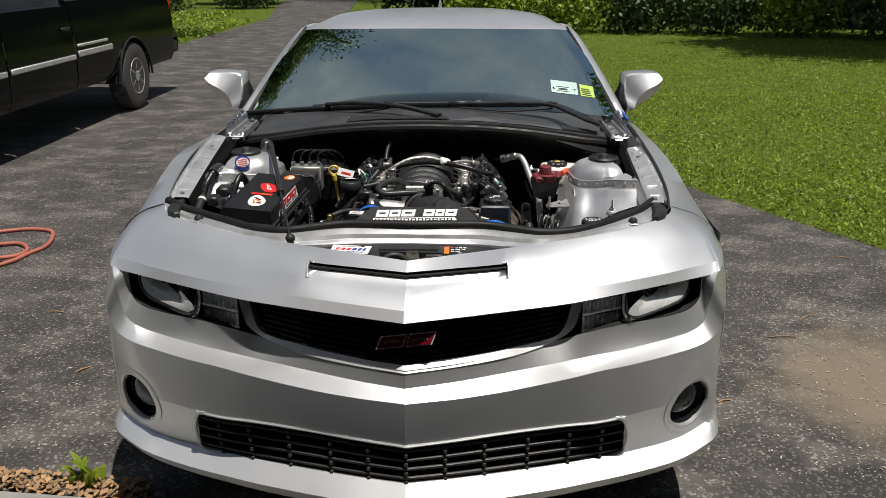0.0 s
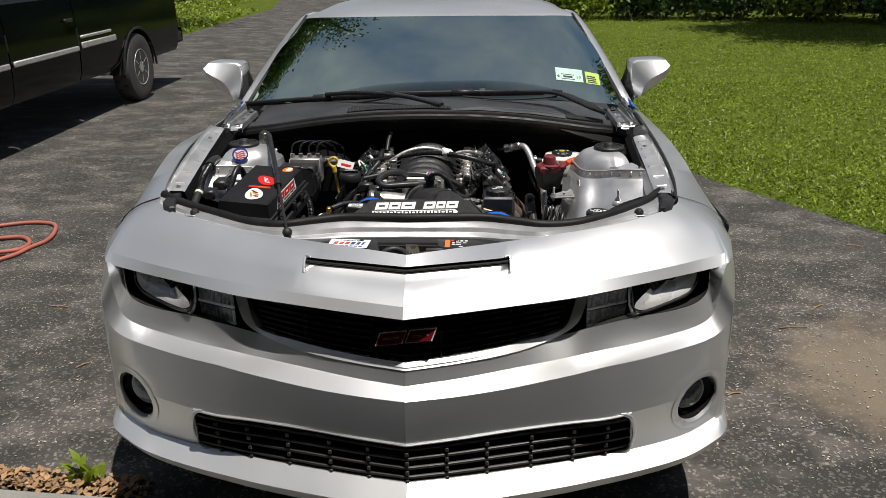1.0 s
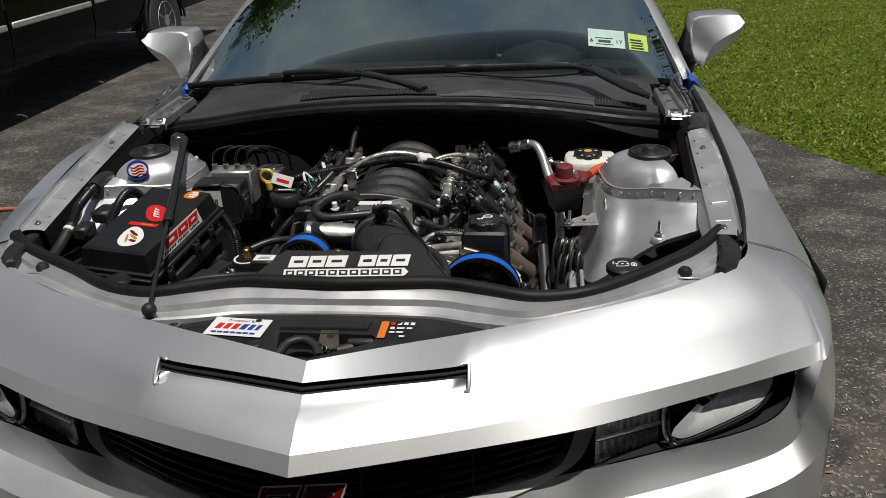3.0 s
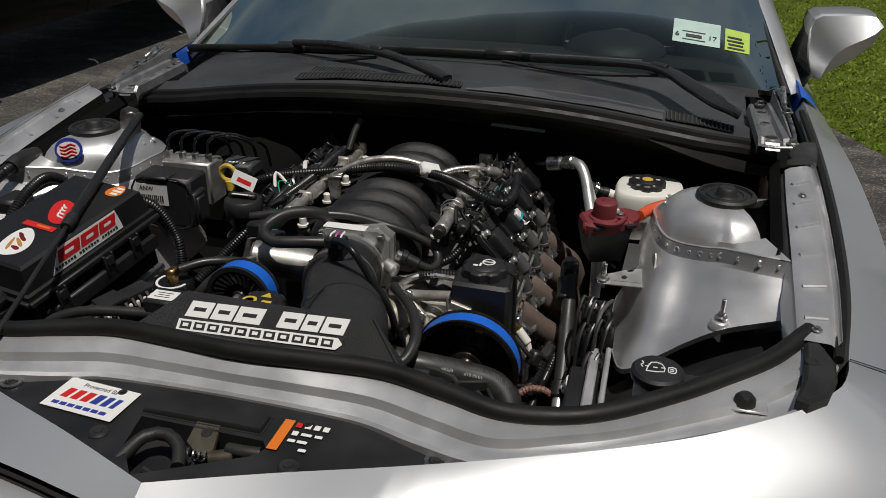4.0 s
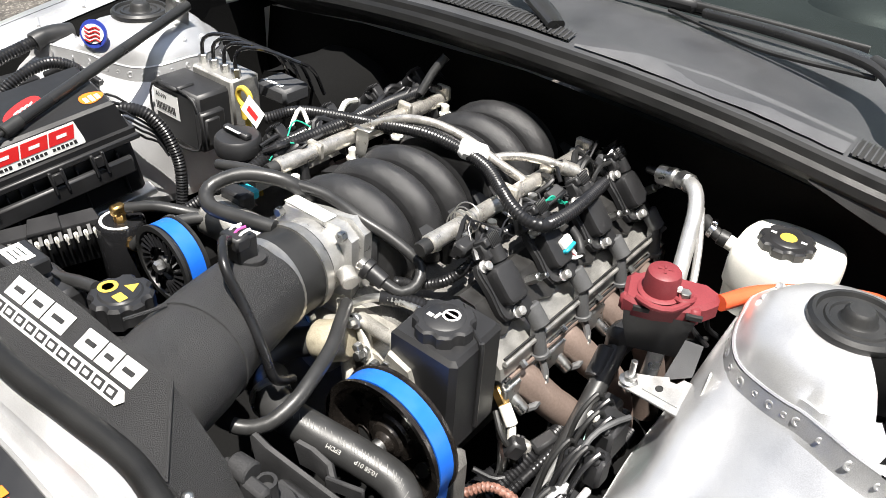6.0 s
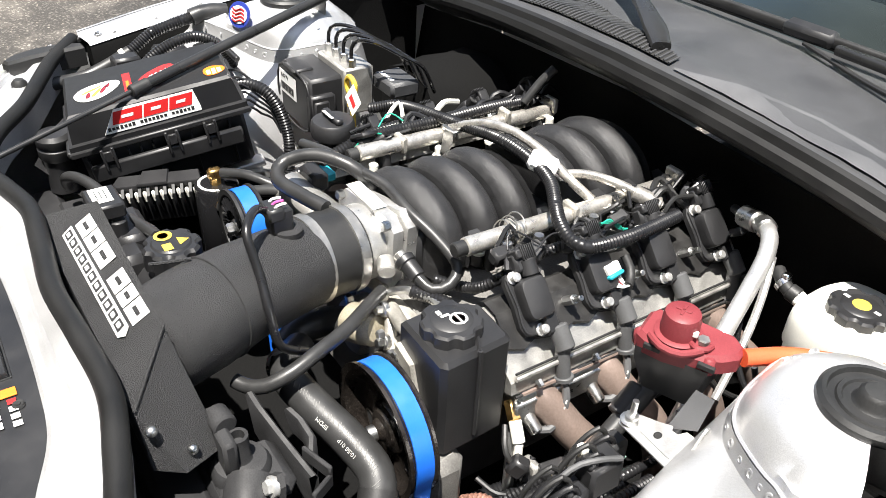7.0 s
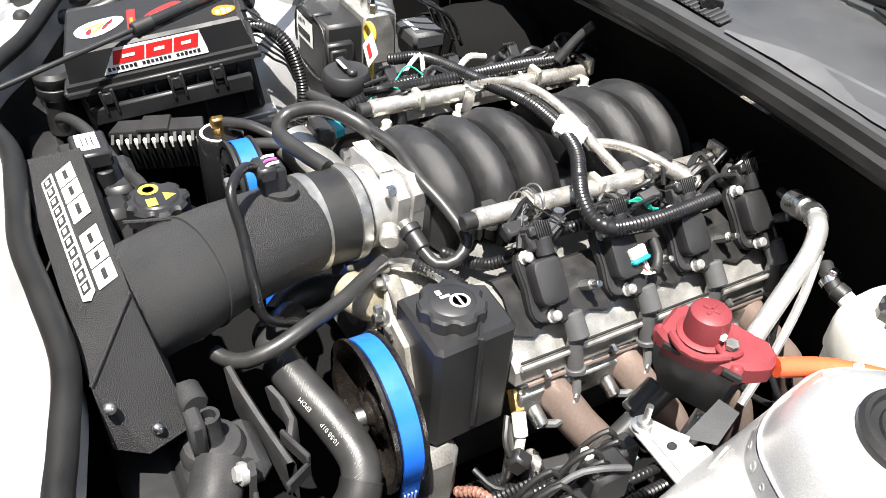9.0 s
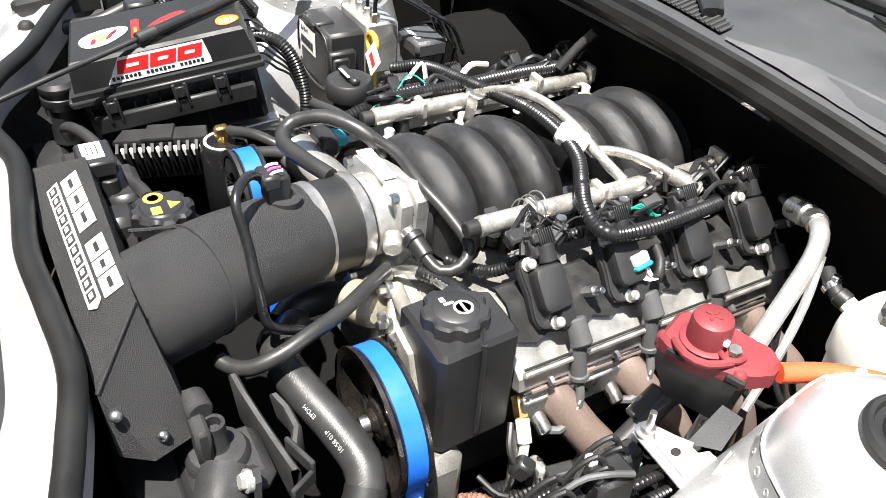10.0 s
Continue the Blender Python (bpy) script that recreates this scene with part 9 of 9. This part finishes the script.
def leafy(name, spots, size, material, label, category, tilt=1.0, seed=1, kind="stuff", aspect=.6):
    """Many small leaves, each a bent pair of quads, at the given places."""
    r = np.random.RandomState(seed)
    n = len(spots)
    P = np.array(spots, float)
    a = r.rand(n) * 2 * np.pi
    t = (r.rand(n) - .5) * 2 * tilt
    t2 = (r.rand(n) - .5) * 2 * tilt
    u = np.stack([np.cos(a) * np.cos(t), np.sin(a) * np.cos(t), np.sin(t)], 1)
    w0 = np.stack([-np.sin(a), np.cos(a), np.zeros(n)], 1)
    nn = np.cross(u, w0)
    w = w0 * np.cos(t2)[:, None] + nn * np.sin(t2)[:, None]
    s = (size * (.6 + .8 * r.rand(n)))[:, None]
    nn = np.cross(u, w)
    V = np.stack([P - u * s * .5, P + w * s * aspect * .5 + nn * s * .08, P + u * s * .5, P - w * s * aspect * .5 + nn * s * .08], 1).reshape(-1, 3)
    me = bpy.data.meshes.new(name)
    me.vertices.add(4 * n)
    me.vertices.foreach_set("co", V.ravel())
    me.loops.add(6 * n)
    k = np.arange(n) * 4
    me.loops.foreach_set("vertex_index", np.stack([k, k + 1, k + 2, k, k + 2, k + 3], 1).ravel().astype(np.int32))
    me.polygons.add(2 * n)
    me.polygons.foreach_set("loop_start", (np.arange(2 * n) * 3).astype(np.int32))
    me.update(calc_edges=True)
    me.validate()
    me.materials.append(material)
    return me


def leaf_mat(name, col, island=.45, glow=.35):
    m = mat(name, col, .5, 0, .25, 2.0, 0, 60, island=island)
    n, l = m.node_tree.nodes, m.node_tree.links
    b, out = n["Principled BSDF"], n["Material Output"]
    tr, mx = n.new("ShaderNodeBsdfTranslucent"), n.new("ShaderNodeMixShader")
    l.new(b.inputs["Base Color"].links[0].from_socket, tr.inputs[0])
    mx.inputs[0].default_value = glow
    l.new(b.outputs[0], mx.inputs[1])
    l.new(tr.outputs[0], mx.inputs[2])
    l.new(mx.outputs[0], out.inputs[0])
    return m


GRASS = leaf_mat("lawn_leaf", (.20, .275, .020), .6)
LEAF = leaf_mat("tree_leaf", (.046, .085, .018), .6, .18)
BARK = mat("bark", (.085, .065, .048), .9, 0, .35, 8, .8, 60)
DRY = mat("dry_leaf", (.33, .20, .10), .8, 0, .35, 20, .2, 200, island=.4)


def edge_x(y):
    for (xa, ya), (xb, yb) in zip(RIGHT_EDGE, RIGHT_EDGE[1:]):
        if ya <= y <= yb:
            return xa + (xb - xa) * (y - ya) / (yb - ya)
    return 4.6


r = np.random.RandomState(5)
spots = []
for y0, y1, dens, xr in ((2.0, 7.0, 2200, 4.2), (7.0, 11.0, 1250, 6.5), (11.0, 16.0, 600, 9.0), (16.0, 24.0, 200, 12.0)):
    n = int((y1 - y0) * xr * dens)
    ys = y0 + (y1 - y0) * r.rand(n)
    base = np.array([edge_x(y) for y in ys])
    xs = base + .02 * r.randn(n) + xr * r.rand(n)
    clump = .5 + .5 * np.sin(xs * 7.1 + 2 * np.sin(ys * 5.3)) * np.sin(ys * 6.7 + 1.5 * np.sin(xs * 4.1))
    zs = -.01 + .05 * r.rand(n) * (.5 + clump)
    spots.append(np.stack([xs, ys, zs], 1))
S = np.concatenate(spots)
tagged(new("lawn_grass", leafy("lawn_grass", S, .034, GRASS, "", "", 1.1, 2, aspect=.38)), "sunlit lawn of grass and clover leaves", "grass", "", "stuff")
n = 9000
ys = 15.5 + 14 * r.rand(n)
xs = np.where(ys < 25, -6.1 - 6 * r.rand(n), -7.5 - 7 * r.rand(n))
tagged(new("verge_grass", leafy("verge_grass", np.stack([xs, ys, -.01 + .07 * r.rand(n)], 1), .09, GRASS, "", "", 1.1, 3)), "sunlit grass verge beside the driveway", "grass", "", "stuff")

# ---- trees and shrubs ----
def tree(at, h, crown_r, crown_z, n, seed, label, lean=(0, 0), leaf=.16):
    rr = random.Random(seed)
    t = thing("tree", (at[0], at[1], -.03), label, "tree")
    g = Geo()
    top = Vector((at[0] + lean[0], at[1] + lean[1], h * .8))
    trunk = [Vector((at[0], at[1], -.1)), Vector((at[0] + lean[0] * .2 + .08, at[1] + lean[1] * .2, h * .25)), Vector((at[0] + lean[0] * .6, at[1] + lean[1] * .6 + .1, h * .55)), top]
    q = smooth(trunk, h / 14)
    rings = []
    for i, p in enumerate(q):
        rad_ = .045 * h * .5 * (1 - .85 * i / (len(q) - 1)) * (1.5 if i == 0 else 1)
        rings.append([p + Vector((rad_ * math.cos(a), rad_ * math.sin(a), 0)) for a in [2 * math.pi * k / 10 for k in range(10)]])
    g.loft(rings, True)
    part("trunk", g, BARK, t, "rough brown trunk")
    spots = []
    for k in range(16):
        i = int(len(q) * (.35 + .6 * rr.random()))
        p = q[min(i, len(q) - 1)]
        a = rr.uniform(0, 2 * math.pi)
        e = Vector((at[0] + lean[0] + crown_r * .8 * math.cos(a) * rr.uniform(.5, 1), at[1] + lean[1] + crown_r * .8 * math.sin(a) * rr.uniform(.5, 1), crown_z + rr.uniform(-.25, .45) * (h - crown_z)))
        m_ = p.lerp(e, .5) + Vector((0, 0, .3))
        part("limb", Geo().tube([p, m_, e], .03 * h * .12 + .02, 7, .5), BARK, t)
        for f in range(n // 16):
            u = rr.random() ** .6
            c = p.lerp(m_, u * 2) if u < .5 else m_.lerp(e, u * 2 - 1)
            d = Vector((rr.gauss(0, 1), rr.gauss(0, 1), rr.gauss(0, .7))) * (crown_r * .12)
            spots.append(c + d)
    me = leafy("crown", [tuple(p - Vector((at[0], at[1], -.03))) for p in spots], leaf, LEAF, "", "", 1.2, seed)
    c = new("crown", me)
    c.parent = t
    c["label"] = "open crown of small green leaves"


tree((-9.6, 17.0), 19, 5.0, 11.0, 30000, 11, "tall leafy tree beside the driveway", (1.9, -.6), .19)
tree((13.5, 7.0), 14, 4.6, 6.0, 5000, 18, "leafy tree beside the lawn")
tree((13.0, 0.5), 13, 4.6, 5.5, 5000, 19, "leafy tree beside the lawn")
tree((12.7, 16.2), 18, 4.1, 10.0, 22000, 12, "tall leafy tree at the lawn's edge", (-3.2, -.4), .19)
tree((6.5, 24.5), 14, 4.5, 6.5, 6000, 13, "leafy tree behind the lawn")
tree((1.0, 27.5), 13, 4.2, 6.0, 6000, 14, "leafy tree behind the lawn")
tree((-11.5, 30), 15, 5.0, 6.5, 6000, 15, "leafy tree beside the far driveway")
tree((-2.5, 36), 15, 5.5, 6.5, 5000, 16, "leafy tree over the far driveway")
tree((14.5, 24), 14, 5.0, 6.0, 5000, 17, "leafy tree behind the lawn")
for i, (x, y, w, h) in enumerate(((2.6, 21.2, 1.6, 1.2), (4.4, 21.0, 1.5, 1.4), (6.2, 20.6, 1.6, 1.3), (8.0, 20.2, 1.6, 1.5), (9.8, 19.2, 1.7, 1.6), (11.6, 18.2, 1.6, 1.7), (.6, 22.5, 1.5, 1.3), (-8.2, 32, 1.8, 1.5), (-10.5, 29, 1.8, 1.5), (-12.5, 26, 1.8, 1.5), (13.2, 16.8, 1.8, 1.8), (1.6, 25.5, 2.6, 4.2), (4.4, 25.0, 2.6, 4.6), (7.2, 24.2, 2.6, 4.8), (10.0, 23.2, 2.6, 4.6), (12.8, 21.8, 2.6, 4.8), (-1.2, 27.5, 2.6, 4.4), (15.6, 19.5, 2.6, 4.8), (-9.0, 35.0, 2.6, 4.2), (-13.0, 31.0, 2.8, 4.6))):
    rr = np.random.RandomState(40 + i)
    n = 2600 if h < 3 else 5200
    d = rr.randn(n, 3)
    d /= np.linalg.norm(d, axis=1)[:, None]
    k = (rr.rand(n) ** .4)[:, None]
    lump = 1 + .25 * np.sin(d[:, :1] * 7 + i) * np.cos(d[:, 1:2] * 6)
    P_ = d * k * lump * np.array([w * .75, w * .6, h * .6]) + np.array([0, 0, h * .5])
    P_ = P_[P_[:, 2] > -.02]
    b = thing("shrub", (x, y, -.03), "leafy green shrub at the lawn's far edge", "shrub", "shrubs behind the lawn")
    c = new("foliage", leafy("foliage", P_, .13 if h < 3 else .24, LEAF if (i % 3 or h > 3) else GRASS, "", "", 1.2, 60 + i))
    c.parent = b
    part("stem", Geo().rod((x, y, -.03), (x + .05, y, h * .6), .03, .015, 8), BARK, b)

# weeds and dry litter by the slab
weed = thing("weed", (-1.12, 2.40, 0), "small green weed in the slab joint", "weed")
for i in range(14):
    a = rng.uniform(0, 6.28)
    l = rng.uniform(.06, .13)
    o = Vector((-1.12 + rng.uniform(-.07, .05), 2.40 + rng.uniform(-.03, .03), 0))
    e = o + Vector((math.cos(a) * l * .7, math.sin(a) * l * .5, l * .8))
    sdv = Vector((-math.sin(a), math.cos(a), 0)) * .012
    m_ = o.lerp(e, .55) + Vector((0, 0, .02))
    part("blade", Geo().put([o - sdv * .4, o + sdv * .4, m_ + sdv, m_ - sdv, e], [(0, 1, 2, 3), (3, 2, 4)]), GRASS, weed)
lit = []
for i in range(420):
    x = rng.uniform(-1.6, -.9)
    lit.append((x, edge_y(x) + rng.uniform(-.01, .09) ** 1, .004 + rng.random() * .02))
tagged(new("dry_leaf_litter", leafy("dry_leaf_litter", lit, .03, DRY, "", "", .5, 9)), "brown dry leaf litter along the slab joint", "leaf litter", "", "stuff")
chips = []
for i in range(4200):
    x, y = rng.uniform(-4.5, 3.6), rng.uniform(2.4, 9.0)
    if abs(x) < 1.0 and y < 6.8:
        continue
    if y > 4.86 and x > edge_x(y) - .1:
        continue
    chips.append((x, y, .003))
chips += [(rng.uniform(1.0, 3.2), rng.uniform(2.5, 4.6), .003) for i in range(2600)] + [(rng.uniform(-3.4, -1.05), rng.uniform(2.6, 5.4), .003) for i in range(2600)]
CHIP = mat("pale_chip", (.36, .32, .26), .8, 0, .3, 20, .2, 200, island=.5)
tagged(new("driveway_litter", leafy("driveway_litter", chips, .0125, CHIP, "", "", .15, 10, aspect=.45)), "pale chips and seed litter scattered over the asphalt", "litter", "", "stuff")
for x, y, l, a in ((1.65, 3.60, .13, 3), (1.85, 3.83, .10, 40), (-1.9, 3.80, .10, -8), (1.2, 3.0, .06, 20), (-2.3, 3.35, .12, 12), (2.4, 4.7, .09, -20), (-1.5, 3.2, .07, 50)):
    d = Vector((math.cos(radians(a)), math.sin(radians(a)), 0)) * l / 2
    solid("twig", Geo().tube([Vector((x, y, .005)) - d, Vector((x, y + .006, .007)), Vector((x, y, .005)) + d], .003, 6, .02), DRY, "small dry twig lying on the asphalt", "twig", "", "twigs on the driveway")
